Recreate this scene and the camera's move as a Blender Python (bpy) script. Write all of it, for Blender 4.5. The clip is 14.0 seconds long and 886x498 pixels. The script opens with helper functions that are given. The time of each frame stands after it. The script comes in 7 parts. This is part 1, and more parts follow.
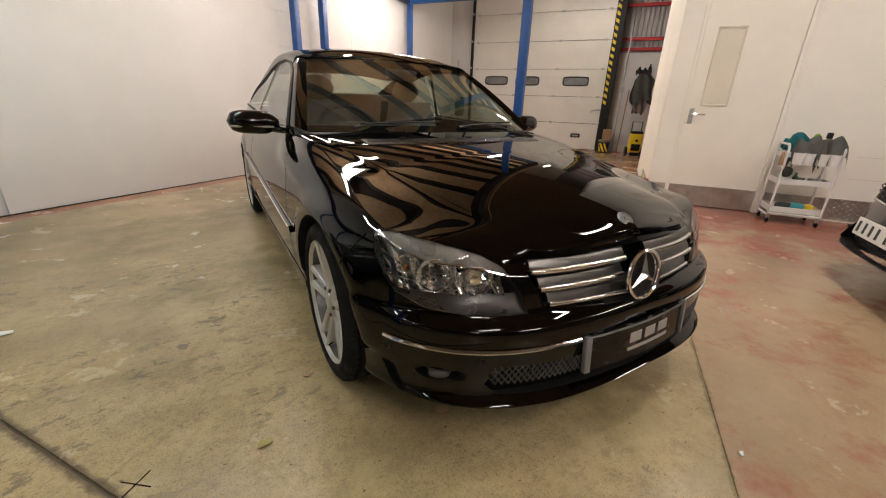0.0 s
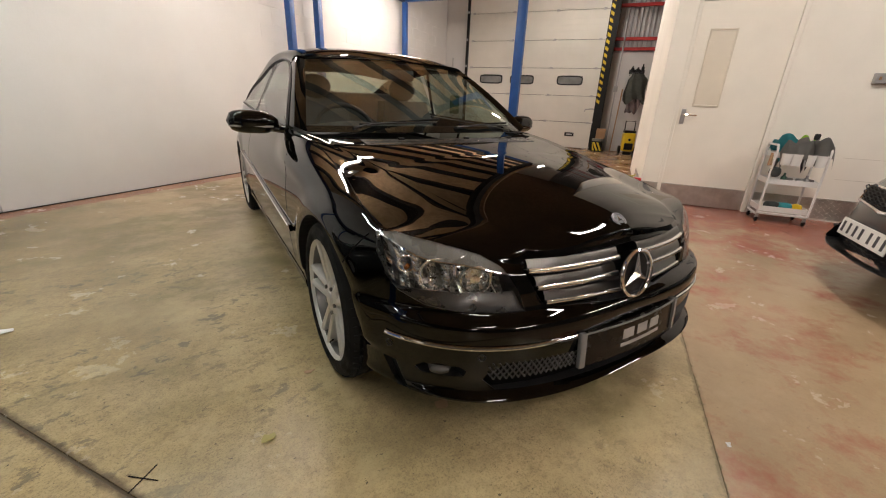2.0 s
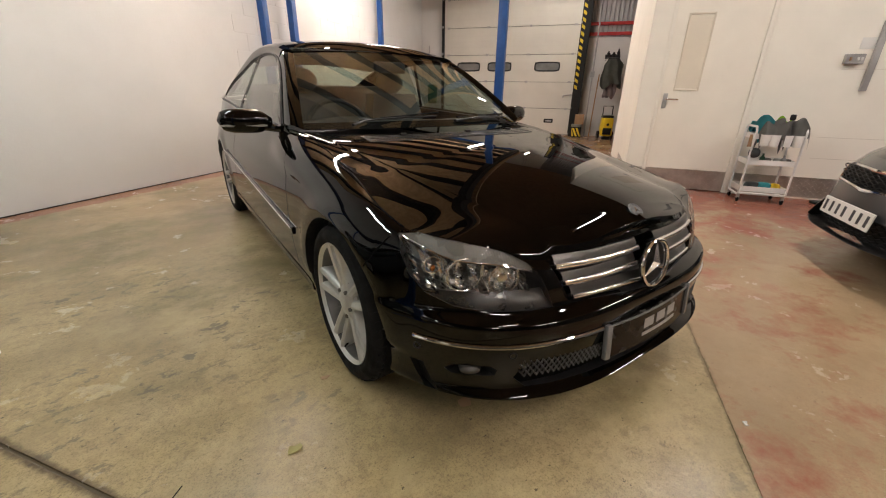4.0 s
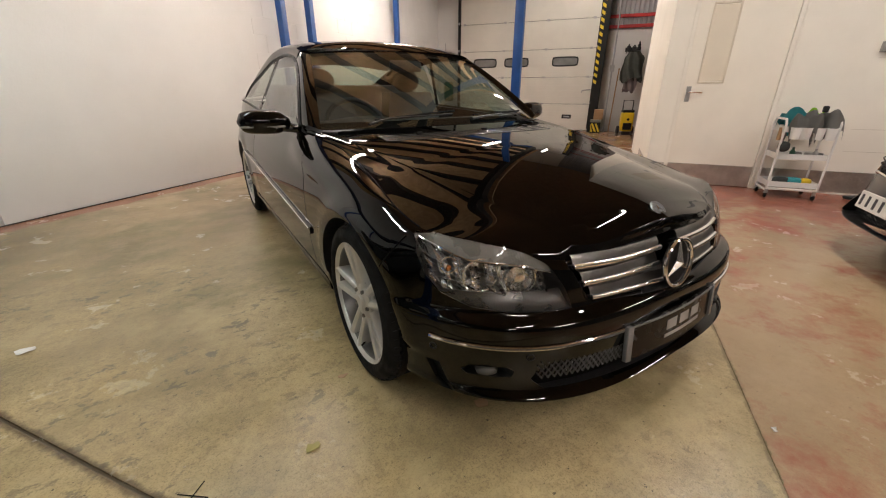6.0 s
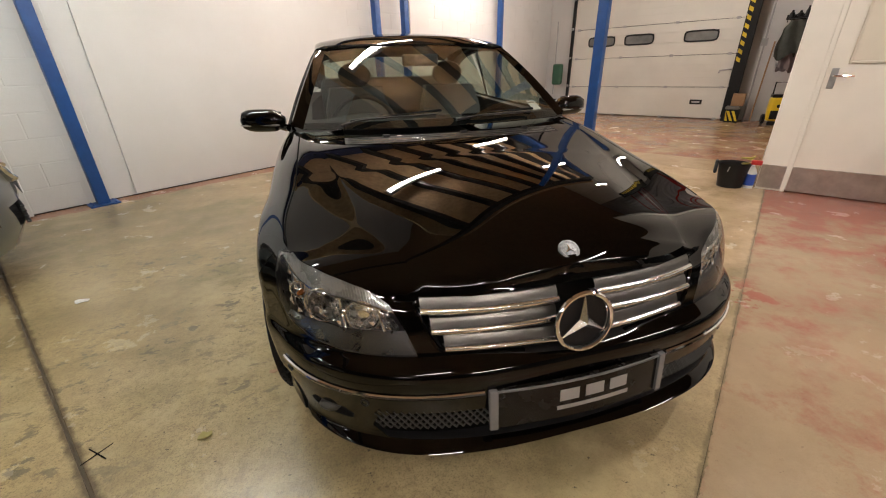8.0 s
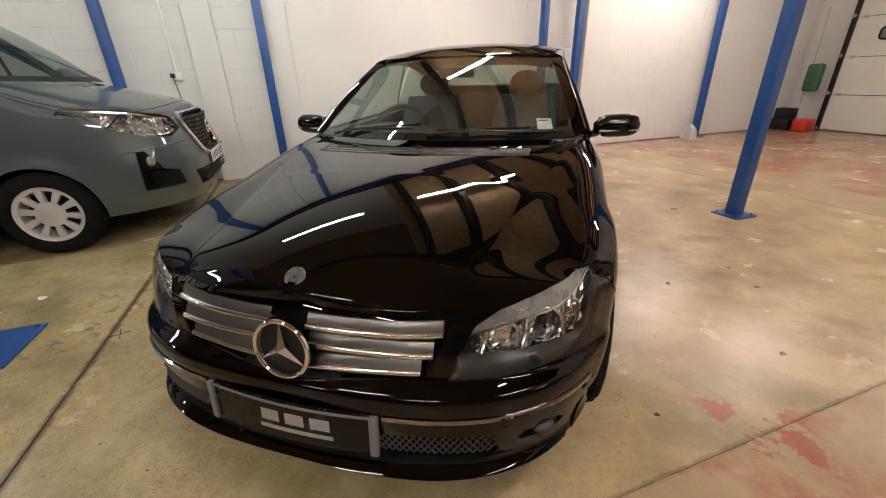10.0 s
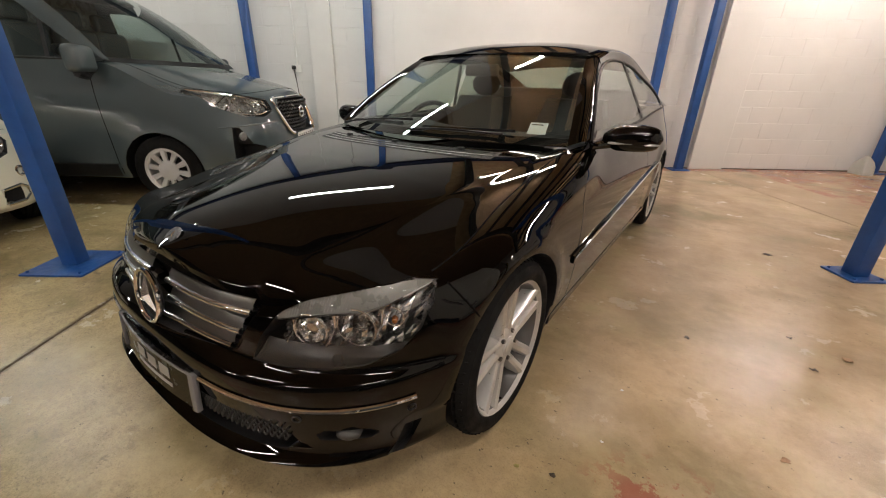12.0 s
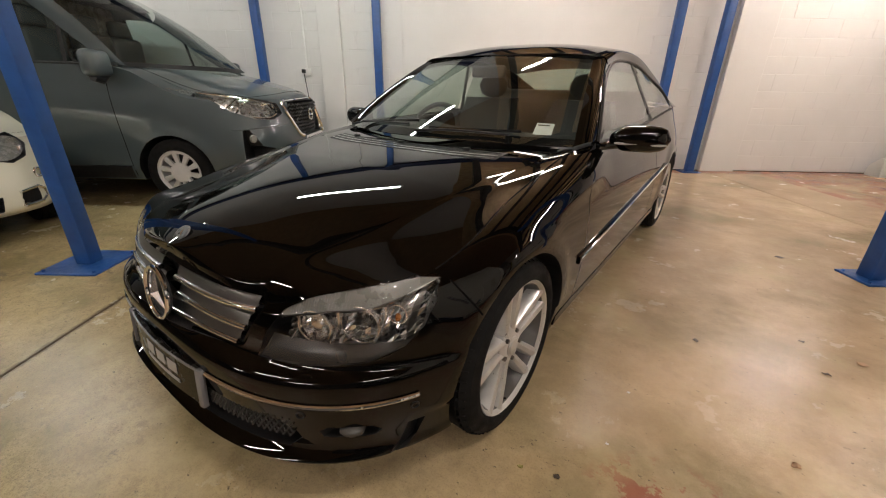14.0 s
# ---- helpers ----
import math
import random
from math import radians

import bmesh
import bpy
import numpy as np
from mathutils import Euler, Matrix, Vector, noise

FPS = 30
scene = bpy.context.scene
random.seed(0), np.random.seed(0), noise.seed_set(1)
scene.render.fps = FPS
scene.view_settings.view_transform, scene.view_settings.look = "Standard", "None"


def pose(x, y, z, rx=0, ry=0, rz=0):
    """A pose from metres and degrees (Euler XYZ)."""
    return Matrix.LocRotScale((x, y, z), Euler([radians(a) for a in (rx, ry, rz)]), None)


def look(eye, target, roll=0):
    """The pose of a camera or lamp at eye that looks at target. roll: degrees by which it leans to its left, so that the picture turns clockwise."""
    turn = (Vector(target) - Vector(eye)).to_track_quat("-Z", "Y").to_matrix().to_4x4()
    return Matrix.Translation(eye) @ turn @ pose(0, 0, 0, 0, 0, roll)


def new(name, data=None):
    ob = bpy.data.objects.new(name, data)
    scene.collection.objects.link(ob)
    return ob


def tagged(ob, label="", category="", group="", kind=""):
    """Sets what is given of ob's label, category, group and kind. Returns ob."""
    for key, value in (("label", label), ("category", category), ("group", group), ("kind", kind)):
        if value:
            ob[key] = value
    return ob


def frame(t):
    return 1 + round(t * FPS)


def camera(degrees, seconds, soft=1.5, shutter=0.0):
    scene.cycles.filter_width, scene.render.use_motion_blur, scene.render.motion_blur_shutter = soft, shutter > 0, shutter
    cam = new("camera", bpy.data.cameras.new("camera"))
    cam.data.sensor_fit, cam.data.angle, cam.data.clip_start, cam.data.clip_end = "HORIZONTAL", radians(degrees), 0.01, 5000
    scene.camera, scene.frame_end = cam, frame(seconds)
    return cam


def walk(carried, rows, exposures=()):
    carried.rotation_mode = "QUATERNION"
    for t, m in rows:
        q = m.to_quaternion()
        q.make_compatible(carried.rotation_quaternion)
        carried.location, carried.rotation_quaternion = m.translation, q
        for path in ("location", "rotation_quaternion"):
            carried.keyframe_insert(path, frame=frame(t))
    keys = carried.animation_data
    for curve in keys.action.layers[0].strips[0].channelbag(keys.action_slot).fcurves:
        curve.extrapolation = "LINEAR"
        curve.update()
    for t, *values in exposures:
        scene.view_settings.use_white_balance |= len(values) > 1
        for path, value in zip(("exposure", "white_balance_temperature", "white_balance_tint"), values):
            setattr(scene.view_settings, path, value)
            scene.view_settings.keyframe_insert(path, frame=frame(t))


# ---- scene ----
cam = camera(97.6, 14.0, soft=1.1)
PATH = [
    (0, (-1.142, -1.356, 1.037), (-0.171, 0.246, 0.336), 2.0),
    (0.5, (-1.152, -1.354, 1.04), (-0.176, 0.243, 0.335), 2.5),
    (1, (-1.163, -1.359, 1.037), (-0.19, 0.239, 0.33), 2.6),
    (1.5, (-1.169, -1.359, 1.048), (-0.188, 0.235, 0.346), 2.6),
    (2, (-1.175, -1.372, 1.054), (-0.179, 0.21, 0.343), 2.4),
    (2.5, (-1.184, -1.362, 1.068), (-0.156, 0.192, 0.34), 1.9),
    (3, (-1.235, -1.304, 1.065), (-0.181, 0.226, 0.324), 1.6),
    (5.5, (-1.279, -1.267, 1.08), (-0.22, 0.247, 0.314), 0.1),
    (6, (-1.262, -1.267, 1.073), (-0.265, 0.288, 0.306), -0.2),
    (6.5, (-1.19, -1.31, 1.087), (-0.294, 0.301, 0.311), -0.4),
    (7, (-0.988, -1.406, 1.111), (-0.208, 0.252, 0.31), -0.6),
    (7.5, (-0.794, -1.466, 1.125), (-0.159, 0.246, 0.308), -1.0),
    (8, (-0.55, -1.419, 1.138), (-0.094, 0.34, 0.303), -1.5),
    (10.5, (0.848, -1.334, 1.175), (0.121, 0.349, 0.376), -0.8),
    (11, (0.997, -1.185, 1.143), (0.12, 0.424, 0.341), 0.1),
    (11.5, (1.147, -1.078, 1.139), (0.156, 0.461, 0.335), 0.7),
    (12, (1.264, -1.02, 1.137), (0.207, 0.481, 0.343), 1.2),
    (12.5, (1.295, -1.015, 1.133), (0.201, 0.466, 0.352), 1.5),
    (13, (1.296, -1.014, 1.133), (0.194, 0.462, 0.353), 1.4),
    (13.5, (1.29, -1.017, 1.129), (0.188, 0.46, 0.352), 1.2),
    (14, (1.279, -1.019, 1.128), (0.184, 0.461, 0.347), 0.9),
]
walk(cam, [(t, look(eye, target, roll)) for t, eye, target, roll in PATH], [(0, 0.0), (3, 0.04), (6.5, 0.02), (8, 0.12), (10.5, 0.03), (11, 0.0), (12.5, -0.12), (14, -0.12)])

# ---------------------------------------------------------------- light
world = bpy.data.worlds.new("world")
scene.world = world
world.use_nodes = True
world.node_tree.nodes["Background"].inputs[0].default_value = (0.8, 0.86, 1.0, 1)
world.node_tree.nodes["Background"].inputs[1].default_value = 0.03

# ---------------------------------------------------------------- materials
from mathutils.bvhtree import BVHTree


class Mat:
    """Small node builder around a Principled material."""

    def __init__(self, name, color=(0.5, 0.5, 0.5), rough=0.5, metal=0.0, **inputs):
        self.m = bpy.data.materials.new(name)
        self.m.use_nodes = True
        self.t = self.m.node_tree
        self.b = self.t.nodes["Principled BSDF"]
        self.set("Base Color", (*color, 1) if len(color) == 3 else color)
        self.set("Roughness", rough)
        self.set("Metallic", metal)
        for k, v in inputs.items():
            self.set(k.replace("_", " "), v)
        self.co = None

    def set(self, key, value):
        if isinstance(value, bpy.types.NodeSocket):
            self.t.links.new(value, self.b.inputs[key])
        else:
            self.b.inputs[key].default_value = value
        return self

    def node(self, kind, operation="", data_type="", blend_type="", vector_type=""):
        n = self.t.nodes.new(kind)
        if operation:
            n.operation = operation
        if data_type:
            n.data_type = data_type
        if blend_type:
            n.blend_type = blend_type
        if vector_type:
            n.vector_type = vector_type
        return n

    def coords(self):
        if self.co is None:
            self.co = self.node("ShaderNodeNewGeometry").outputs["Position"]
        return self.co

    def noise(self, scale, detail=4, rough=0.55, stretch=None, seed=0.0, kind="ShaderNodeTexNoise"):
        n = self.node(kind)
        src = self.coords()
        mp = self.node("ShaderNodeMapping")
        self.t.links.new(src, mp.inputs[0])
        mp.inputs["Location"].default_value = (seed, seed * 1.7, seed * 0.6)
        if stretch:
            mp.inputs["Scale"].default_value = stretch
        self.t.links.new(mp.outputs[0], n.inputs["Vector"])
        n.inputs["Scale"].default_value = scale
        if kind == "ShaderNodeTexNoise":
            n.inputs["Detail"].default_value = detail
            n.inputs["Roughness"].default_value = rough
            return n.outputs["Fac"]
        return n.outputs["Distance"]

    def ramp(self, fac, *stops):
        r = self.node("ShaderNodeValToRGB")
        e = r.color_ramp.elements
        while len(e) < len(stops):
            e.new(0.5)
        for el, (p, c) in zip(e, stops):
            el.position = p
            el.color = (*c, 1) if not isinstance(c, (int, float)) else (c, c, c, 1)
        self.t.links.new(fac, r.inputs[0])
        return r.outputs[0]

    def mix(self, fac, a, b, blend="MIX"):
        n = self.node("ShaderNodeMix", data_type="RGBA", blend_type=blend)
        for sock, v in ((n.inputs[0], fac), (n.inputs[6], a), (n.inputs[7], b)):
            if isinstance(v, bpy.types.NodeSocket):
                self.t.links.new(v, sock)
            elif isinstance(v, (int, float)):
                sock.default_value = v
            else:
                sock.default_value = (*v, 1)
        return n.outputs[2]

    def math(self, op, a, b=0.0):
        n = self.node("ShaderNodeMath", operation=op)
        for sock, v in zip(n.inputs, (a, b)):
            if isinstance(v, bpy.types.NodeSocket):
                self.t.links.new(v, sock)
            else:
                sock.default_value = v
        return n.outputs[0]

    def bump(self, height, strength=0.2, distance=0.01):
        n = self.node("ShaderNodeBump")
        n.inputs["Strength"].default_value = strength
        n.inputs["Distance"].default_value = distance
        self.t.links.new(height, n.inputs["Height"])
        self.set("Normal", n.outputs[0])
        return self


ROOM_TURN = 35.7


def room(u, w, z=0.0, turn=0.0):
    """Pose in the room's own axes: u along the long block wall, w towards it."""
    return pose(0, 0, 0, 0, 0, ROOM_TURN) @ pose(u, w, z, 0, 0, turn)


def simple(name, color, rough=0.5, metal=0.0, var=0.12, scale=6.0, bump=0.0, bscale=60.0, **kw):
    m = Mat(name, color, rough, metal, **kw)
    n = m.noise(scale, 5)
    dark = tuple(c * (1 - var) for c in color)
    lite = tuple(min(1, c * (1 + var)) for c in color)
    m.set("Base Color", m.ramp(n, (0.3, dark), (0.7, lite)))
    m.set("Roughness", m.ramp(m.noise(scale * 3, 4, seed=3), (0.3, max(0.02, rough * 0.8)), (0.7, min(1, rough * 1.2))))
    if bump:
        m.bump(m.noise(bscale, 3, seed=5), bump, 0.004)
    return m


PAINT = Mat("black_paint", (0.0008, 0.0007, 0.0006), 0.25, 0.0, Coat_Weight=1.0, Coat_Roughness=0.012, Coat_IOR=1.40)
PAINT.set("Specular IOR Level", 0.0)
BLACK = simple("black_plastic", (0.010, 0.010, 0.0105), 0.45, bump=0.15, bscale=300)
RUBBER = simple("tyre_rubber", (0.009, 0.009, 0.009), 0.8, bump=0.2, bscale=200)
GAP = Mat("gap_shadow", (0.0015, 0.0015, 0.0015), 0.9)
RUBBER.set("Specular IOR Level", 0.12)
GAP.set("Specular IOR Level", 0.1)
BLACK.set("Specular IOR Level", 0.3)
CHROME = Mat("chrome", (0.82, 0.82, 0.83), 0.06, 1.0)
SATINCHROME = Mat("satin_chrome", (0.80, 0.80, 0.80), 0.16, 1.0)
ALLOY = simple("alloy_silver", (0.58, 0.575, 0.56), 0.34, 0.5, var=0.05, scale=20)
SILVER = Mat("grille_silver", (0.19, 0.182, 0.17), 0.34, 1.0)


def thin_glass(name, tint, ior=1.5, rough=0.0):
    """A single pane: clear, with the gloss of its surface."""
    m = Mat(name)
    t = m.t
    out = t.nodes["Material Output"]
    t.nodes.remove(m.b)
    clear = m.node("ShaderNodeBsdfTransparent")
    clear.inputs[0].default_value = (*tint, 1)
    gloss = m.node("ShaderNodeBsdfGlossy")
    gloss.inputs["Roughness"].default_value = rough
    fr = m.node("ShaderNodeLayerWeight")
    fr.inputs[0].default_value = 0.5
    f0 = ((ior - 1) / (ior + 1)) ** 2
    gl = m.math("ADD", m.math("MULTIPLY", m.math("POWER", fr.outputs["Facing"], 5.0), 1 - f0), f0)
    mixs = m.node("ShaderNodeMixShader")
    t.links.new(gl, mixs.inputs[0])
    t.links.new(clear.outputs[0], mixs.inputs[1])
    t.links.new(gloss.outputs[0], mixs.inputs[2])
    t.links.new(mixs.outputs[0], out.inputs[0])
    return m


GLASS = thin_glass("pane_glass", (0.62, 0.71, 0.65), 2.15)
BLUE = simple("blue_steel", (0.012, 0.068, 0.25), 0.42, var=0.15, scale=9, bump=0.1)

# wall: painted blockwork
WALL = Mat("white_block_paint", (0.8, 0.79, 0.76), 0.55)
_n = WALL.noise(0.8, 6)
_c = WALL.ramp(_n, (0.3, (0.60, 0.592, 0.580)), (0.7, (0.69, 0.682, 0.672)))
WALL.set("Base Color", _c)
WALL.bump(WALL.noise(40, 6, 0.65), 0.25, 0.006)

PLASTER = simple("white_plaster", (0.86, 0.83, 0.755), 0.6, var=0.04, scale=2, bump=0.12, bscale=90)
DOORPAINT = simple("cream_door_paint", (0.86, 0.82, 0.735), 0.4, var=0.03, scale=3)
CHIP = simple("chipboard_deck", (0.86, 0.57, 0.32), 0.6, var=0.2, scale=14, bump=0.1)
JOIST = simple("dark_joist", (0.03, 0.026, 0.022), 0.55, var=0.2, scale=5)
ROOFBROWN = simple("unseen_brown_roof", (0.46, 0.30, 0.17), 0.8)
TUBE = Mat("tube_light", (1, 1, 1), 0.3)
TUBE.set("Emission Color", (1.0, 0.89, 0.81, 1)).set("Emission Strength", 205.0)
TUBE_OLD = Mat("aged_tube_light", (1, 1, 1), 0.3)
TUBE_OLD.set("Emission Color", (1.0, 0.88, 0.79, 1)).set("Emission Strength", 160.0)
TUBE_COOL = Mat("cool_tube_light", (1, 1, 1), 0.3)
TUBE_COOL.set("Emission Color", (0.93, 1.0, 0.94, 1)).set("Emission Strength", 128.0)
TUBE_DIM = Mat("dim_tube_light", (1, 1, 1), 0.3)
TUBE_DIM.set("Emission Color", (1.0, 0.9, 0.8, 1)).set("Emission Strength", 115.0)
BACKWALL = simple("unseen_dark_wall", (0.11, 0.10, 0.09), 0.8, var=0.15, scale=2)
FIXTURE = simple("white_fixture", (0.8, 0.8, 0.8), 0.4)


def room_coords(m):
    """Sockets u and w: the place in the room's axes."""
    mp = m.node("ShaderNodeMapping", vector_type="TEXTURE")
    mp.inputs["Rotation"].default_value = (0, 0, radians(ROOM_TURN))
    m.t.links.new(m.coords(), mp.inputs[0])
    s = m.node("ShaderNodeSeparateXYZ")
    m.t.links.new(mp.outputs[0], s.inputs[0])
    return s.outputs[0], s.outputs[1]


def floor_material():
    m = Mat("concrete_floor", (0.3, 0.28, 0.2), 0.3)
    u, w = room_coords(m)
    big = m.noise(0.5, 5)
    mid = m.noise(2.1, 8, 0.65, seed=4)
    fine = m.noise(22, 6, 0.7, seed=9)
    grit = m.noise(160, 3, 0.6, seed=12)
    base = m.mix(m.ramp(big, (0.35, 0.0), (0.65, 1.0)), (0.400, 0.312, 0.150), (0.50, 0.396, 0.205))
    base = m.mix(m.ramp(mid, (0.30, 0.0), (0.74, 0.6)), base, (0.47, 0.38, 0.225))
    base = m.mix(m.ramp(m.noise(1.6, 5, 0.6, seed=41), (0.42, 0.0), (0.66, 0.8)), base, (0.225, 0.178, 0.092))
    base = m.mix(m.ramp(fine, (0.46, 0.0), (0.80, 0.65)), base, (0.20, 0.16, 0.095))
    base = m.mix(m.ramp(grit, (0.50, 0.0), (0.70, 0.55)), base, (0.15, 0.12, 0.08))
    base = m.mix(m.ramp(m.noise(62, 4, 0.7, seed=71), (0.50, 0.0), (0.72, 0.5)), base, (0.17, 0.135, 0.085))
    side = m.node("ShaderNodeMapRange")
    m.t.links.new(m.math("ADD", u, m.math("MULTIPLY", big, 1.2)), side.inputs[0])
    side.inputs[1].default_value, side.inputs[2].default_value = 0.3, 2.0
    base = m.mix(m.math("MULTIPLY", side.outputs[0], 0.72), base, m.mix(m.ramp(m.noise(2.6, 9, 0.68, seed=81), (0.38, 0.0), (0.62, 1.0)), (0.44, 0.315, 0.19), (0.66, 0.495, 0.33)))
    # pale worn flecks
    base = m.mix(m.ramp(m.noise(13, 8, 0.75, seed=44), (0.60, 0.0), (0.85, 0.1)), base, (0.58, 0.48, 0.32))
    # blotches of old spills, soft-edged, darker and paler than the slab
    blot = m.noise(1.35, 7, 0.62, (1, 1.25, 1), seed=92)
    base = m.mix(m.ramp(blot, (0.50, 0.0), (0.64, 0.62)), base, (0.205, 0.170, 0.085))
    base = m.mix(m.ramp(m.noise(2.3, 8, 0.66, seed=95), (0.53, 0.0), (0.68, 0.55)), base, (0.50, 0.415, 0.235))
    # scuffs in clusters, each with its own outline
    where = m.math("MULTIPLY", m.ramp(m.noise(0.9, 3, 0.5, seed=21), (0.50, 0.0), (0.64, 1.0)), m.ramp(m.math("ADD", u, 1.0), (0.9, 1.0), (1.6, 0.12)))
    sp = m.node("ShaderNodeSeparateXYZ")
    m.t.links.new(m.coords(), sp.inputs[0])
    px, py = m.math("ADD", sp.outputs[0], 1.36), m.math("ADD", sp.outputs[1], -0.48)
    along = m.math("ABSOLUTE", m.math("ADD", m.math("MULTIPLY", px, 0.70), m.math("MULTIPLY", py, 0.71)))
    across = m.math("ABSOLUTE", m.math("SUBTRACT", m.math("MULTIPLY", px, 0.71), m.math("MULTIPLY", py, 0.70)))
    track = m.math("MULTIPLY", m.ramp(along, (0.45, 1.0), (0.95, 0.0)), m.ramp(m.math("ADD", across, m.math("MULTIPLY", m.noise(3, 4, 0.6, seed=24), 0.2)), (0.14, 1.0), (0.40, 0.0)))
    where = m.math("MAXIMUM", where, track)
    flake = m.ramp(m.noise(11, 7, 0.70, (1, 1.5, 1), seed=27), (0.555, 0.0), (0.60, 1.0))
    stain = m.math("MULTIPLY", where, flake)
    base = m.mix(m.math("MULTIPLY", stain, 0.72), base, (0.120, 0.110, 0.085))
    chips = m.ramp(m.noise(34, 4, 0.7, (1, 1.4, 1), seed=51), (0.665, 0.0), (0.70, 0.85))
    base = m.mix(chips, base, (0.10, 0.085, 0.06))
    # dirt worked into the joints between the bays
    rag = m.math("MULTIPLY", m.math("SUBTRACT", m.noise(16, 6, 0.7, seed=73), 0.5), 0.045)
    for axis, at, wide, dirt in ((u, 1.377, 0.017, 0.8), (w, 0.926, 0.010, 0.5)):
        off = m.math("ADD", m.math("ABSOLUTE", m.math("ADD", axis, at)), rag)
        base = m.mix(m.ramp(off, (wide * 0.6, dirt), (wide * 1.5, 0.0)), base, (0.085, 0.062, 0.040))
    # worn red floor paint
    wear = m.noise(3.2, 8, 0.7, seed=31)
    patch = m.noise(0.7, 4, 0.5, seed=33)
    beyond = m.math("LESS_THAN", m.math("ADD", w, m.math("MULTIPLY", m.math("SUBTRACT", m.noise(9, 6, 0.7, seed=71), 0.5), 0.05)), -0.930)
    tan = m.mix(m.ramp(mid, (0.35, 0.0), (0.65, 1.0)), (0.37, 0.25, 0.155), (0.43, 0.315, 0.205))
    base = m.mix(m.math("MULTIPLY", beyond, m.ramp(patch, (0.25, 0.75), (0.7, 0.55))), base, tan)
    mr = m.node("ShaderNodeMapRange")
    m.t.links.new(u, mr.inputs[0])
    mr.inputs[1].default_value, mr.inputs[2].default_value = 1.5, 3.3
    strong = m.math("ADD", m.math("MULTIPLY", mr.outputs[0], 0.22), m.math("MULTIPLY", patch, 0.25))
    redfac = m.math("MULTIPLY", beyond, m.ramp(m.math("ADD", wear, strong), (0.60, 0.0), (0.82, 0.85)))
    strip = m.math("MULTIPLY", m.math("GREATER_THAN", m.math("ADD", w, m.math("MULTIPLY", wear, 0.25)), 4.22), 0.55)
    base = m.mix(m.math("MULTIPLY", m.math("GREATER_THAN", u, 4.2), m.ramp(mid, (0.3, 0.6), (0.7, 0.3))), base, (0.36, 0.265, 0.165))
    gate = m.math("MULTIPLY", m.math("MULTIPLY", m.math("GREATER_THAN", u, 4.9), m.ramp(m.math("ADD", w, 1.0), (1.4, 1.0), (2.2, 0.15))), m.ramp(m.math("ADD", wear, m.math("MULTIPLY", patch, 0.3)), (0.56, 0.0), (0.72, 0.6)))
    spots = m.math("MULTIPLY", m.math("LESS_THAN", w, -0.1), m.ramp(m.math("ADD", m.math("MULTIPLY", patch, 0.5), m.math("MULTIPLY", wear, 0.6)), (0.84, 0.0), (0.87, 0.6)))
    rx, ry = m.math("ADD", sp.outputs[0], -1.40), m.math("ADD", sp.outputs[1], 0.10)
    far = m.math("ADD", m.math("MULTIPLY", rx, rx), m.math("MULTIPLY", ry, ry))
    relic = m.math("MULTIPLY", m.ramp(far, (0.02, 1.0), (0.08, 0.0)), m.ramp(m.noise(8.5, 6, 0.65, seed=103), (0.52, 0.0), (0.56, 0.75)))
    for f in (redfac, strip, gate, spots, relic):
        base = m.mix(f, base, (0.31, 0.085, 0.06))
    m.set("Base Color", base)
    rough = m.ramp(m.noise(4, 7, 0.7, seed=61), (0.30, 0.15), (0.70, 0.30))
    m.set("Roughness", rough)
    h = m.math("ADD", m.math("MULTIPLY", m.noise(5, 9, 0.7, seed=2), 1.0), m.math("MULTIPLY", m.noise(38, 6, 0.75, seed=8), 0.42))
    m.bump(h, 0.20, 0.014)
    return m


FLOOR = floor_material()


# ---------------------------------------------------------------- mesh helpers
def part(name, bm, material, parent=None, label="", smooth=True, at=None):
    """Link a bmesh as one mesh object under a thing or a part."""
    me = bpy.data.meshes.new(name)
    bm.to_mesh(me)
    bm.free()
    me.materials.append(material.m if isinstance(material, Mat) else material)
    ob = new(name, me)
    if smooth:
        me.polygons.foreach_set("use_smooth", [True] * len(me.polygons))
        me.set_sharp_from_angle(angle=radians(32))
    if at is not None:
        ob.matrix_basis = at
    if parent is not None:
        ob.parent = parent
    if label:
        ob["label"] = label
    return ob


def islands(bm):
    """The loose pieces of a bmesh, each as a bmesh of its own."""
    bm.verts.ensure_lookup_table()
    seen, out = set(), []
    for v in bm.verts:
        if v.index in seen:
            continue
        piece, todo = set(), [v]
        while todo:
            a = todo.pop()
            if a.index in piece:
                continue
            piece.add(a.index)
            todo += [e.other_vert(a) for e in a.link_edges]
        seen |= piece
        h = bm.copy()
        bmesh.ops.delete(h, geom=[q for q in h.verts if q.index not in piece], context="VERTS")
        if len(h.faces):
            out.append(h)
        else:
            h.free()
    bm.free()
    return out


def thing(name, label, category, group="", kind="", at=None):
    e = new(name)
    e.empty_display_size = 0.1
    if at is not None:
        e.matrix_basis = at
    return tagged(e, label, category, group, kind)


def box(size, at=(0, 0, 0), bevel=0.0, seg=2, m=None, bm=None):
    """A box with bevelled edges, centred on at."""
    bm = bm or bmesh.new()
    t = bmesh.new()
    bmesh.ops.create_cube(t, size=1, matrix=Matrix.Translation(at) @ Matrix.Diagonal((*size, 1)))
    if bevel:
        bmesh.ops.bevel(t, geom=t.edges[:], offset=bevel, segments=seg, affect="EDGES", profile=0.5)
    return add(bm, t, m)


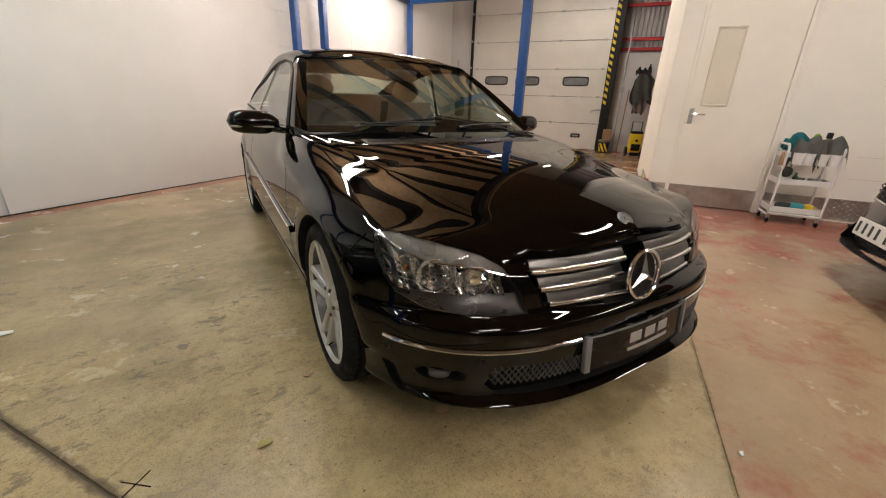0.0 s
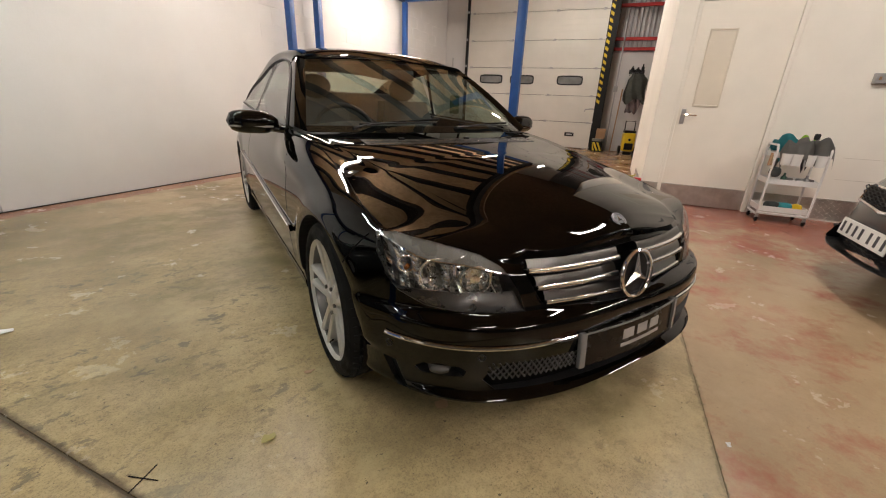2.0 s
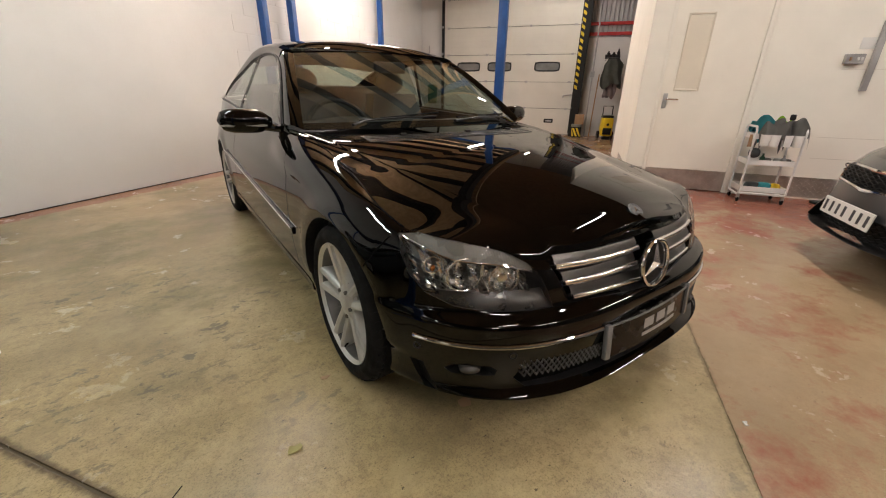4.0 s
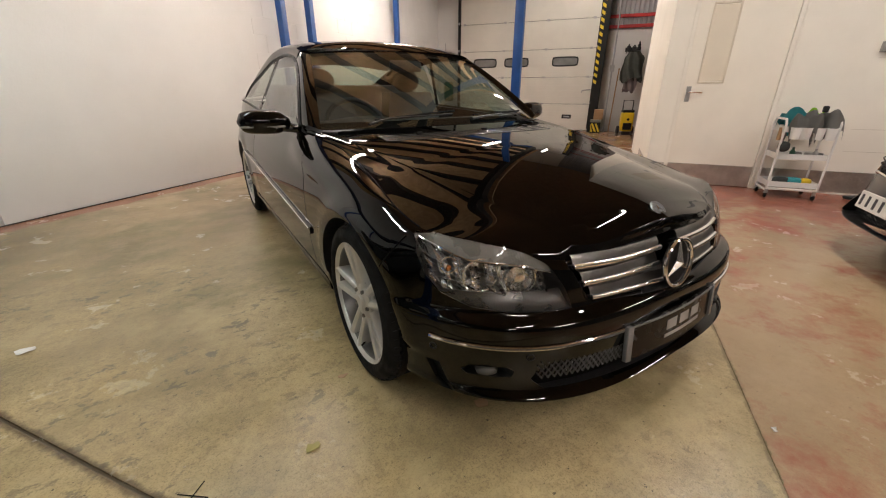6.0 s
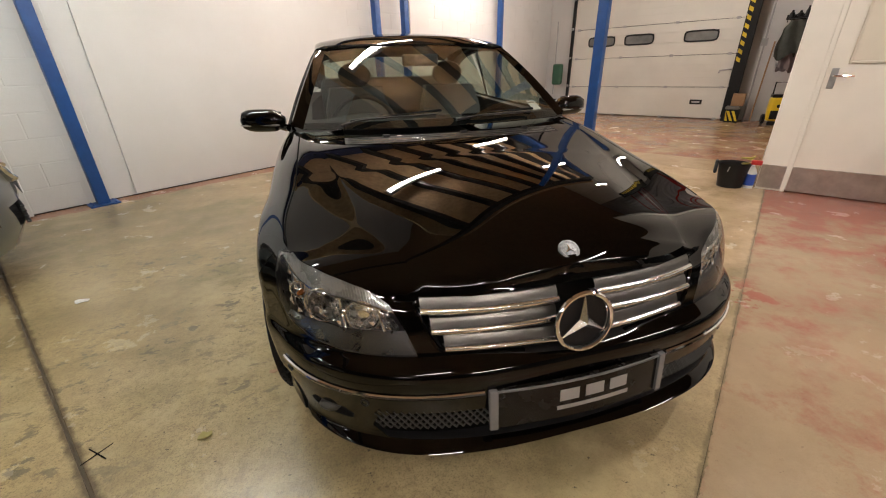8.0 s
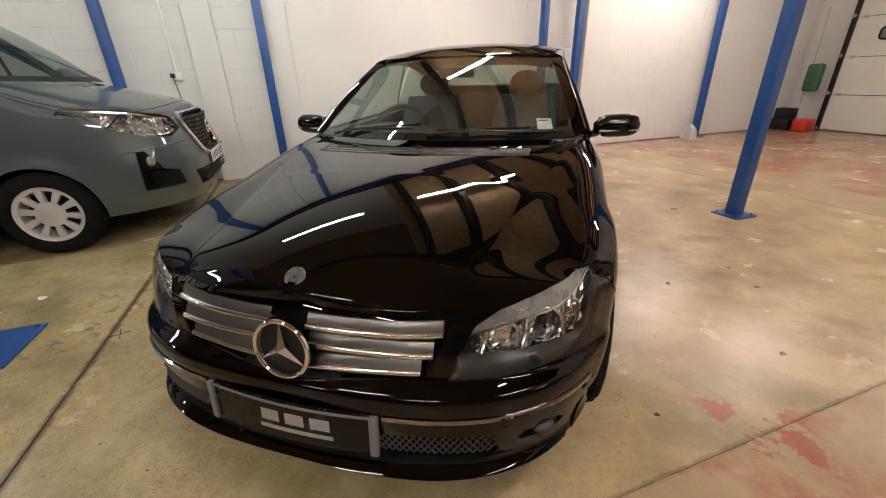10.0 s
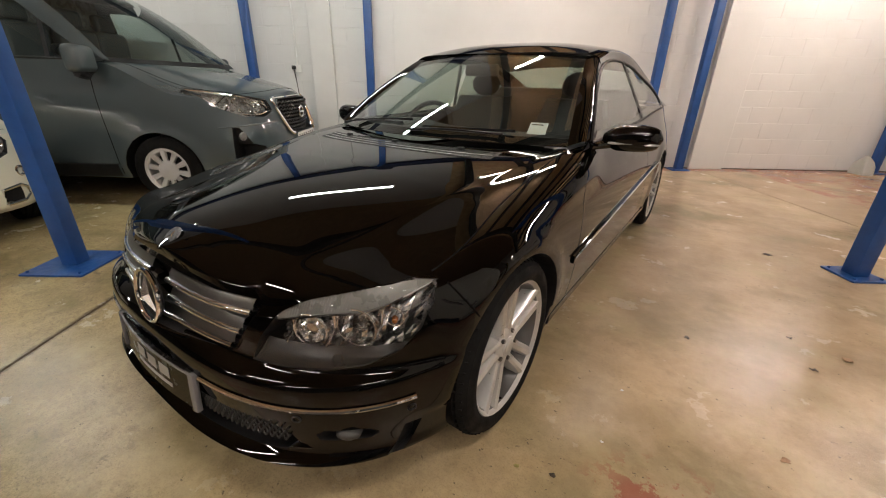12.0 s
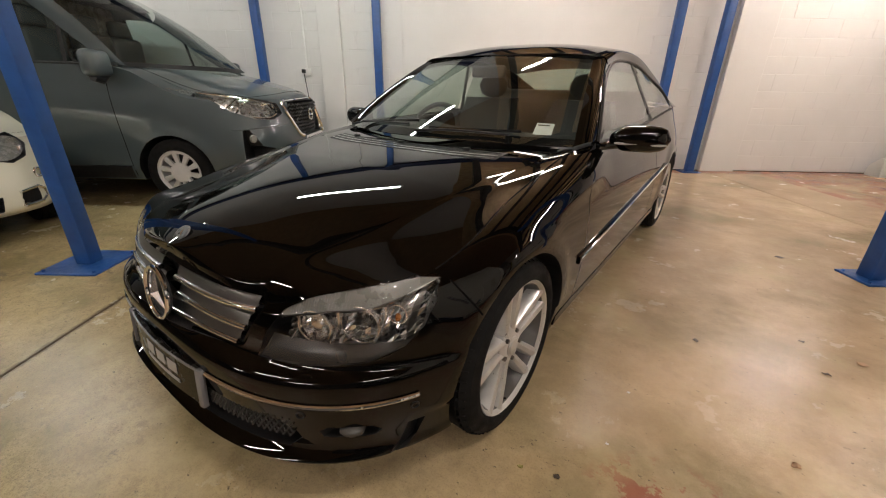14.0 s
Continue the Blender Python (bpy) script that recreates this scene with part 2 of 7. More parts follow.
def add(bm, t, m=None):
    """Add the bmesh t to bm, moved by m."""
    if m is not None:
        bmesh.ops.transform(t, matrix=m, verts=t.verts)
    me = bpy.data.meshes.new("tmp")
    t.to_mesh(me)
    t.free()
    bm.from_mesh(me)
    bpy.data.meshes.remove(me)
    return bm


def cyl(r1, r2, depth, seg=24, at=(0, 0, 0), rot=(0, 0, 0), bm=None, bevel=0.0):
    bm = bm or bmesh.new()
    t = bmesh.new()
    bmesh.ops.create_cone(t, cap_ends=True, segments=seg, radius1=r1, radius2=r2, depth=depth)
    if bevel:
        bmesh.ops.bevel(t, geom=[e for e in t.edges if len(e.link_faces) == 2 and e.calc_face_angle(0) > 1.0], offset=bevel, segments=2, affect="EDGES")
    return add(bm, t, pose(*at, *rot))


def grid(P, bm=None, close=False):
    """A quad sheet through a table of points (rows of equal length)."""
    bm = bm or bmesh.new()
    rows = [[bm.verts.new(p) for p in r] for r in P]
    for a, b in zip(rows, rows[1:]):
        n = len(a)
        for j in range(n if close else n - 1):
            k = (j + 1) % n
            bm.faces.new((a[j], a[k], b[k], b[j]))
    return bm


def tube(points, r, seg=8, bm=None, cap=True, flat=1.0):
    """A tube of radius r (a number, or one for each point) along points."""
    bm = bm or bmesh.new()
    pts = [Vector(p) for p in points]
    rings = []
    up = Vector((0, 0, 1))
    for i, p in enumerate(pts):
        d = (pts[min(i + 1, len(pts) - 1)] - pts[max(i - 1, 0)]).normalized()
        if abs(d.dot(up)) > 0.95:
            up = Vector((0, 1, 0)) if abs(d.y) < 0.9 else Vector((1, 0, 0))
        s = d.cross(up).normalized()
        v = s.cross(d)
        rr = r[i] if isinstance(r, (list, tuple)) else r
        rings.append([bm.verts.new(p + (s * math.cos(a) + v * math.sin(a) * flat) * rr) for a in [2 * math.pi * k / seg for k in range(seg)]])
    for a, b in zip(rings, rings[1:]):
        for k in range(seg):
            bm.faces.new((a[k], a[(k + 1) % seg], b[(k + 1) % seg], b[k]))
    if cap:
        bm.faces.new(list(reversed(rings[0])))
        bm.faces.new(rings[-1])
    return bm


def spline(points, n):
    """n points on a smooth (Catmull-Rom) line through points."""
    p = [Vector(q) for q in points]
    p = [p[0] * 2 - p[1]] + p + [p[-1] * 2 - p[-2]]
    out = []
    m = len(p) - 3
    for i in range(n):
        t = i / (n - 1) * m
        k = min(int(t), m - 1)
        f = t - k
        a, b, c, d = p[k:k + 4]
        out.append(0.5 * (2 * b + (c - a) * f + (2 * a - 5 * b + 4 * c - d) * f * f + (3 * b - a - 3 * c + d) * f ** 3))
    return out


def curve1(table):
    """A smooth function through (x, y) pairs."""
    xs, ys = [a for a, _ in table], [b for _, b in table]
    k = []
    for i in range(len(xs)):
        if i in (0, len(xs) - 1):
            k.append(0.0 if len(xs) < 3 else ((ys[1] - ys[0]) / (xs[1] - xs[0]) if i == 0 else (ys[-1] - ys[-2]) / (xs[-1] - xs[-2])))
        else:
            k.append((ys[i + 1] - ys[i - 1]) / (xs[i + 1] - xs[i - 1]))

    def f(x):
        if x <= xs[0]:
            return ys[0]
        if x >= xs[-1]:
            return ys[-1]
        i = next(j for j in range(len(xs) - 1) if x <= xs[j + 1])
        h = xs[i + 1] - xs[i]
        t = (x - xs[i]) / h
        return ((2 * t ** 3 - 3 * t * t + 1) * ys[i] + (t ** 3 - 2 * t * t + t) * h * k[i] + (3 * t * t - 2 * t ** 3) * ys[i + 1] + (t ** 3 - t * t) * h * k[i + 1])

    return f


def soft(table, width, start):
    """The same, averaged over a window that opens up to width beyond start."""
    f = curve1(table)

    def g(x):
        h = min(width, max(0.004, (x - start) * 0.55))
        return sum(f(x + h * k / 8) * (9 - abs(k)) for k in range(-8, 9)) / 81

    return g


def smooth(a, b, x):
    t = min(1, max(0, (x - a) / (b - a)))
    return t * t * (3 - 2 * t)


def revolve(profile, seg=48, bm=None, axis="x"):
    """Turn a profile of (radius, offset along the axis) about the axis."""
    P = []
    for k in range(seg):
        a = 2 * math.pi * k / seg
        c, s = math.cos(a), math.sin(a)
        P.append([(o, r * c, r * s) if axis == "x" else (r * c, r * s, o) for r, o in profile])
    P.append(P[0])
    bm = grid(P, bm)
    bmesh.ops.remove_doubles(bm, verts=bm.verts, dist=1e-5)
    return bm


def mirrored(bm):
    """Add the mirror image in x, and weld the middle."""
    d = bmesh.ops.duplicate(bm, geom=bm.verts[:] + bm.edges[:] + bm.faces[:])["geom"]
    vs = [g for g in d if isinstance(g, bmesh.types.BMVert)]
    for v in vs:
        v.co.x = -v.co.x
    bmesh.ops.reverse_faces(bm, faces=[g for g in d if isinstance(g, bmesh.types.BMFace)])
    bmesh.ops.remove_doubles(bm, verts=bm.verts, dist=2e-4)
    return bm


# ---------------------------------------------------------------- setting
def slab(name, size, at, material, label, turn=0.0, bevel=0.0, parent=None):
    """A box in the room's axes; at names its centre."""
    if parent is not None:
        return part(name, box(size, bevel=bevel), material, parent, label, smooth=False, at=parent.matrix_basis.inverted() @ room(*at, turn))
    ob = part(name, box(size, bevel=bevel), material, smooth=False, at=room(*at, turn))
    return tagged(ob, label, kind="structure")


CEIL_Z = 3.26
JOINT = simple("joint_filler", (0.12, 0.095, 0.06), 0.8)
base = slab("floor", (36, 30, 0.3), (0, -1, -0.158), JOINT, "worn polished concrete workshop floor")
us, ws = [-18.0, -1.377, 4.22, 9.7, 18.0], [-16.0, -0.926, 4.34, 14.0]
for i in range(4):
    for k in range(3):
        g = 0.010
        cu, cw = (us[i] + us[i + 1]) / 2, (ws[k] + ws[k + 1]) / 2
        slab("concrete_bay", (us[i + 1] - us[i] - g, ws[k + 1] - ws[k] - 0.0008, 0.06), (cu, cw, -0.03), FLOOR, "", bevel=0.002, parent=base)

wall1 = slab("wall_long", (27.6, 0.3, 6.4), (-4.2, 4.495, 3.2), WALL, "white painted blockwork wall")
block = box((0.4345, 0.02, 0.2145), bevel=0.0045, seg=1)
bme = bpy.data.meshes.new("block")
block.to_mesh(bme)
block.free()
bme.materials.append(WALL.m)
for lo, hi in ((-4.6, -0.25), (2.9, 9.3)):
    for r in range(14):
        u = lo + 0.22 + (0.22 if r % 2 else 0.0)
        while u < hi - 0.2:
            if not (r > 11 and u < -2.5):
                o = new("block", bme)
                o.parent = wall1
                o.matrix_basis = wall1.matrix_basis.inverted() @ room(u, 4.3525 + 0.0007 * math.sin(u * 37 + r * 11), 0.115 + r * 0.22)
            u += 0.44
slab("wall_lining", (3.1, 0.03, 3.4), (1.32, 4.332, 1.7), WALL, "smooth white painted wall lining board", bevel=0.003)
for u, wd in ((-1.2, 0.30), (4.40, 0.5)):
    slab("wall_pier", (wd, 0.07, 3.4), (u, 4.30, 1.7), WALL, "white painted blockwork pier", bevel=0.006)
slab("wall_foot", (27, 0.006, 0.009), (-4.2, 4.312, 0.0045), GAP, "dark gap along foot of wall")
deck = slab("ceiling_deck", (6.3, 3.72, 0.04), (3.75, 2.50, CEIL_Z + 0.02), CHIP, "chipboard mezzanine deck underside")
# Unseen roof, added to close the room and tint the bonnet's reflections brown.
slab("roof_high", (36, 30, 0.1), (0, -1, 6.6), ROOFBROWN, "unseen high roof, brown for the bonnet's reflections")
# Unseen walls, added dark so that the car's reflections stay black.
slab("wall_back", (27.6, 0.3, 6.6), (-4.2, -9.5, 3.3), BACKWALL, "unseen back wall, dark to keep reflections low")
slab("wall_far_left", (0.3, 14.2, 6.6), (-13.5, -2.5, 3.3), BACKWALL, "unseen end wall, dark to keep reflections low")

# mezzanine beams and joists
# The long beams carry their shade in the colour, darker than the posts.
SHADEDBLUE = simple("shaded_blue_steel", (0.010, 0.018, 0.06), 0.5, var=0.2, scale=7)
for w, paint, label in ((0.74, JOIST, "blue steel mezzanine beam, coloured dark for shade"), (4.2, SHADEDBLUE, "blue steel mezzanine beam, shade in its navy")):
    slab("mezzanine_beam", (20.0, 0.09, 0.24), (-3.2, w, CEIL_Z - 0.12), paint, label, bevel=0.004)
slab("mezzanine_beam", (0.09, 3.4, 0.24), (6.82, 2.47, CEIL_Z - 0.12), BLUE, "blue steel mezzanine beam", bevel=0.004)
jb = box((0.09, 3.36, 0.19), bevel=0.004, seg=1)
jme = bpy.data.meshes.new("joist")
jb.to_mesh(jme)
jb.free()
jme.materials.append(JOIST.m)
for k in range(8):
    o = tagged(new("joist", jme), "dark steel joist under mezzanine deck", kind="structure")
    o.matrix_basis = room(6.42 - 0.8 * k, 2.47, CEIL_Z - 0.095)


def blue_post(u, w, height=CEIL_Z - 0.24, s=0.1, plate=(0.36, 0.30), turn=0.0):
    e = thing("steel_post", "blue painted square steel mezzanine post bolted to floor", "post", "mezzanine posts", at=room(u, w, 0, turn))
    part("shaft", box((s, s, height - 0.012), (0, 0, 0.012 + (height - 0.012) / 2), 0.008), BLUE, e)
    part("base_plate", box((*plate, 0.012), (0, 0, 0.006), 0.002, 1), BLUE, e)
    for sx in (-1, 1):
        for sy in (-1, 1):
            part("anchor_bolt", cyl(0.009, 0.009, 0.012, 6, (sx * (plate[0] / 2 - 0.03), sy * (plate[1] / 2 - 0.03), 0.018), bevel=0.001), BLUE, e)
    return e


for u, w, plate in ((-0.545, 4.2, (0.24, 0.2)), (3.2, 0.74, (0.24, 0.24)), (6.85, 4.19, (0.25, 0.2)), (3.94, 4.18, (0.25, 0.2)), (3.34, 4.2, (0.2, 0.2)), (-2.12, 4.2, (0.25, 0.2)), (-1.93, 0.72, (0.38, 0.38))):
    blue_post(u, w, plate=plate)

# end wall with the sectional door
GATE_U = 9.6
HAZ_Y = simple("hazard_yellow", (0.75, 0.55, 0.03), 0.5, var=0.1)
GATEPAINT = simple("cream_gate_panel", (0.72, 0.70, 0.64), 0.45, var=0.06, scale=1.5)
METAL = simple("galvanised_steel", (0.45, 0.45, 0.45), 0.4, 0.8, var=0.2, scale=14)
REDSTEEL = simple("red_steel", (0.42, 0.03, 0.03), 0.45, var=0.12)
GATEPANE = simple("cloudy_acrylic_pane", (0.20, 0.20, 0.195), 0.15, 0.0, var=0.25, scale=4)
CLAD = simple("grey_cladding", (0.42, 0.42, 0.43), 0.4, 0.3, var=0.1, scale=3)
slab("wall_end", (0.3, 0.75, 6.4), (GATE_U + 0.2, 4.03, 3.2), WALL, "white painted end wall beside gate")
slab("wall_end_side", (0.3, 8.6, 2.35), (GATE_U + 0.3, -4.27, 1.175), WALL, "white painted low block wall")
slab("wall_end_top", (0.3, 3.6, 2.4), (GATE_U + 0.2, 1.8, 5.2), PLASTER, "white wall above gate")
bm = bmesh.new()
for k in range(88):
    grid([[(0, 0.1 * k + a_, z) for a_ in (0, 0.02, 0.035, 0.085, 0.1)] for z in (0, 4.05)], bm)
for i, v in enumerate(bm.verts):
    v.co.x = 0.03 if (i % 5) in (2, 3) else 0.0
tagged(part("wall_cladding", bm, CLAD, smooth=False, at=room(GATE_U + 0.16, -8.7, 2.35)), "grey corrugated metal cladding", kind="structure")
for z in (2.42, 2.64, 3.35):
    slab("cladding_rail", (0.06, 8.6, 0.07), (GATE_U + 0.11, -4.25, z), REDSTEEL, "red steel cladding rail", bevel=0.004)


def gate():
    g = thing("sectional_gate", "closed cream sectional industrial door with small windows", "garage door", at=room(GATE_U, 0))
    w0, w1 = 0.12, 3.66
    wid = w1 - w0
    win = ((2.64, 3.26), (1.78, 2.40), (0.53, 1.15))
    for k in range(6):
        z0 = 0.02 + 0.652 * k
        c = (0.0, (w0 + w1) / 2, z0 + 0.325)
        if k == 2:
            bm = box((0.04, wid, 0.265), (0, c[1], z0 + 0.1345), 0.004, 1)
            box((0.04, wid, 0.18), (0, c[1], z0 + 0.557), 0.004, 1, bm=bm)
            edges = [w0] + [q for p in sorted(win) for q in p] + [w1]
            for i in range(0, len(edges), 2):
                box((0.04, edges[i + 1] - edges[i], 0.20), (0, (edges[i] + edges[i + 1]) / 2, z0 + 0.367), bm=bm)
        else:
            bm = box((0.04, wid, 0.642), c, 0.005, 1)
            for q in range(1, 4):
                box((0.004, wid - 0.02, 0.012), (-0.0205, c[1], z0 + 0.13 * q + 0.06), 0.0015, 1, bm=bm)
        part("gate_panel", bm, GATEPAINT, g, smooth=False)
        for q in range(4):
            part("hinge", box((0.02, 0.07, 0.05), (-0.028, w0 + 0.12 + q * (wid - 0.24) / 3, z0), 0.004, 1), METAL, g)
    for a_, b_ in win:
        f = part("window", bmesh.new(), BLACK, g)
        bm = bmesh.new()
        pts = []
        for k in range(32):
            t = 2 * math.pi * k / 32
            cx, cz = math.copysign(abs(math.cos(t)) ** 0.35, math.cos(t)), math.copysign(abs(math.sin(t)) ** 0.45, math.sin(t))
            pts.append((-0.024, (a_ + b_) / 2 + cx * (b_ - a_) / 2, 1.687 + cz * 0.10))
        tube(pts + pts[:2], 0.016, 6, bm, False)
        part("frame", bm, BLACK, f)
        part("pane", box((0.008, b_ - a_ - 0.01, 0.19), (-0.01, (a_ + b_) / 2, 1.687)), GATEPANE, f)
    part("hand_hole", box((0.03, 0.24, 0.10), (-0.02, 0.66, 0.36), 0.012, 2), BLACK, g)
    part("hand_hole_plate", box((0.034, 0.16, 0.04), (-0.022, 0.66, 0.36), 0.008, 2), METAL, g)
    part("latch", tube([(-0.03, 0.14, 1.02), (-0.09, 0.2, 1.02), (-0.09, 0.34, 1.0), (-0.09, 0.35, 0.95)], 0.016, 8), METAL, g)
    for w_ in (w0 - 0.03, w1 + 0.03):
        part("track", box((0.08, 0.07, 3.95), (-0.03, w_, 1.99), 0.006, 1), BLACK, g)
        for k in range(6):
            part("roller", cyl(0.03, 0.03, 0.05, 14, (-0.08, w_, 0.05 + 0.652 * k), (0, 90, 0)), METAL, g)
    return g


gate()
guard = thing("track_guard", "black and yellow hazard-striped steel track guard", "guard post", at=room(GATE_U - 0.12, 0.0))
part("guard_plate", box((0.06, 0.2, 3.9), (0, 0, 1.95), 0.006, 1), BLACK, guard)
for k in range(17):
    bm = bmesh.new()
    z = 1.14 + 0.15 * k
    bm.faces.new([bm.verts.new((-0.033, y, z + q)) for y, q in ((0.025, 0.0), (0.10, 0.05), (0.10, 0.125), (0.025, 0.075))])
    part("yellow_stripe", bm, HAZ_Y, guard, smooth=False)

# ---------------------------------------------------------------- partition with the store door
W2 = 3.6
TREAD = Mat("chequer_plate", (0.42, 0.41, 0.40), 0.35, 0.85)
TREAD.set("Base Color", TREAD.ramp(TREAD.noise(7, 5), (0.35, (0.46, 0.43, 0.40)), (0.7, (0.64, 0.61, 0.57))))


slab("wall_partition_near", (0.14, 0.21, 3.4), (W2 + 0.07, -0.945, 1.7), PLASTER, "white partition wall end", bevel=0.004)
slab("wall_partition", (0.14, 7.4, 3.4), (W2 + 0.07, -5.65, 1.7), PLASTER, "white partition wall")
slab("wall_partition_head", (0.14, 0.90, 1.22), (W2 + 0.07, -1.50, 2.79), PLASTER, "white partition wall above door")
slab("wall_partition_return", (2.66, 0.14, 3.4), (W2 + 0.14 + 1.33, -0.91, 1.7), PLASTER, "white side of partition room", bevel=0.004)
slab("wall_partition_back", (0.14, 8.2, 3.4), (W2 + 2.73, -5.08, 1.7), PLASTER, "white back of partition room")


def chequer(width, height):
    """A thin plate in the yz plane with rows of raised lozenges, its face towards -x."""
    bm = box((0.003, width, height), bevel=0.0008, seg=1)
    ny, nz = int(width / 0.034), int(height / 0.027)
    for i in range(ny):
        for k in range(nz):
            if (i + k) % 2:
                continue
            a_ = radians(45 if (i % 2) else -45)
            c, s_ = math.cos(a_), math.sin(a_)
            y, z = (i + 0.5) * width / ny - width / 2, (k + 0.5) * height / nz - height / 2
            ring_ = [bm.verts.new((-0.0016, y + c * p - s_ * q, z + s_ * p + c * q)) for p, q in ((-0.019, 0), (0, -0.006), (0.019, 0), (0, 0.006))]
            tip = bm.verts.new((-0.0062, y, z))
            for q in range(4):
                bm.faces.new((ring_[q], tip, ring_[(q + 1) % 4]))
    bmesh.ops.recalc_face_normals(bm, faces=bm.faces)
    return bm


for width, at in ((0.20, (W2 - 0.004, -0.945)), (1.0, (W2 - 0.004, -2.49))):
    tagged(part("kick_plate", chequer(width, 0.22), TREAD, smooth=False, at=room(*at, 0.13)), "aluminium chequer kick plate at foot of wall", "kick plate")
tagged(part("kick_plate", chequer(1.2, 0.22), TREAD, smooth=False, at=room(W2 + 0.62, -0.836, 0.13, -90)), "aluminium chequer kick plate at foot of wall", "kick plate")


BEADPAINT = simple("aged_cream_paint", (0.72, 0.66, 0.55), 0.45, var=0.06, scale=5)
PANELPAINT = simple("buff_panel_paint", (0.74, 0.68, 0.57), 0.45, var=0.04, scale=3)


def store_door():
    d = thing("door_1", "closed cream flush door with blanked glazing panel and kick plate", "door", kind="structure", at=room(W2, 0))
    w0, w1 = -1.93, -1.07
    part("leaf", box((0.044, w1 - w0, 2.12), (0.028, (w0 + w1) / 2, 1.075), 0.003, 1), DOORPAINT, d, smooth=False)
    for y, s in ((w1 + 0.02, 1), (w0 - 0.02, -1)):
        part("jamb", box((0.10, 0.036, 2.18), (0.04, y, 1.09), 0.003, 1), PLASTER, d, smooth=False)
    part("jamb", box((0.10, 0.93, 0.04), (0.04, -1.5, 2.16), 0.003, 1), PLASTER, d, smooth=False)
    part("cover_strip", box((0.010, 0.022, 2.3), (-0.006, w0 - 0.050, 1.15), 0.004, 1), PLASTER, d, smooth=False)
    part("kick_plate", chequer(w1 - w0 - 0.01, 0.23), TREAD, d, smooth=False, at=pose(0.0035, (w0 + w1) / 2, 0.125))
    part("blank_panel", box((0.006, 0.235, 0.72), (0.003, -1.315, 1.495), 0.002, 1), PANELPAINT, d, smooth=False)
    for sz, at in (((0.014, 0.018, 0.77), (-0.001, -1.198, 1.495)), ((0.014, 0.018, 0.77), (-0.001, -1.432, 1.495)), ((0.014, 0.216, 0.018), (-0.001, -1.315, 1.871)), ((0.014, 0.216, 0.018), (-0.001, -1.315, 1.119))):
        part("bead", box(sz, at, 0.004, 1), BEADPAINT, d, smooth=False)
    plate = part("handle_plate", box((0.006, 0.045, 0.16), (0.002, -1.125, 1.0), 0.002, 1), METAL, d)
    part("lever", tube(spline([(0.0, -1.125, 1.02), (-0.05, -1.125, 1.02), (-0.055, -1.15, 1.02), (-0.05, -1.25, 1.018)], 14), 0.009, 8), CHROME, plate)


store_door()


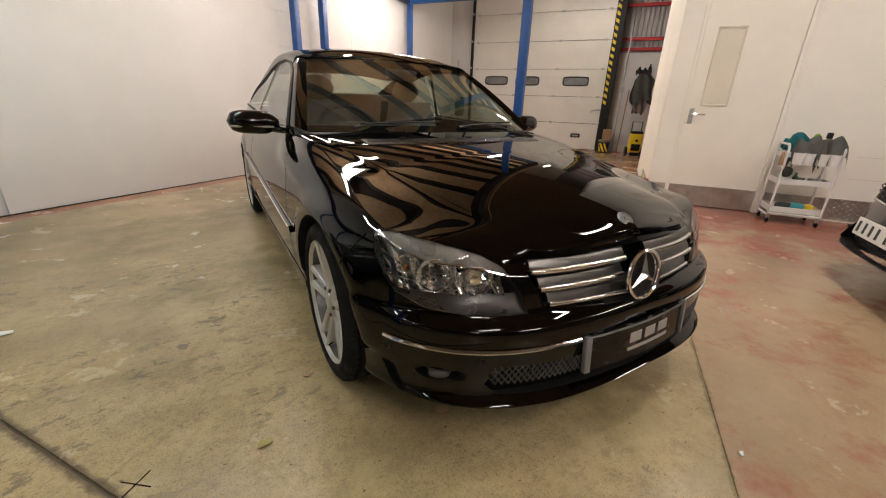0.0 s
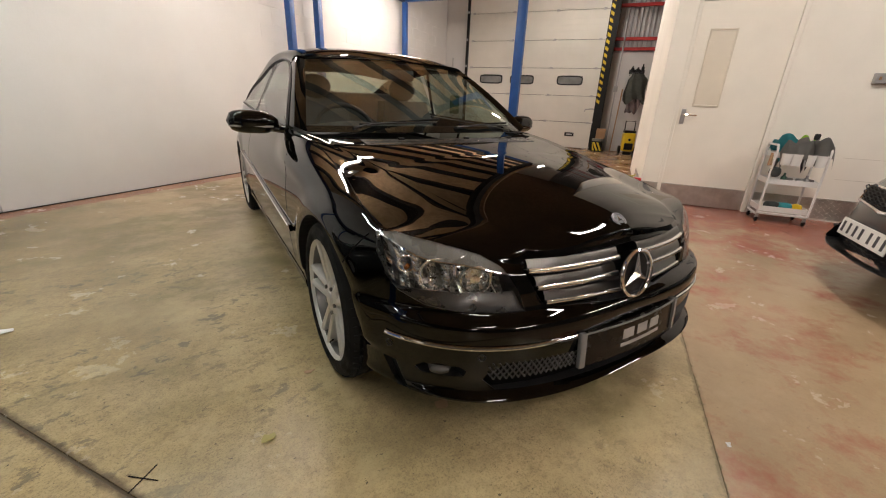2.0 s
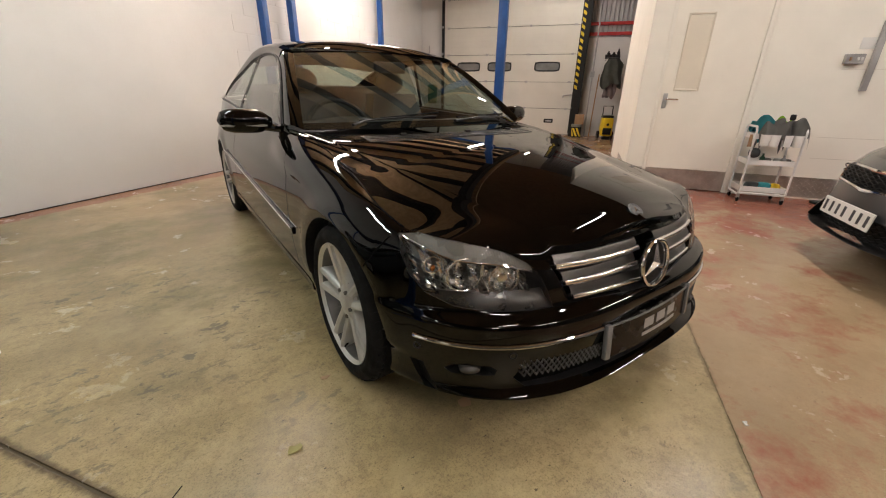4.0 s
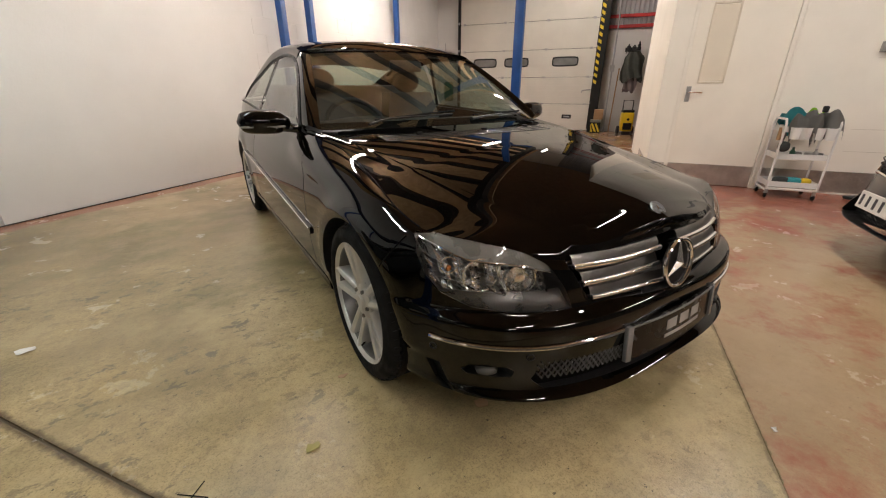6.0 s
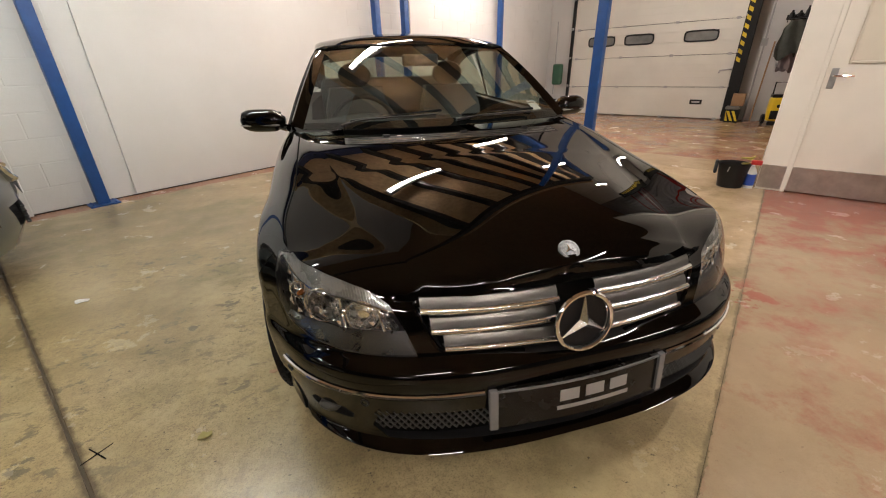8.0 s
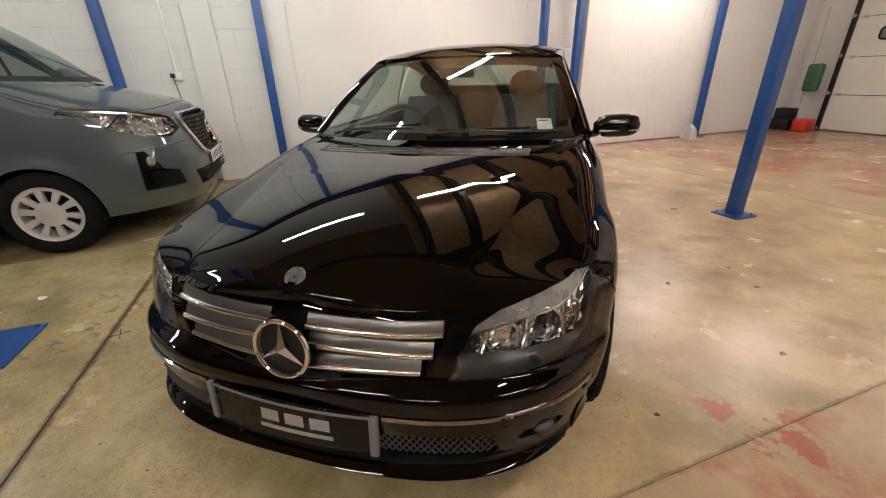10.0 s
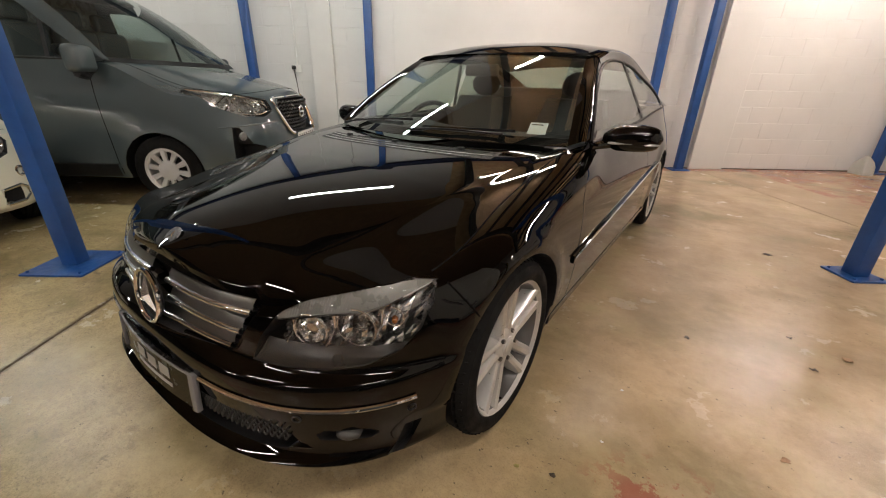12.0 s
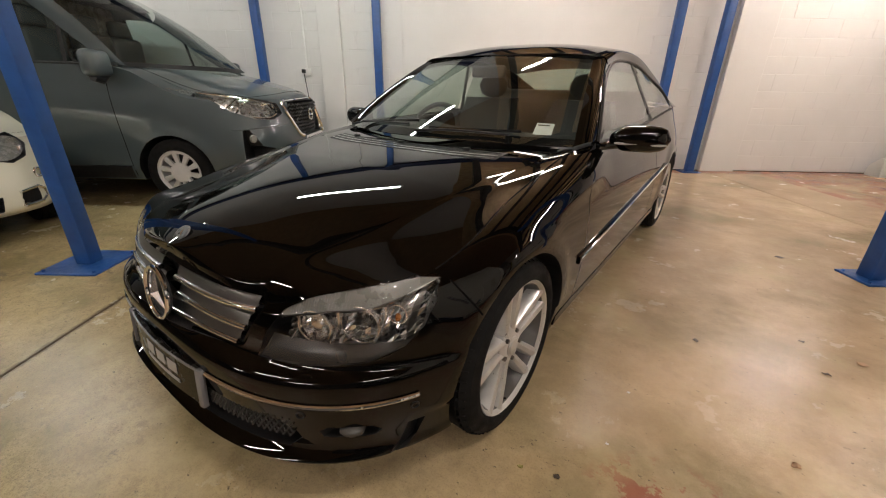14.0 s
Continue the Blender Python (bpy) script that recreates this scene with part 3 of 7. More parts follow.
# ---------------------------------------------------------------- cars
class Shell:
    """A car body as one closed sheet: rings of rows (floor, flank, bonnet) for each station along the outline."""

    def __init__(self, zf, yf, n, wz, zs, zlow, zc, yc=0.1, yr=3.66, yrc=2.9, taper=None, bow=None, top=None, stations=(30, 56, 18), rows=(30, 14), arches=(0.0, 2.715), radius=0.345, axle=0.318, flare=0.012, lift=0.035, crown=None, roll=None, crease=None):
        self.lift, self.crown, self.roll, self.crease = lift, crown, roll, crease
        self.zf, self.yf, self.n, self.wz, self.zs, self.zlow, self.zc = zf, yf, n, wz, zs, zlow, zc
        self.yc, self.yr, self.yrc, self.taper, self.bow, self.top = yc, yr, yrc, taper or (lambda y: 1.0), bow or (lambda y: 0.0), top
        self.st, self.rows, self.arches, self.radius, self.axle, self.flare = stations, rows, arches, radius, axle, flare

    def z_at(self, h, y):
        k = smooth(-0.35, 0.35, y)
        side = self.zlow(y) + (self.zs(y) - self.zlow(y)) * h
        return self.zf(h) * (1 - k) + side * k

    def flank(self, h, j):
        a, b, c = self.st
        if j <= a:
            th = j / a * math.pi / 2
            n = self.n(h)
            y = self.yc - (self.yc - self.yf(h)) * math.cos(th) ** (2 / n)
            f = math.sin(th) ** (2 / n)
        elif j <= a + b:
            y = self.yc + (self.yrc - self.yc) * (j - a) / b
            f = 1.0
        else:
            th = (j - a - b) / c * math.pi / 2
            y = self.yrc + (self.yr - 0.09 * h - self.yrc) * math.sin(th) ** 0.8
            f = max(0.0, math.cos(th)) ** 0.62
        z = self.z_at(h, y)
        if j <= a and h < 0.22:
            z += self.lift * (1 - h / 0.22) * max(0.0, math.cos(th)) ** 1.2
        x = self.wz(z) * self.taper(y) * f
        if self.crown:
            # the wing tops swell above the lamps, then roll over to the bonnet's edge
            top = self.z_at(1.0, y)
            high = self.crown(self.wz(top) * f, y)
            z += smooth(0.6, 1.0, h) * (high - top)
            q = smooth(0.55, 1.0, y)
            full = self.wz(min(z, 0.70)) * (1 - q) + self.wz(z) * q
            d = 0.012 + 0.988 * min(1.0, max(0.0, (high - z) / 0.125))
            x = full * self.taper(y) * f - self.roll(y) * (1 - math.sqrt(max(0.0, 1 - (1 - d) ** 2))) * 1.183
        for ay in self.arches:
            r = math.hypot(y - ay, z - self.axle)
            x += self.flare * math.exp(-((r - self.radius - 0.012) / 0.05) ** 2) * (1 if z > self.axle else 0.3)
        return Vector((x, y, z))

    def deck(self, p, g):
        """A point of the bonnet or deck: g = 1 at the shoulder p, 0 on the centre line."""
        x = p.x * g
        y = p.y - self.bow(p.y) * (1 - g * g)
        if self.top:
            return Vector((x, y, self.top(x, y, p, g)))
        z = self.zc(y) + (p.z - self.zc(y)) * g ** 2.4
        return Vector((x, y, z))

    def build(self):
        """Closed mesh; face material slots: 0 flank, 1 deck, 2 underside, by station ranges set in self.slot."""
        R, T = self.rows
        J = sum(self.st) + 1
        P = []
        for j in range(J):
            ring = []
            lo = self.flank(0.0, j)
            for i in range(4):
                ring.append((Vector((lo.x * i / 4, lo.y, lo.z + 0.02)), 2))
            for i in range(R + 1):
                ring.append((self.flank(i / R if not self.crown else 1 - (1 - i / R) ** 1.5, j), 0))
            sh = ring[-1][0]
            gc = 0.5
            if self.crease:
                for _ in range(4):
                    gc = self.crease(sh.y - self.bow(sh.y) * (1 - gc * gc), sh.x) / max(sh.x, 1e-6)
            for i in range(1, T + 1):
                q = 2 * i / T
                g = 1 - i / T if not self.crease else (1 - (1 - gc) * (1 - (1 - q) ** 1.6) if q <= 1 else gc * (2 - q))
                ring.append((self.deck(sh, g), 1))
            P.append(ring)
        if self.crease:
            # ease the deck along the car so that its reflections run true
            for _ in range(8):
                for i in range(R + 6, len(P[0])):
                    zz = [r[i][0].z for r in P]
                    for j in range(2, J - 2):
                        P[j][i][0].z = zz[j] + 0.5 * min(1.0, (i - R - 5) / 6) * ((zz[j - 1] + zz[j + 1]) / 2 - zz[j])
        bm = bmesh.new()
        V = [[bm.verts.new(p) for p, _ in r] for r in P]
        for j in range(J - 1):
            for i in range(len(P[0]) - 1):
                q = (V[j][i], V[j + 1][i], V[j + 1][i + 1], V[j][i + 1])
                f = bm.faces.new(q)
                f.material_index = self.slot(j, i - 4, P[j][i + 1][1], P[j][i][0])
        mirrored(bm)
        bmesh.ops.dissolve_degenerate(bm, edges=bm.edges, dist=1e-4)
        bmesh.ops.recalc_face_normals(bm, faces=bm.faces)
        return bm

    def slot(self, j, i, kind, p):
        return kind


def carve(bm, cutters, names, materials):
    """Cut the solids out of the body, and give the sheets back one by one, by material slot."""
    me = bpy.data.meshes.new("tmp_body")
    bm.to_mesh(me)
    bm.free()
    for _ in names:
        me.materials.append(None)
    for i, m in enumerate(materials):
        me.materials[i] = m.m
    ob = new("tmp_body", me)
    made = []
    for c in cutters:
        cm = bpy.data.meshes.new("tmp_cut")
        bmesh.ops.recalc_face_normals(c, faces=c.faces)
        c.to_mesh(cm)
        c.free()
        cm.materials.append(materials[-1].m)
        co = new("tmp_cut", cm)
        mod = ob.modifiers.new("cut", "BOOLEAN")
        mod.operation, mod.object, mod.solver = "DIFFERENCE", co, "EXACT"
        mod.material_mode = "TRANSFER"
        made.append(co)
    done = bpy.data.meshes.new_from_object(ob.evaluated_get(bpy.context.evaluated_depsgraph_get()))
    for o in [ob] + made:
        bpy.data.objects.remove(o)
    sheets = []
    for i, _ in enumerate(names):
        b = bmesh.new()
        b.from_mesh(done)
        name_of = materials[i].m.name
        slots = [k for k, m in enumerate(done.materials) if m and m.name == name_of]
        bmesh.ops.delete(b, geom=[f for f in b.faces if f.material_index not in slots], context="FACES")
        for f in b.faces:
            f.material_index = 0
        sheets.append(b)
    return sheets


def prism(outline, axis, lo, hi):
    """A prism over an outline of 2D points; axis y: outline in (x, z); axis x: in (y, z); axis z: in (x, y)."""
    bm = bmesh.new()
    put = {"x": lambda a, b, c: (c, a, b), "y": lambda a, b, c: (a, c, b), "z": lambda a, b, c: (a, b, c)}[axis]
    A = [bm.verts.new(put(a, b, lo)) for a, b in outline]
    B = [bm.verts.new(put(a, b, hi)) for a, b in outline]
    bm.faces.new(A)
    bm.faces.new(list(reversed(B)))
    n = len(A)
    for k in range(n):
        bm.faces.new((A[k], B[k], B[(k + 1) % n], A[(k + 1) % n]))
    return bm


class Skin:
    """Points on a body's skin, seen from the front, the side or above."""

    def __init__(self, bm):
        self.t = BVHTree.FromBMesh(bm)

    def front(self, x, z, out=0.0):
        p, n, _, _ = self.t.ray_cast(Vector((x, -4, z)), Vector((0, 1, 0)))
        return p + n * out if p else Vector((x, 0, z))

    def side(self, y, z, out=0.0, s=1):
        p, n, _, _ = self.t.ray_cast(Vector((3 * s, y, z)), Vector((-s, 0, 0)))
        return p + n * out if p else Vector((0.8 * s, y, z))

    def above(self, x, y, out=0.0):
        p, n, _, _ = self.t.ray_cast(Vector((x, y, 4)), Vector((0, 0, -1)))
        return p + n * out if p else Vector((x, y, 0.8))

    def near(self, p, out=0.0):
        q, n, _, _ = self.t.find_nearest(Vector(p))
        return q + n * out


def ribbon(points, normals_from, width, out=0.0006, bm=None):
    """A flat narrow strip lying on a skin along points."""
    rows = []
    pts = [Vector(p) for p in points]
    for i, p in enumerate(pts):
        q, n, _, _ = normals_from.t.find_nearest(p)
        d = (pts[min(i + 1, len(pts) - 1)] - pts[max(0, i - 1)]).normalized()
        s = d.cross(n).normalized() * width / 2
        rows.append([q + n * out - s, q + n * out + s])
    return grid(rows, bm)


# ---------------------------------------------------------------- black coupe
LAMPGLASS = thin_glass("lamp_cover", (0.92, 0.93, 0.93), 1.6)
LAMPDARK = simple("lamp_housing", (0.42, 0.41, 0.39), 0.30, 0.85, var=0.35, scale=40)
LAMPCHROME = Mat("reflector_chrome", (0.9, 0.89, 0.87), 0.22, 1.0)
SMOKE = simple("smoked_bezel", (0.013, 0.0125, 0.012), 0.3, 0.0, var=0.08)
LAMPGREY = simple("lamp_bezel", (0.26, 0.255, 0.24), 0.28, 0.15)
AMBER = Mat("amber_lens", (0.30, 0.11, 0.03), 0.2)
LENS = Mat("projector_glass", (0.9, 0.92, 0.95), 0.0, 0.0, Transmission_Weight=1.0, IOR=1.5)
SEAT = simple("grey_leather", (0.048, 0.052, 0.052), 0.5, bump=0.25, bscale=120)
TRIMDARK = simple("dark_interior", (0.012, 0.012, 0.013), 0.55, bump=0.2, bscale=200)
PAPER = simple("white_paper", (0.75, 0.75, 0.72), 0.7, var=0.05)
INK = Mat("dark_ink", (0.05, 0.05, 0.06), 0.7)
PLATEBLACK = simple("plate_black", (0.008, 0.007, 0.006), 0.25, var=0.1)
MESHGREY = simple("grey_mesh_plastic", (0.042, 0.041, 0.038), 0.4, 0.0)
PLATEBLACK.set("Specular IOR Level", 0.2)
PLATEINK = Mat("plate_grey_print", (0.30, 0.29, 0.28), 0.4)
CLEARGREY = simple("grey_acrylic", (0.16, 0.16, 0.165), 0.15, var=0.05)
BARREL = simple("silver_barrel", (0.16, 0.16, 0.158), 0.36, 0.8)
BADGE = simple("badge_enamel", (0.16, 0.165, 0.17), 0.35, 0.6, var=0.5, scale=160)
DISC = simple("brake_disc_steel", (0.03, 0.03, 0.03), 0.5, 0.5)


def star_blades(r, depth):
    """Three tapered ridged blades and a hub boss, lying in the xz plane, facing -y."""
    bm = bmesh.new()
    for k in range(3):
        a = math.pi / 2 + k * 2 * math.pi / 3
        tip = Vector((math.cos(a) * r, 0, math.sin(a) * r))
        s = Vector((-math.sin(a), 0, math.cos(a))) * r * 0.17
        d = Vector((math.cos(a), 0, math.sin(a)))
        c = Vector((0, -depth, 0))
        l, q = bm.verts.new(d * r * 0.10 + s), bm.verts.new(d * r * 0.10 - s)
        t, m, b = bm.verts.new(tip), bm.verts.new(c), bm.verts.new(-d * r * 0.1 + Vector((0, 0.004, 0)))
        bm.faces.new((m, l, t))
        bm.faces.new((m, t, q))
        bm.faces.new((b, t, l))
        bm.faces.new((b, q, t))
        bm.faces.new((m, b, l))
        bm.faces.new((m, q, b))
    return bm


def ring(R, r, axis="y", seg=40, bm=None, squash=1.0):
    pts = []
    for k in range(seg):
        a = 2 * math.pi * k / seg
        row = []
        for i in range(10):
            b = 2 * math.pi * i / 10
            q = R + r * math.cos(b)
            o = r * math.sin(b) * squash
            row.append({"y": (q * math.cos(a), o, q * math.sin(a)), "z": (q * math.cos(a), q * math.sin(a), o), "x": (o, q * math.cos(a), q * math.sin(a))}[axis])
        pts.append(row + [row[0]])
    pts.append(pts[0])
    bm = grid(pts, bm)
    bmesh.ops.remove_doubles(bm, verts=bm.verts, dist=1e-6)
    return bm


def tyre_mesh(R, rim, w):
    """Tyre turned about x, tread grooved; its outer wall towards +x."""
    h = w / 2
    d = R - rim
    side = [(rim - 0.012, 0.78), (rim + 0.002, 0.86), (rim + 0.008, 0.95), (rim + d * 0.28, 0.995), (rim + d * 0.42, 1.0), (rim + d * 0.46, 0.985), (rim + d * 0.72, 0.93), (R - 0.013, 0.83), (R - 0.004, 0.72)]
    prof = [(r, -q * h) for r, q in side]
    for g in (-0.5, -0.17, 0.17, 0.5):
        c = g * w * 0.62
        prof += [(R - 0.001, c - 0.007), (R - 0.009, c - 0.005), (R - 0.009, c + 0.005), (R - 0.001, c + 0.007)]
    prof += [(r, q * h) for r, q in reversed(side)]
    bm = revolve(prof, 72)
    for k in range(60):
        a = 2 * math.pi * k / 60
        for s in (-1, 1):
            t = bmesh.new()
            bmesh.ops.create_cube(t, size=1, matrix=pose(0, 0, 0, math.degrees(a)) @ pose(s * h * 0.70, 0, R - 0.0075, 0, s * 20, s * 12) @ Matrix.Diagonal((w * 0.13, 0.0035, 0.010, 1)))
            add(bm, t)
    return bm


def wheel(parent, x, y, R, rim, w, style, side, turn=0.0, spin=0.0, material=None, face=0.0):
    """A wheel as a part with tyre, rim and fittings; side +1: the face looks to +x."""
    m = pose(x, y, R, 0, 0, (0 if side > 0 else 180) + turn) @ pose(0, 0, 0, spin)
    tyre = part("tyre", tyre_mesh(R, rim, w), RUBBER, None, at=m)
    barrel = revolve([(rim - 0.006, w * 0.41), (rim + 0.004, w * 0.45), (rim + 0.004, w * 0.43), (rim - 0.012, w * 0.40), (rim - 0.03, w * 0.1), (rim - 0.035, -w * 0.2), (rim - 0.01, -w * 0.42)], 64)
    mat = material or ALLOY
    part("rim", barrel, BARREL if style == "twin" else mat, tyre, "silver alloy rim")
    if style == "twin":
        part("rim_lip", revolve([(rim - 0.014, w * 0.36), (rim - 0.007, w * 0.43), (rim + 0.003, w * 0.465), (rim + 0.006, w * 0.44)], 64), mat, tyre)
    bm = bmesh.new()
    f = w * 0.40 + face
    if style == "twin":
        for k in range(5):
            for s in (-1, 1):
                rows = []
                for i in range(9):
                    t = i / 8
                    r = 0.045 + (rim - 0.052) * t
                    off = s * (0.0205 + 0.018 * t)
                    hw = 0.0165 + 0.004 * t * t
                    ax = f - 0.020 + 0.016 * t ** 1.4 - 0.012 * math.exp(-((t - 0.15) / 0.2) ** 2) * 0.3
                    row = []
                    for q, e in ((-1.12, -0.048), (-1.0, -0.012), (-0.75, -0.002), (0.1 * s, 0.003), (0.75, -0.002), (1.0, -0.012), (1.12, -0.048)):
                        row.append((ax + e, off + q * hw, r))
                    rows.append(row)
                t = grid(rows)
                add(bm, t, pose(0, 0, 0, k * 72))
            t = grid([[(f - 0.034, q * (0.016 + 0.004 * i / 4), 0.04 + (rim - 0.07) * 0.40 * i / 4) for q in (-1, 0, 1)] for i in range(5)])
            add(bm, t, pose(0, 0, 0, k * 72))
        revolve([(0.0, f - 0.012), (0.034, f - 0.014), (0.036, f - 0.018), (0.058, f - 0.020), (0.072, f - 0.028), (0.075, f - 0.06)], 40, bm)
    else:
        for k in range(style):
            rows = []
            for i in range(6):
                t = i / 5
                r = rim * 0.42 + rim * 0.5 * t
                hw = rim * (0.085 + 0.05 * t)
                rows.append([(f - 0.012 + 0.004 * math.sin(3.1 * t) + e, q * hw, r) for q, e in ((-1.1, -0.02), (-0.9, 0), (0, 0.004), (0.9, 0), (1.1, -0.02))])
            add(bm, grid(rows), pose(0, 0, 0, k * 360 / style))
        revolve([(0.0, f + 0.004), (rim * 0.2, f + 0.002), (rim * 0.3, f - 0.008), (rim * 0.46, f - 0.010), (rim * 0.47, f - 0.02)], 40, bm)
        revolve([(rim * 0.86, f - 0.014), (rim * 0.9, f - 0.004), (rim * 0.99, f - 0.002), (rim * 1.02, f - 0.012)], 48, bm)
    part("spokes", bm, mat, tyre)
    disc = revolve([(0.03, 0.0), (rim * 0.72, 0.0), (rim * 0.72, -0.02), (0.03, -0.02)], 40)
    part("brake_disc", disc, DISC if style == "twin" else BLACK, tyre)
    if style == "twin":
        cap = revolve([(0.0, f - 0.009), (0.026, f - 0.010), (0.031, f - 0.014), (0.031, f - 0.03)], 32)
        part("centre_cap", cap, ALLOY, tyre)
        for k in range(5):
            b = cyl(0.0085, 0.0085, 0.02, 6, (f - 0.022, 0, 0), (0, 90, 0), bevel=0.001)
            part("wheel_bolt", b, SILVER, tyre, at=pose(0, 0, 0, k * 72 + 36) @ pose(0, 0, 0.055))
        v = cyl(0.004, 0.0035, 0.035, 8, (w * 0.36, 0, rim - 0.03), (35, 90, 0))
        part("valve", v, RUBBER, tyre, at=pose(0, 0, 0, 160))
    tyre.name = "wheel"
    tyre.parent = parent
    return tyre


def coupe():
    car = thing("coupe_car", "glossy black three-door coupe car parked on concrete", "car")
    zs = soft([(-0.65, 0.64), (-0.3, 0.688), (-0.15, 0.726), (0.0, 0.758), (0.2, 0.803), (0.45, 0.853), (0.72, 0.886), (1.2, 0.897), (2.0, 0.925), (2.8, 0.965), (3.3, 0.965), (3.7, 0.93)], 0.25, -0.75)
    zlow = curve1([(-0.7, 0.15), (-0.2, 0.17), (0.3, 0.19), (2.4, 0.19), (3.0, 0.2), (3.7, 0.25)])
    wz = curve1([(0.13, 0.80), (0.2, 0.825), (0.3, 0.842), (0.42, 0.855), (0.55, 0.857), (0.66, 0.848), (0.74, 0.83), (0.82, 0.805), (0.88, 0.782), (0.94, 0.765), (1.0, 0.74)])
    zfront = curve1([(0, 0.176), (0.06, 0.195), (0.12, 0.216), (0.2, 0.25), (0.3, 0.31), (0.45, 0.395), (0.56, 0.445), (0.60, 0.465), (0.64, 0.482), (0.8, 0.56), (0.92, 0.62), (1, 0.652)])
    yf = curve1([(0, -0.715), (0.05, -0.765), (0.1, -0.765), (0.15, -0.735), (0.22, -0.728), (0.3, -0.732), (0.45, -0.738), (0.56, -0.738), (0.60, -0.728), (0.64, -0.690), (0.68, -0.682), (0.8, -0.678), (0.92, -0.668), (1, -0.652)])
    nn = curve1([(0, 3.0), (0.5, 3.0), (0.75, 2.9), (1, 2.55)])
    pc = np.polyfit((-0.673, -0.606, -0.45, -0.2, 0.1, 0.45, 0.8), (0.671, 0.708, 0.763, 0.815, 0.855, 0.885, 0.900), 4)
    pk = np.polyfit((-0.5, -0.3, -0.116, 0.05, 0.223, 0.378, 0.6), (0.694, 0.731, 0.758, 0.785, 0.818, 0.842, 0.868), 3)
    rear = curve1([(0.8, 0.9), (2.8, 0.95), (3.7, 0.95)])
    zcen = lambda y: float(np.polyval(pc, max(y, -0.69))) if y < 0.8 else rear(y)
    edge_z = curve1([(0, 0.655), (0.2, 0.645), (0.41, 0.616), (0.49, 0.628), (0.54, 0.651), (0.59, 0.668), (0.66, 0.682), (0.75, 0.688), (0.85, 0.690)])

    def crown(x, y):
        k = smooth(-0.45, -0.25, y)
        return edge_z(x) * (1 - k) + zs(y) * k

    crease = lambda y, edge: min(0.548 + 0.25 * min(y, 0.42), 0.9 * edge)

    def top(x, y, p, g):
        # the raised middle ends in a crease that runs from the grille corner to the screen
        zc, xc = zcen(y), crease(y, p.x)
        k = smooth(-0.62, -0.42, y) * smooth(0.9, 0.6, y)
        zk = (p.z + (zc - p.z) * 0.35) * (1 - k) + float(np.polyval(pk, min(0.6, max(y, -0.55)))) * k
        step = 0.0062 * smooth(0.75, 0.5, y) * smooth(-0.62, -0.45, y)
        if abs(x) <= xc:
            return zc + (zk + step - zc) * (abs(x) / max(xc, 1e-5)) ** 2.0
        t = (abs(x) - xc) / max(p.x - xc, 1e-5)
        return zk + (p.z - zk) * t + step * (1 - t) * math.exp((xc - abs(x)) / 0.030) + 0.002 * math.sin(math.pi * t) * k

    S = Shell(zfront, yf, nn, wz, zs, zlow, zcen, taper=lambda y: 1 - 0.10 * smooth(2.6, 4.2, y), bow=lambda y: 0.26 * smooth(-0.2, 0.7, y), top=top, stations=(66, 84, 18), rows=(56, 64), crown=crown, roll=lambda y: 0.124 * smooth(-0.55, 0.10, y) * smooth(1.0, 0.55, y), crease=crease)
    a = S.st[0]

    def slot(j, i, kind, p):
        if kind == 1:
            return 1 if p.y < 0.655 else 6
        if kind == 2:
            return 2
        if p.y < -0.27:
            return 0
        if p.y < 0.58:
            return 3
        if p.y < 1.98:
            return 4
        return 5

    S.slot = slot
    body = S.build()
    skin = Skin(body)
    names = ["front_bumper", "bonnet", "underside", "front_wing", "door", "rear_quarter", "scuttle", "recess"]
    slots = [Mat(n + "_slot") for n in names]
    cut = []
    for y in (0.0, 2.715):
        for s in (-1, 1):
            cut.append(cyl(0.334, 0.334, 0.6, 56, (s * 0.85, y, 0.314), (0, 90, 0)))
    cut.append(prism([(-0.66, 0.78), (0.66, 0.78), (0.70, 2.0), (0.62, 2.95), (-0.62, 2.95), (-0.70, 2.0)], "z", 0.42, 1.2))
    lamp = [(0.424, 0.485), (0.445, 0.55), (0.478, 0.612), (0.535, 0.648), (0.59, 0.666), (0.65, 0.680), (0.71, 0.686), (0.752, 0.676), (0.768, 0.63), (0.764, 0.578), (0.742, 0.535), (0.685, 0.502), (0.60, 0.490), (0.51, 0.486)]
    for s in (-1, 1):
        cut.append(prism([(x * s, z) for x, z in lamp], "y", -1.0, -0.24))
        cut.append(prism([(x * s, z) for x, z in ((0.605, 0.288), (0.70, 0.283), (0.715, 0.300), (0.70, 0.322), (0.62, 0.326), (0.60, 0.31))], "y", -1.0, -0.50))
        cut.append(prism([(x * s, z) for x, z in ((0.724, 0.20), (0.745, 0.20), (0.775, 0.30), (0.752, 0.30))], "y", -1.0, -0.40))
    half = [(0.0, 0.640), (0.2, 0.636), (0.39, 0.618), (0.418, 0.606), (0.41, 0.580), (0.385, 0.525), (0.36, 0.493), (0.30, 0.484), (0.15, 0.474), (0.0, 0.468)]
    cut.append(prism(half + [(-x, z) for x, z in reversed(half[1:-1])], "y", -1.0, -0.56))
    low = [(0.0, 0.34), (0.5, 0.338), (0.545, 0.305), (0.555, 0.278), (0.52, 0.242), (0.0, 0.235)]
    cut.append(prism(low + [(-x, z) for x, z in reversed(low[1:-1])], "y", -1.0, -0.60))
    sheets = carve(body, cut, names, slots)
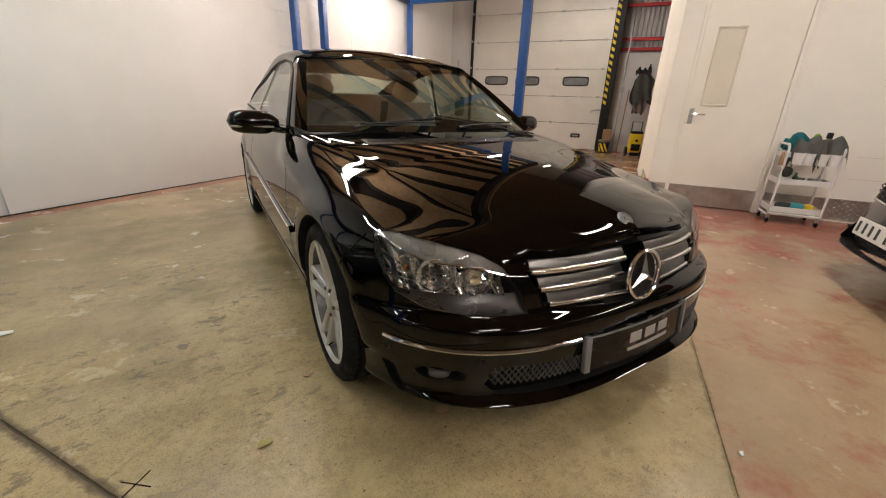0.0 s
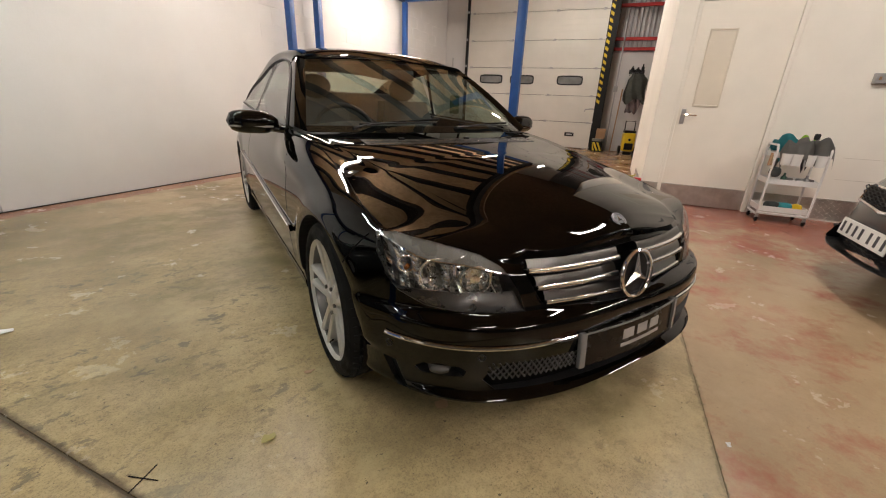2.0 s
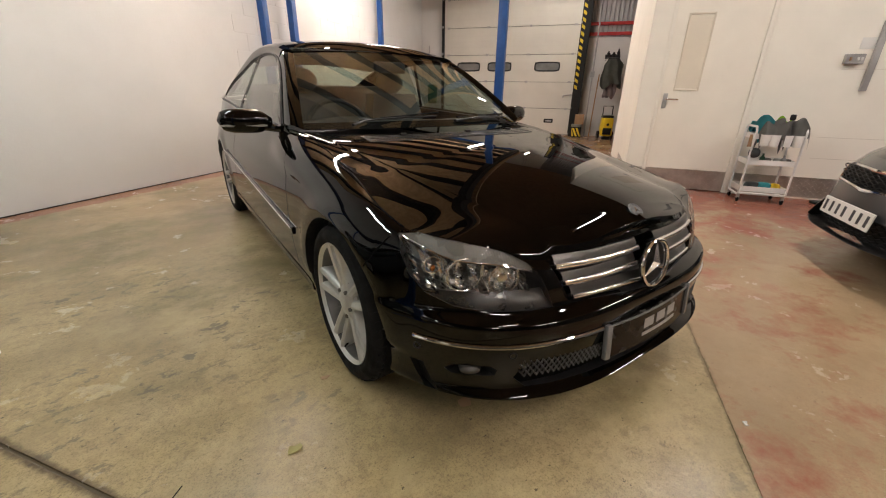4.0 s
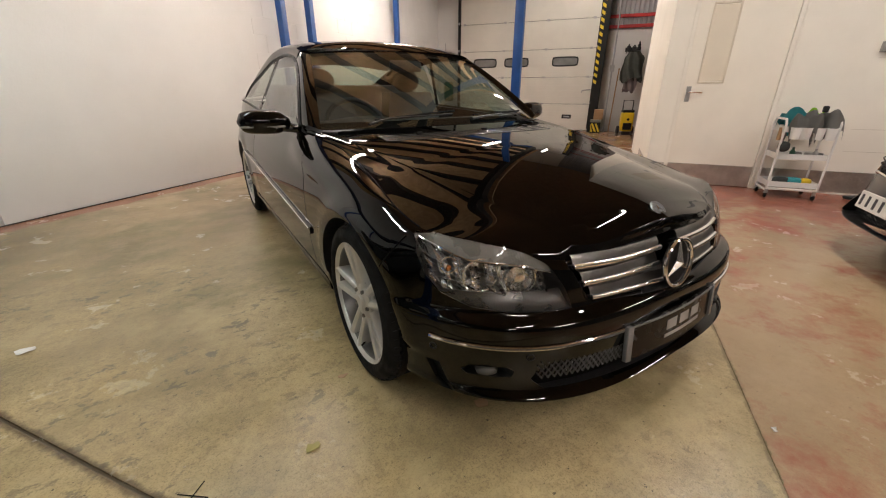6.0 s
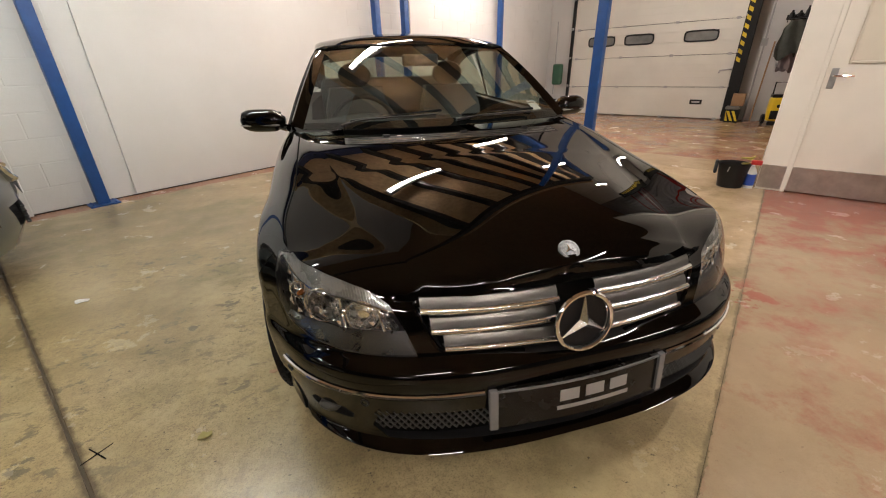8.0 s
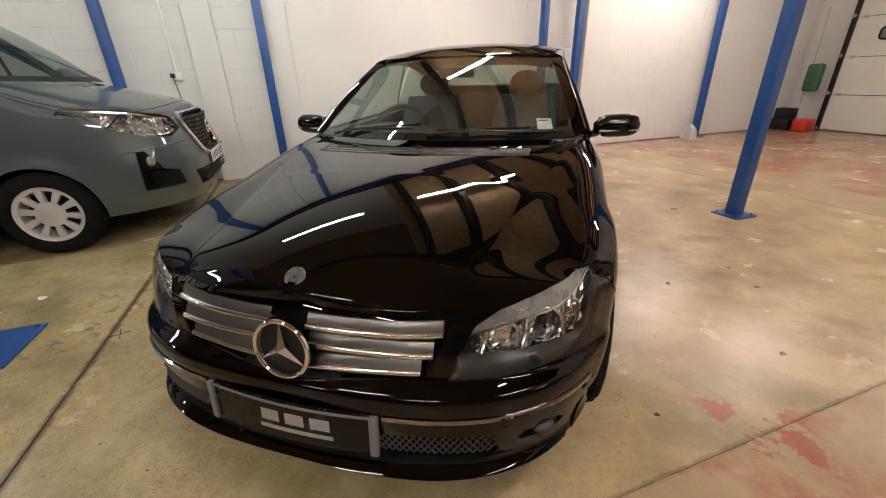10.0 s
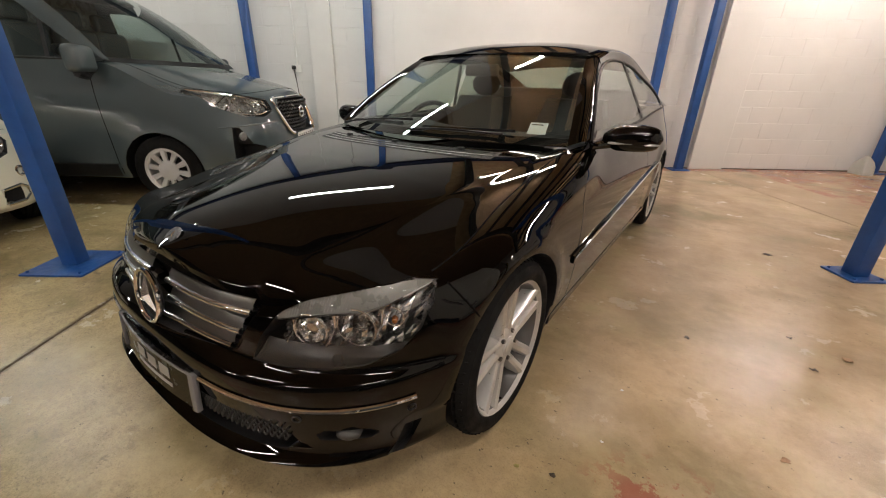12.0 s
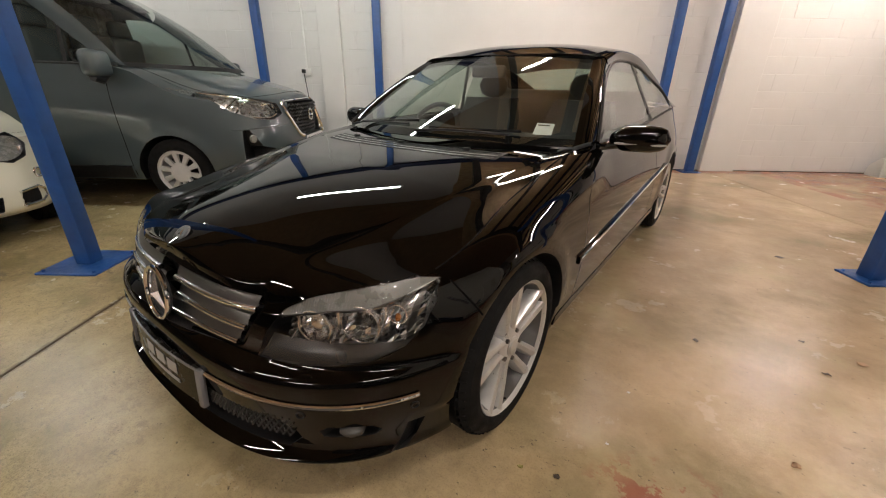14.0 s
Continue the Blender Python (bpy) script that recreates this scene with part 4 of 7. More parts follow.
    for n, b, k in zip(names, sheets, slots):
        m = BLACK if n in ("recess", "underside", "scuttle") else PAINT
        if n in ("front_wing", "door", "rear_quarter"):
            for s in (-1, 1):
                h = b.copy()
                bmesh.ops.delete(h, geom=[f for f in h.faces if f.calc_center_median().x * s < 0], context="FACES")
                part(n, h, m, car)
            b.free()
        elif n == "recess":
            for h in islands(b):
                part(n, h, m, car)
        else:
            part(n, b, m, car)
        bpy.data.materials.remove(k.m)

    # shut lines
    for s in (-1, 1):
        hood = [skin.near((S.flank(1.0, j).x * s, S.flank(1.0, j).y, S.flank(1.0, j).z)) for j in range(int(a * 0.70), a + 18)]
        part("panel_gap", ribbon(hood, skin, 0.005), GAP, car)
        part("panel_gap", ribbon([skin.side(0.585 + 0.0 * z - 0.03 * smooth(0.8, 0.45, z), z, 0, s) for z in [0.2 + 0.035 * i for i in range(19)]], skin, 0.005), GAP, car)
        part("panel_gap", ribbon([skin.side(1.98 + 0.06 * smooth(0.9, 0.4, z), z, 0, s) for z in [0.2 + 0.036 * i for i in range(20)]], skin, 0.005), GAP, car)
        part("panel_gap", ribbon(spline([skin.near((0.757 * s, -0.29, 0.655)), skin.near((0.80 * s, -0.27, 0.615)), skin.near((0.835 * s, -0.25, 0.575)), skin.near((0.852 * s, -0.243, 0.562))], 10), skin, 0.005), GAP, car)

    # bonnet vents
    fs = [i / 12 - 1 for i in range(25)]
    for k in range(6):
        y = lambda x, k=k: 0.262 + 0.016 * k + 0.42 * x * x
        part("vent_slat", ribbon([skin.above(x * 0.5, y(x * 0.5)) for x in fs], skin, 0.006, 0.0025), BLACK if k % 2 else CHROME, car)
    part("vent_panel", grid([[skin.above(x * 0.515, 0.250 + 0.42 * (x * 0.5) ** 2 + 0.105 * q, 0.0012) for x in fs] for q in (0, 0.25, 0.5, 0.75, 1)]), BLACK, car)
    for x in (-0.33, 0.02, 0.35):
        part("washer_jet", box((0.03, 0.018, 0.012), tuple(skin.above(x, 0.345 + 0.42 * x * x, 0.005)), 0.003), BLACK, car)

    # grille
    g = part("grille", bmesh.new(), BLACK, car, "silver slatted radiator grille with chrome edges")
    xs = [i / 14 - 1 for i in range(29)]
    part("grille_back", grid([[(x * 0.42, -0.595 + 0.06 * (x * x), z) for x in xs] for z in (0.46, 0.55, 0.65)]), BLACK, g)
    for zo, zi, xo in ((0.594, 0.596, 0.405), (0.545, 0.543, 0.385), (0.497, 0.480, 0.355)):
        for s in (-1, 1):
            rows, lip = [], []
            for i in range(15):
                x = (0.0 if zo < 0.5 else 0.055) + (xo - (0.0 if zo < 0.5 else 0.055)) * i / 14
                z = zi + (zo - zi) * i / 14
                y = skin.front(x * s, z).y + 0.004
                rows.append([(x * s, y + 0.034, z + 0.036), (x * s, y + 0.014, z + 0.034), (x * s, y + 0.005, z + 0.022), (x * s, y, z + 0.006), (x * s, y + 0.03, z - 0.004)])
                lip.append((x * s, y - 0.003, z + 0.004))
            slat = part("slat", grid(rows), SILVER, g)
            part("chrome_edge", tube(lip, 0.0088, 12), SATINCHROME, slat)
    star = part("emblem", ring(0.078, 0.0068), CHROME, g, "round chrome ring emblem with three blades", at=pose(0, -0.716, 0.548, -8))
    part("three_point_star", star_blades(0.078, 0.016), LAMPCHROME, star)
    part("backing", cyl(0.073, 0.073, 0.004, 40, (0, 0.012, 0), (90, 0, 0)), BLACK, star)
    part("grille_frame", tube(spline([(x, skin.front(x, z + 0.004).y + 0.004, z) for x, z in [(-x, z) for x, z in half[1:-1]]], 40), 0.006, 6), PAINT, g)
    part("grille_frame", tube(spline([(x, skin.front(x, z + 0.004).y + 0.004, z) for x, z in half[1:-1]], 40), 0.006, 6), PAINT, g)

    # bonnet badge
    p = skin.above(0, -0.612)
    badge = part("bonnet_badge", revolve([(0, 0.004), (0.021, 0.0035), (0.0235, 0.005), (0.028, 0.0045), (0.030, 0.0)], 36, axis="z"), BADGE, car, "round silver bonnet badge", at=Matrix.Translation(p) @ pose(0, 0, 0, 38))
    part("badge_print", star_blades(0.017, 0.002), CHROME, badge, at=pose(0, 0, 0.005, -90))

    # bumper strip, sensors, mesh, fog lamps
    for s in (-1, 1):
        pts = spline([skin.front(x * s, 0.397, 0.002) for x in (0.272, 0.38, 0.48, 0.56, 0.63, 0.69, 0.735, 0.765)] + [skin.near((0.782 * s, -0.435, 0.398), 0.002)], 40)
        part("bumper_strip", tube(pts, 0.0065, 8), CHROME, car, "thin chrome bumper strip")
        for x, z in ((0.767, 0.36), (0.568, 0.365)):
            q, n, _, _ = skin.t.find_nearest(skin.front(x * s, z))
            part("parking_sensor", ring(0.0105, 0.0022, "z", 20), BLACK, car, at=Matrix.Translation(q + n * 0.001) @ n.to_track_quat("Z", "Y").to_matrix().to_4x4())
        lens = revolve([(0.0, -0.03), (0.015, -0.028), (0.026, -0.02), (0.030, 0.0)], 24, axis="z")
        fog = part("fog_lamp", lens, MESHGREY, car, "recessed fog lamp under a visor", at=pose(0.655 * s, -0.555, 0.309, -90, 0, s * 35) @ Matrix.Diagonal((1.15, 0.5, 1, 1)))
        part("lens", revolve([(0.0, 0.008), (0.02, 0.006), (0.030, 0.0)], 24, axis="z"), LAMPGLASS, fog, at=pose(0, 0, -0.0, 180))
        bm = bmesh.new()
        for row in range(5):
            for col in range(17):
                x = 0.25 + col * 0.0185 + (row % 2) * 0.00925
                z = 0.282 + row * 0.0125
                if x > 0.545 - (0.335 - z) * 0.1:
                    continue
                y = skin.front(x * s, 0.345).y + 0.004
                for dx in (-0.00925, 0.00925):
                    tube([(x * s, y, z), ((x + dx) * s, y, z + 0.0125)], 0.0030, 4, bm, False)
                tube([(x * s, y, z - 0.001), (x * s, y, z + 0.001)], 0.003, 4, bm, False)
        part("lower_mesh", bm, MESHGREY, car, "grey honeycomb intake mesh")
        part("mesh_back", grid([[(x * s, skin.front(x * s, 0.345).y + 0.03, z) for x in (0.2, 0.3, 0.4, 0.5, 0.55)] for z in (0.2, 0.27, 0.345)]), GAP, car)

    # number plate with plain print
    def bent(bm):
        # the plate follows the bumper's curve
        for v in bm.verts:
            v.co.y += 0.022 * (v.co.x / 0.26) ** 2
        return bm

    def strip_box(size, at):
        bm, n = bmesh.new(), max(1, int(size[0] / 0.03))
        for k in range(n):
            box((size[0] / n, size[1], size[2]), (at[0] - size[0] / 2 + size[0] * (k + 0.5) / n, at[1], at[2]), 0.0, 1, bm=bm)
        bmesh.ops.remove_doubles(bm, verts=bm.verts, dist=1e-5)
        inner = [f for f in bm.faces if abs(f.normal.x) > 0.9 and abs(abs(f.calc_center_median().x - at[0]) - size[0] / 2) > 1e-4]
        bmesh.ops.delete(bm, geom=inner, context="FACES")
        return bent(bm)

    pl = part("number_plate", strip_box((0.52, 0.010, 0.120), (0, 0, 0)), PLATEBLACK, car, "black plate with plain grey print", at=pose(0, -0.757, 0.346, -5))
    for s in (-1, 1):
        part("plate_end", bent(box((0.022, 0.016, 0.122), (0.252 * s, -0.006, 0), 0.003)), CLEARGREY, pl)
    part("plate_rim", strip_box((0.48, 0.006, 0.005), (0.0, -0.0065, 0.055)), CLEARGREY, pl)
    for x in (-0.045, 0.030, 0.105):
        part("print_bar", bent(box((0.056, 0.0012, 0.036), (x, -0.0062, 0.012), 0.0004, 1)), PLATEINK, pl)
    part("print_bar", strip_box((0.22, 0.0012, 0.012), (0.030, -0.0062, -0.026)), PLATEINK, pl)

    # headlamps
    topz = curve1([(0.424, 0.487), (0.445, 0.553), (0.478, 0.612), (0.535, 0.648), (0.59, 0.666), (0.65, 0.680), (0.71, 0.686), (0.752, 0.676), (0.768, 0.632)])
    edgez = curve1([(0.46, 0.590), (0.58, 0.622), (0.665, 0.632), (0.70, 0.645), (0.735, 0.668), (0.752, 0.672), (0.768, 0.631)])
    botz = curve1([(0.424, 0.484), (0.51, 0.485), (0.60, 0.489), (0.685, 0.501), (0.742, 0.534), (0.764, 0.577), (0.768, 0.629)])
    for s in (-1, 1):
        cols = [0.424 + 0.344 * (i / 30) for i in range(31)]
        cover = [[skin.front(x * s, botz(x) + (topz(x) - botz(x)) * k / 12, 0.0008) for x in cols] for k in range(13)]
        lampo = part("headlamp", grid(cover), LAMPGLASS, car, "clear headlamp with chrome reflectors")
        inner = lambda x, z, d: skin.front(x * s, z) + Vector((-0.3 * s * d, d, -0.1 * d))
        part("lamp_housing", grid([[inner(x, botz(x) + (topz(x) - botz(x)) * k / 8, 0.085) for x in cols] for k in range(9)]), LAMPDARK, lampo)
        strip = [[inner(x, topz(x) - 0.003 - (topz(x) - edgez(x)) * k / 5, 0.005 + 0.012 * k / 5) for x in cols[4:]] for k in range(6)]
        part("side_light_strip", grid(strip), LAMPGREY, lampo, "ribbed translucent indicator strip")
        for k in range(34):
            x = 0.49 + 0.0072 * k
            part("rib", tube([inner(x, topz(x) - 0.005, 0.004), inner(x, edgez(x) + 0.003, 0.014)], 0.0014, 4), LAMPGREY, lampo)
        part("brow", tube([inner(x, edgez(x) - 0.004, 0.016) for x in cols[4:-1]], 0.0035, 6), CHROME, lampo)
        lower = lambda x: max(botz(x) + 0.002, min(0.538, topz(x) - 0.01))
        part("lower_bezel", grid([[inner(x, botz(x) + (lower(x) - botz(x)) * q, 0.006 + 0.022 * q * q) for x in cols] for q in (0, 0.25, 0.5, 0.75, 1)]), SMOKE, lampo)
        for x, z, r in ((0.650, 0.585, 0.043), (0.553, 0.572, 0.038)):
            c = inner(x, z, 0.040)
            face = Matrix.Translation(c) @ pose(0, 0, 0, 90, 0, 22 * s)
            bowl = part("reflector", revolve([(r * 0.45, -0.045), (r * 0.7, -0.03), (r * 0.95, -0.008), (r * 1.02, 0.006), (r * 1.16, 0.002), (r * 1.2, -0.01)], 14 if x < 0.6 else 30, axis="z"), LAMPCHROME, lampo, at=face)
            part("bulb", revolve([(0.0, 0.006), (r * 0.4, 0.002), (r * 0.72, -0.012), (r * 0.75, -0.04)], 20, axis="z"), LENS if x > 0.6 else LAMPCHROME, bowl)
        rnd = random.Random(7)
        # mosaic reflector: small mirror cells, each tilted its own way
        for metal, pick in ((LAMPCHROME, 0), (SILVER, 1)):
            bm = bmesh.new()
            nx, nz = 26, 8
            for i in range(nx):
                for k in range(nz):
                    if (i * 7 + k * 3) % 3 == 0 and pick == 0 or (i * 7 + k * 3) % 3 and pick == 1:
                        continue
                    x0, x1 = 0.480 + 0.272 * i / nx, 0.480 + 0.272 * (i + 1) / nx
                    quad = []
                    for x, f in ((x0, k / nz), (x1, k / nz), (x1, (k + 1) / nz), (x0, (k + 1) / nz)):
                        lo, hi = max(0.532, botz(x) + 0.008), max(edgez(x) - 0.006, botz(x) + 0.012)
                        quad.append(bm.verts.new(inner(x, lo + (hi - lo) * f, 0.048 + rnd.uniform(-0.010, 0.010))))
                    bm.faces.new(quad[:3])
                    bm.faces.new((quad[0], quad[2], quad[3]))
            part("reflector_mosaic", bm, metal, lampo, "broken chrome reflector cells", smooth=False)
        for x, z, r in ((0.650, 0.585, 0.051), (0.553, 0.572, 0.045), (0.712, 0.606, 0.026)):
            part("bowl_ring", ring(r, 0.0022, "z", 32), LAMPCHROME, lampo, at=Matrix.Translation(inner(x, z, 0.030)) @ pose(0, 0, 0, 90, 0, 22 * s))
        for x, z0, z1 in ((0.603, 0.540, 0.618), (0.690, 0.545, 0.630), (0.508, 0.538, 0.596)):
            part("bowl_divider", tube(spline([inner(x - 0.006, z0, 0.022), inner(x + 0.003, (z0 + z1) / 2, 0.032), inner(x, z1, 0.022)], 8), 0.004, 6), LAMPCHROME, lampo)
        part("amber_bulb", revolve([(0, 0.014), (0.006, 0.010), (0.008, 0.0), (0.006, -0.02)], 16, axis="z"), AMBER, lampo, at=Matrix.Translation(inner(0.712, 0.595, 0.04)) @ pose(0, 0, 0, 90, 0, 40 * s))

    # greenhouse
    ws_base = lambda f: Vector((0.705 * f, 0.425 + 0.265 * f * f, 0.902 - 0.014 * f * f))
    ws_top = lambda f: Vector((0.54 * f, 1.235 + 0.07 * f * f, 1.292 - 0.016 * f * f))
    fs = [i / 10 - 1 for i in range(21)]
    wsp = lambda f, k: ws_base(f).lerp(ws_top(f), k) + Vector((0, -0.010, 0.012)) * math.sin(math.pi * k) * (1 - 0.45 * f * f)
    part("windscreen", grid([[wsp(f, k / 12) for f in fs] for k in range(13)]), GLASS, car).visible_shadow = False
    nrm = Vector((0, 0.003, -0.003))
    part("screen_border", grid([[wsp(f, k) + nrm for f in fs] for k in (0.0, 0.035, 0.07)]), GAP, car)
    part("screen_border", grid([[wsp(f, k) + nrm for f in fs] for k in (0.965, 0.985, 1.0)]), GAP, car)
    rx = curve1([(1.3, 0.55), (1.55, 0.572), (1.85, 0.582), (2.4, 0.578), (2.9, 0.575), (3.5, 0.60)])
    rz = curve1([(1.3, 1.290), (1.5, 1.322), (1.85, 1.332), (2.2, 1.306), (2.6, 1.226), (3.0, 1.11), (3.5, 0.975)])
    rail = lambda y: Vector((rx(y), y, rz(y)))
    crown = curve1([(1.23, 1.294), (1.34, 1.340), (1.6, 1.378), (2.0, 1.390), (2.4, 1.352), (2.6, 1.302), (3.0, 1.17), (3.5, 1.0)])
    gtop = curve1([(0.80, 0.905), (0.95, 1.025), (1.1, 1.125), (1.28, 1.215), (1.45, 1.256), (1.65, 1.272), (1.85, 1.268), (2.1, 1.245), (2.4, 1.185), (2.65, 1.12), (2.86, 1.03), (2.92, 0.985)])
    gtx = curve1([(0.80, 0.772), (1.1, 0.676), (1.28, 0.632), (1.45, 0.612), (1.85, 0.606), (2.4, 0.632), (2.92, 0.715)])
    belt = lambda y: Vector((wz(zs(y)) * (1 - 0.10 * smooth(2.6, 4.2, y)) - 0.006, y, zs(y) + 0.004))
    gt = lambda y: Vector((gtx(y), y, max(gtop(y), belt(y).z + 0.001)))
    rows = []
    for i in range(17):
        k = i / 16
        y0 = 1.3 + (2.55 - 1.3) * k
        e = rail(y0)
        yy = lambda f: y0 - 0.07 * (1 - f * f) * (1 - k)
        rows.append([Vector((e.x * f, yy(f), crown(yy(f)) + (e.z - crown(y0)) * abs(f) ** 2.4)) for f in fs])
    part("roof", grid(rows), PAINT, car)
    rows = []
    for i in range(9):
        y0 = 2.55 + (3.45 - 2.55) * i / 8
        e = rail(y0)
        rows.append([Vector((e.x * f, y0, crown(y0) + (e.z - crown(y0)) * abs(f) ** 2.4)) for f in fs])
    part("rear_window", grid(rows), GLASS, car).visible_shadow = False
    part("spoiler", grid([[(0.66 * f, 3.38 + 0.30 * q - 0.10 * f * f * q, 0.985 - 0.03 * f * f + 0.018 * math.sin(3.1 * q)) for f in fs] for q in (0, 0.25, 0.5, 0.75, 1)]), PAINT, car)
    ys = [0.80 + (2.92 - 0.80) * i / 40 for i in range(41)]
    for s in (-1, 1):
        fl = lambda v, s=s: Vector((v.x * s, v.y, v.z))
        # pillar beside the windscreen
        rows = []
        for k in range(11):
            q = k / 10
            i_ = wsp(1.0, q)
            yq = 0.80 + (1.36 - 0.80) * q
            o = gt(yq)
            mid = (i_ + o) / 2 + Vector((0.022, -0.014, 0.012))
            rows.append([fl(p) for p in spline([i_, i_.lerp(mid, 0.7) + Vector((0.004, -0.006, 0.004)), mid, o], 7)])
        part("windscreen_pillar", grid(rows), PAINT, car)
        # roof side, then the broad rear pillar
        rows = []
        for i in range(33):
            y = 1.30 + (3.45 - 1.30) * i / 32
            lo, hi = (gt(max(y, 1.36)) if y < 2.92 else belt(y)), rail(y)
            if y < 1.36:
                lo = gt(1.36).lerp(gt(1.42), (y - 1.36) / 0.06)
            m_ = (lo + hi) / 2 + Vector((0.016, 0, 0.012))
            rows.append([fl(p) for p in spline([hi, m_, lo], 7)])
        part("roof_rail", grid(rows), PAINT, car)
        part("door_glass", grid([[fl(belt(y).lerp(gt(y), q / 6)) for y in ys if y <= 1.96] for q in range(7)]), GLASS, car).visible_shadow = False
        part("quarter_glass", grid([[fl(belt(y).lerp(gt(y), q / 6)) for y in ys if y >= 1.95] for q in range(7)]), GLASS, car).visible_shadow = False
        part("window_post", grid([[fl(belt(1.99 + d).lerp(gt(1.84 + d), q / 8) + Vector((0.004, 0, 0))) for d in (-0.022, 0.0, 0.022)] for q in range(9)]), BLACK, car)
        part("window_trim", tube([fl(gt(y) + Vector((0.004, 0, 0))) for y in ys], 0.007, 6), BLACK, car)
        part("belt_trim", tube([fl(belt(y) + Vector((0.004, 0, 0.002))) for y in ys], 0.008, 6), BLACK, car)
        # rubbing strip
        rows = []
        for y in [0.50 + 1.92 * i / 24 for i in range(25)]:
            z0 = 0.462 + 0.062 * (y - 0.5)
            rows.append([skin.side(y, z0 + d, o, s) for d, o in ((-0.018, 0.0), (-0.016, 0.008), (0.0, 0.010), (0.016, 0.008), (0.018, 0.0))])
        strip = part("rubbing_strip", grid(rows), PAINT, car)
        part("chrome_line", tube([skin.side(y, 0.462 + 0.062 * (y - 0.5) + 0.012, 0.011, s) for y in [0.50 + 1.92 * i / 24 for i in range(25)]], 0.005, 6), CHROME, strip)
        # side skirt
        part("side_skirt", grid([[skin.side(y, 0.25 - 0.02 * q, 0.002 + 0.004 * math.sin(math.pi * q / 4), s) for y in [0.36 + 2.0 * i / 20 for i in range(21)]] for q in range(4)]), PAINT, car)
        # mirror
        rows = []
        for i in range(15):
            q = i / 14
            x = 0.80 + 0.235 * q
            h = 0.058 * (1 - (2 * q - 1) ** 4 * 0.55) * (1 if q < 1 else 0.2) * (0.75 + 0.25 * smooth(0, 0.25, q))
            d = 0.062 * (1 - (2 * q - 1) ** 4 * 0.5) * (1 if q < 1 else 0.2)
            cy, cz = 0.905 + 0.055 * q, 0.916 + 0.004 * q
            rows.append([(x * s, cy + d * math.cos(b) * (1.0 if math.cos(b) > 0 else 1.0), cz + h * (abs(math.sin(b)) ** 0.8) * (1 if math.sin(b) > 0 else -1)) for b in [2 * math.pi * j / 20 for j in range(20)]])
        bm = grid(rows, close=True)
        bmesh.ops.holes_fill(bm, edges=bm.edges, sides=30)
        mir = part("door_mirror", bm, PAINT, car, "black door mirror on a short stalk")
        part("mirror_band", tube([(x * s, 0.848 + 0.062 * (x - 0.8) / 0.235 + 0.018 * smooth(1.0, 1.034, x), 0.899) for x in [0.83 + 0.198 * i / 10 for i in range(11)]], [0.004] + [0.006] * 9 + [0.003], 6), LAMPGREY, mir)
        part("mirror_glass", grid([[(x * s, 0.972 + 0.06 * (x - 0.8) / 0.235, 0.916 + z) for x in (0.825, 0.92, 1.01)] for z in (-0.04, 0, 0.04)]), CHROME, mir)
        part("mirror_foot", tube(spline([(0.765 * s, 0.80, 0.888), (0.79 * s, 0.84, 0.885), (0.825 * s, 0.895, 0.892)], 8), [0.03, 0.027, 0.025, 0.024, 0.024, 0.026, 0.028, 0.03], 12, flat=0.75), PAINT, mir)
        part("mirror_sail", grid([[fl(Vector((0.765 - 0.008 * b, 0.70 + 0.16 * a_ + 0.05 * b, 0.875 + 0.075 * b * a_))) + Vector((0.006 * s, 0, 0)) for a_ in (0, 0.5, 1)] for b in (0, 0.5, 1)]), BLACK, mir)

    # wipers
    for pts in (((-0.52, 0.53, 0.915), (-0.40, 0.545, 0.935), (-0.07, 0.50, 0.948)), ((0.02, 0.45, 0.925), (0.2, 0.475, 0.938), (0.46, 0.56, 0.93))):
        w = part("wiper", tube(spline(pts, 14), [0.012] * 3 + [0.008] * 11, 8, flat=0.6), BLACK, car, "black wiper resting on windscreen")
        part("wiper_blade", tube([(pts[0][0] + (pts[2][0] - pts[0][0]) * q, pts[0][1] + 0.035 + (pts[2][1] - pts[0][1]) * q, pts[0][2] + 0.012 + (pts[2][2] - pts[0][2]) * q) for q in (0.1, 0.4, 0.7, 1.08)], 0.006, 6), RUBBER, w)

    # cabin
    xs = [i / 10 - 1 for i in range(21)]
    dash = []
    for y, z in ((0.56, 0.865), (0.75, 0.885), (0.9, 0.90), (0.98, 0.895), (1.01, 0.86), (1.02, 0.70), (1.0, 0.5)):
        dash.append([(0.68 * x, y + 0.08 * x * x, z + 0.03 * math.exp(-((0.68 * x + 0.37) / 0.17) ** 2) * (1 if 0.8 < y < 1.0 else 0.3)) for x in xs])
    part("dashboard", grid(dash), TRIMDARK, car)
    wheel_ = part("steering_wheel", ring(0.185, 0.015, "z", 40), TRIMDARK, car, "black three-spoke steering wheel", at=pose(-0.37, 1.08, 0.845, 62))
    part("wheel_hub", box((0.15, 0.11, 0.04), (0, -0.005, -0.01), 0.02, 3), TRIMDARK, wheel_)
    for ang in (0, 180, 270):
        part("wheel_spoke", box((0.12, 0.03, 0.015), (0.12, 0, 0), 0.005), SILVER, wheel_, at=pose(0, 0, 0, 0, 0, ang))
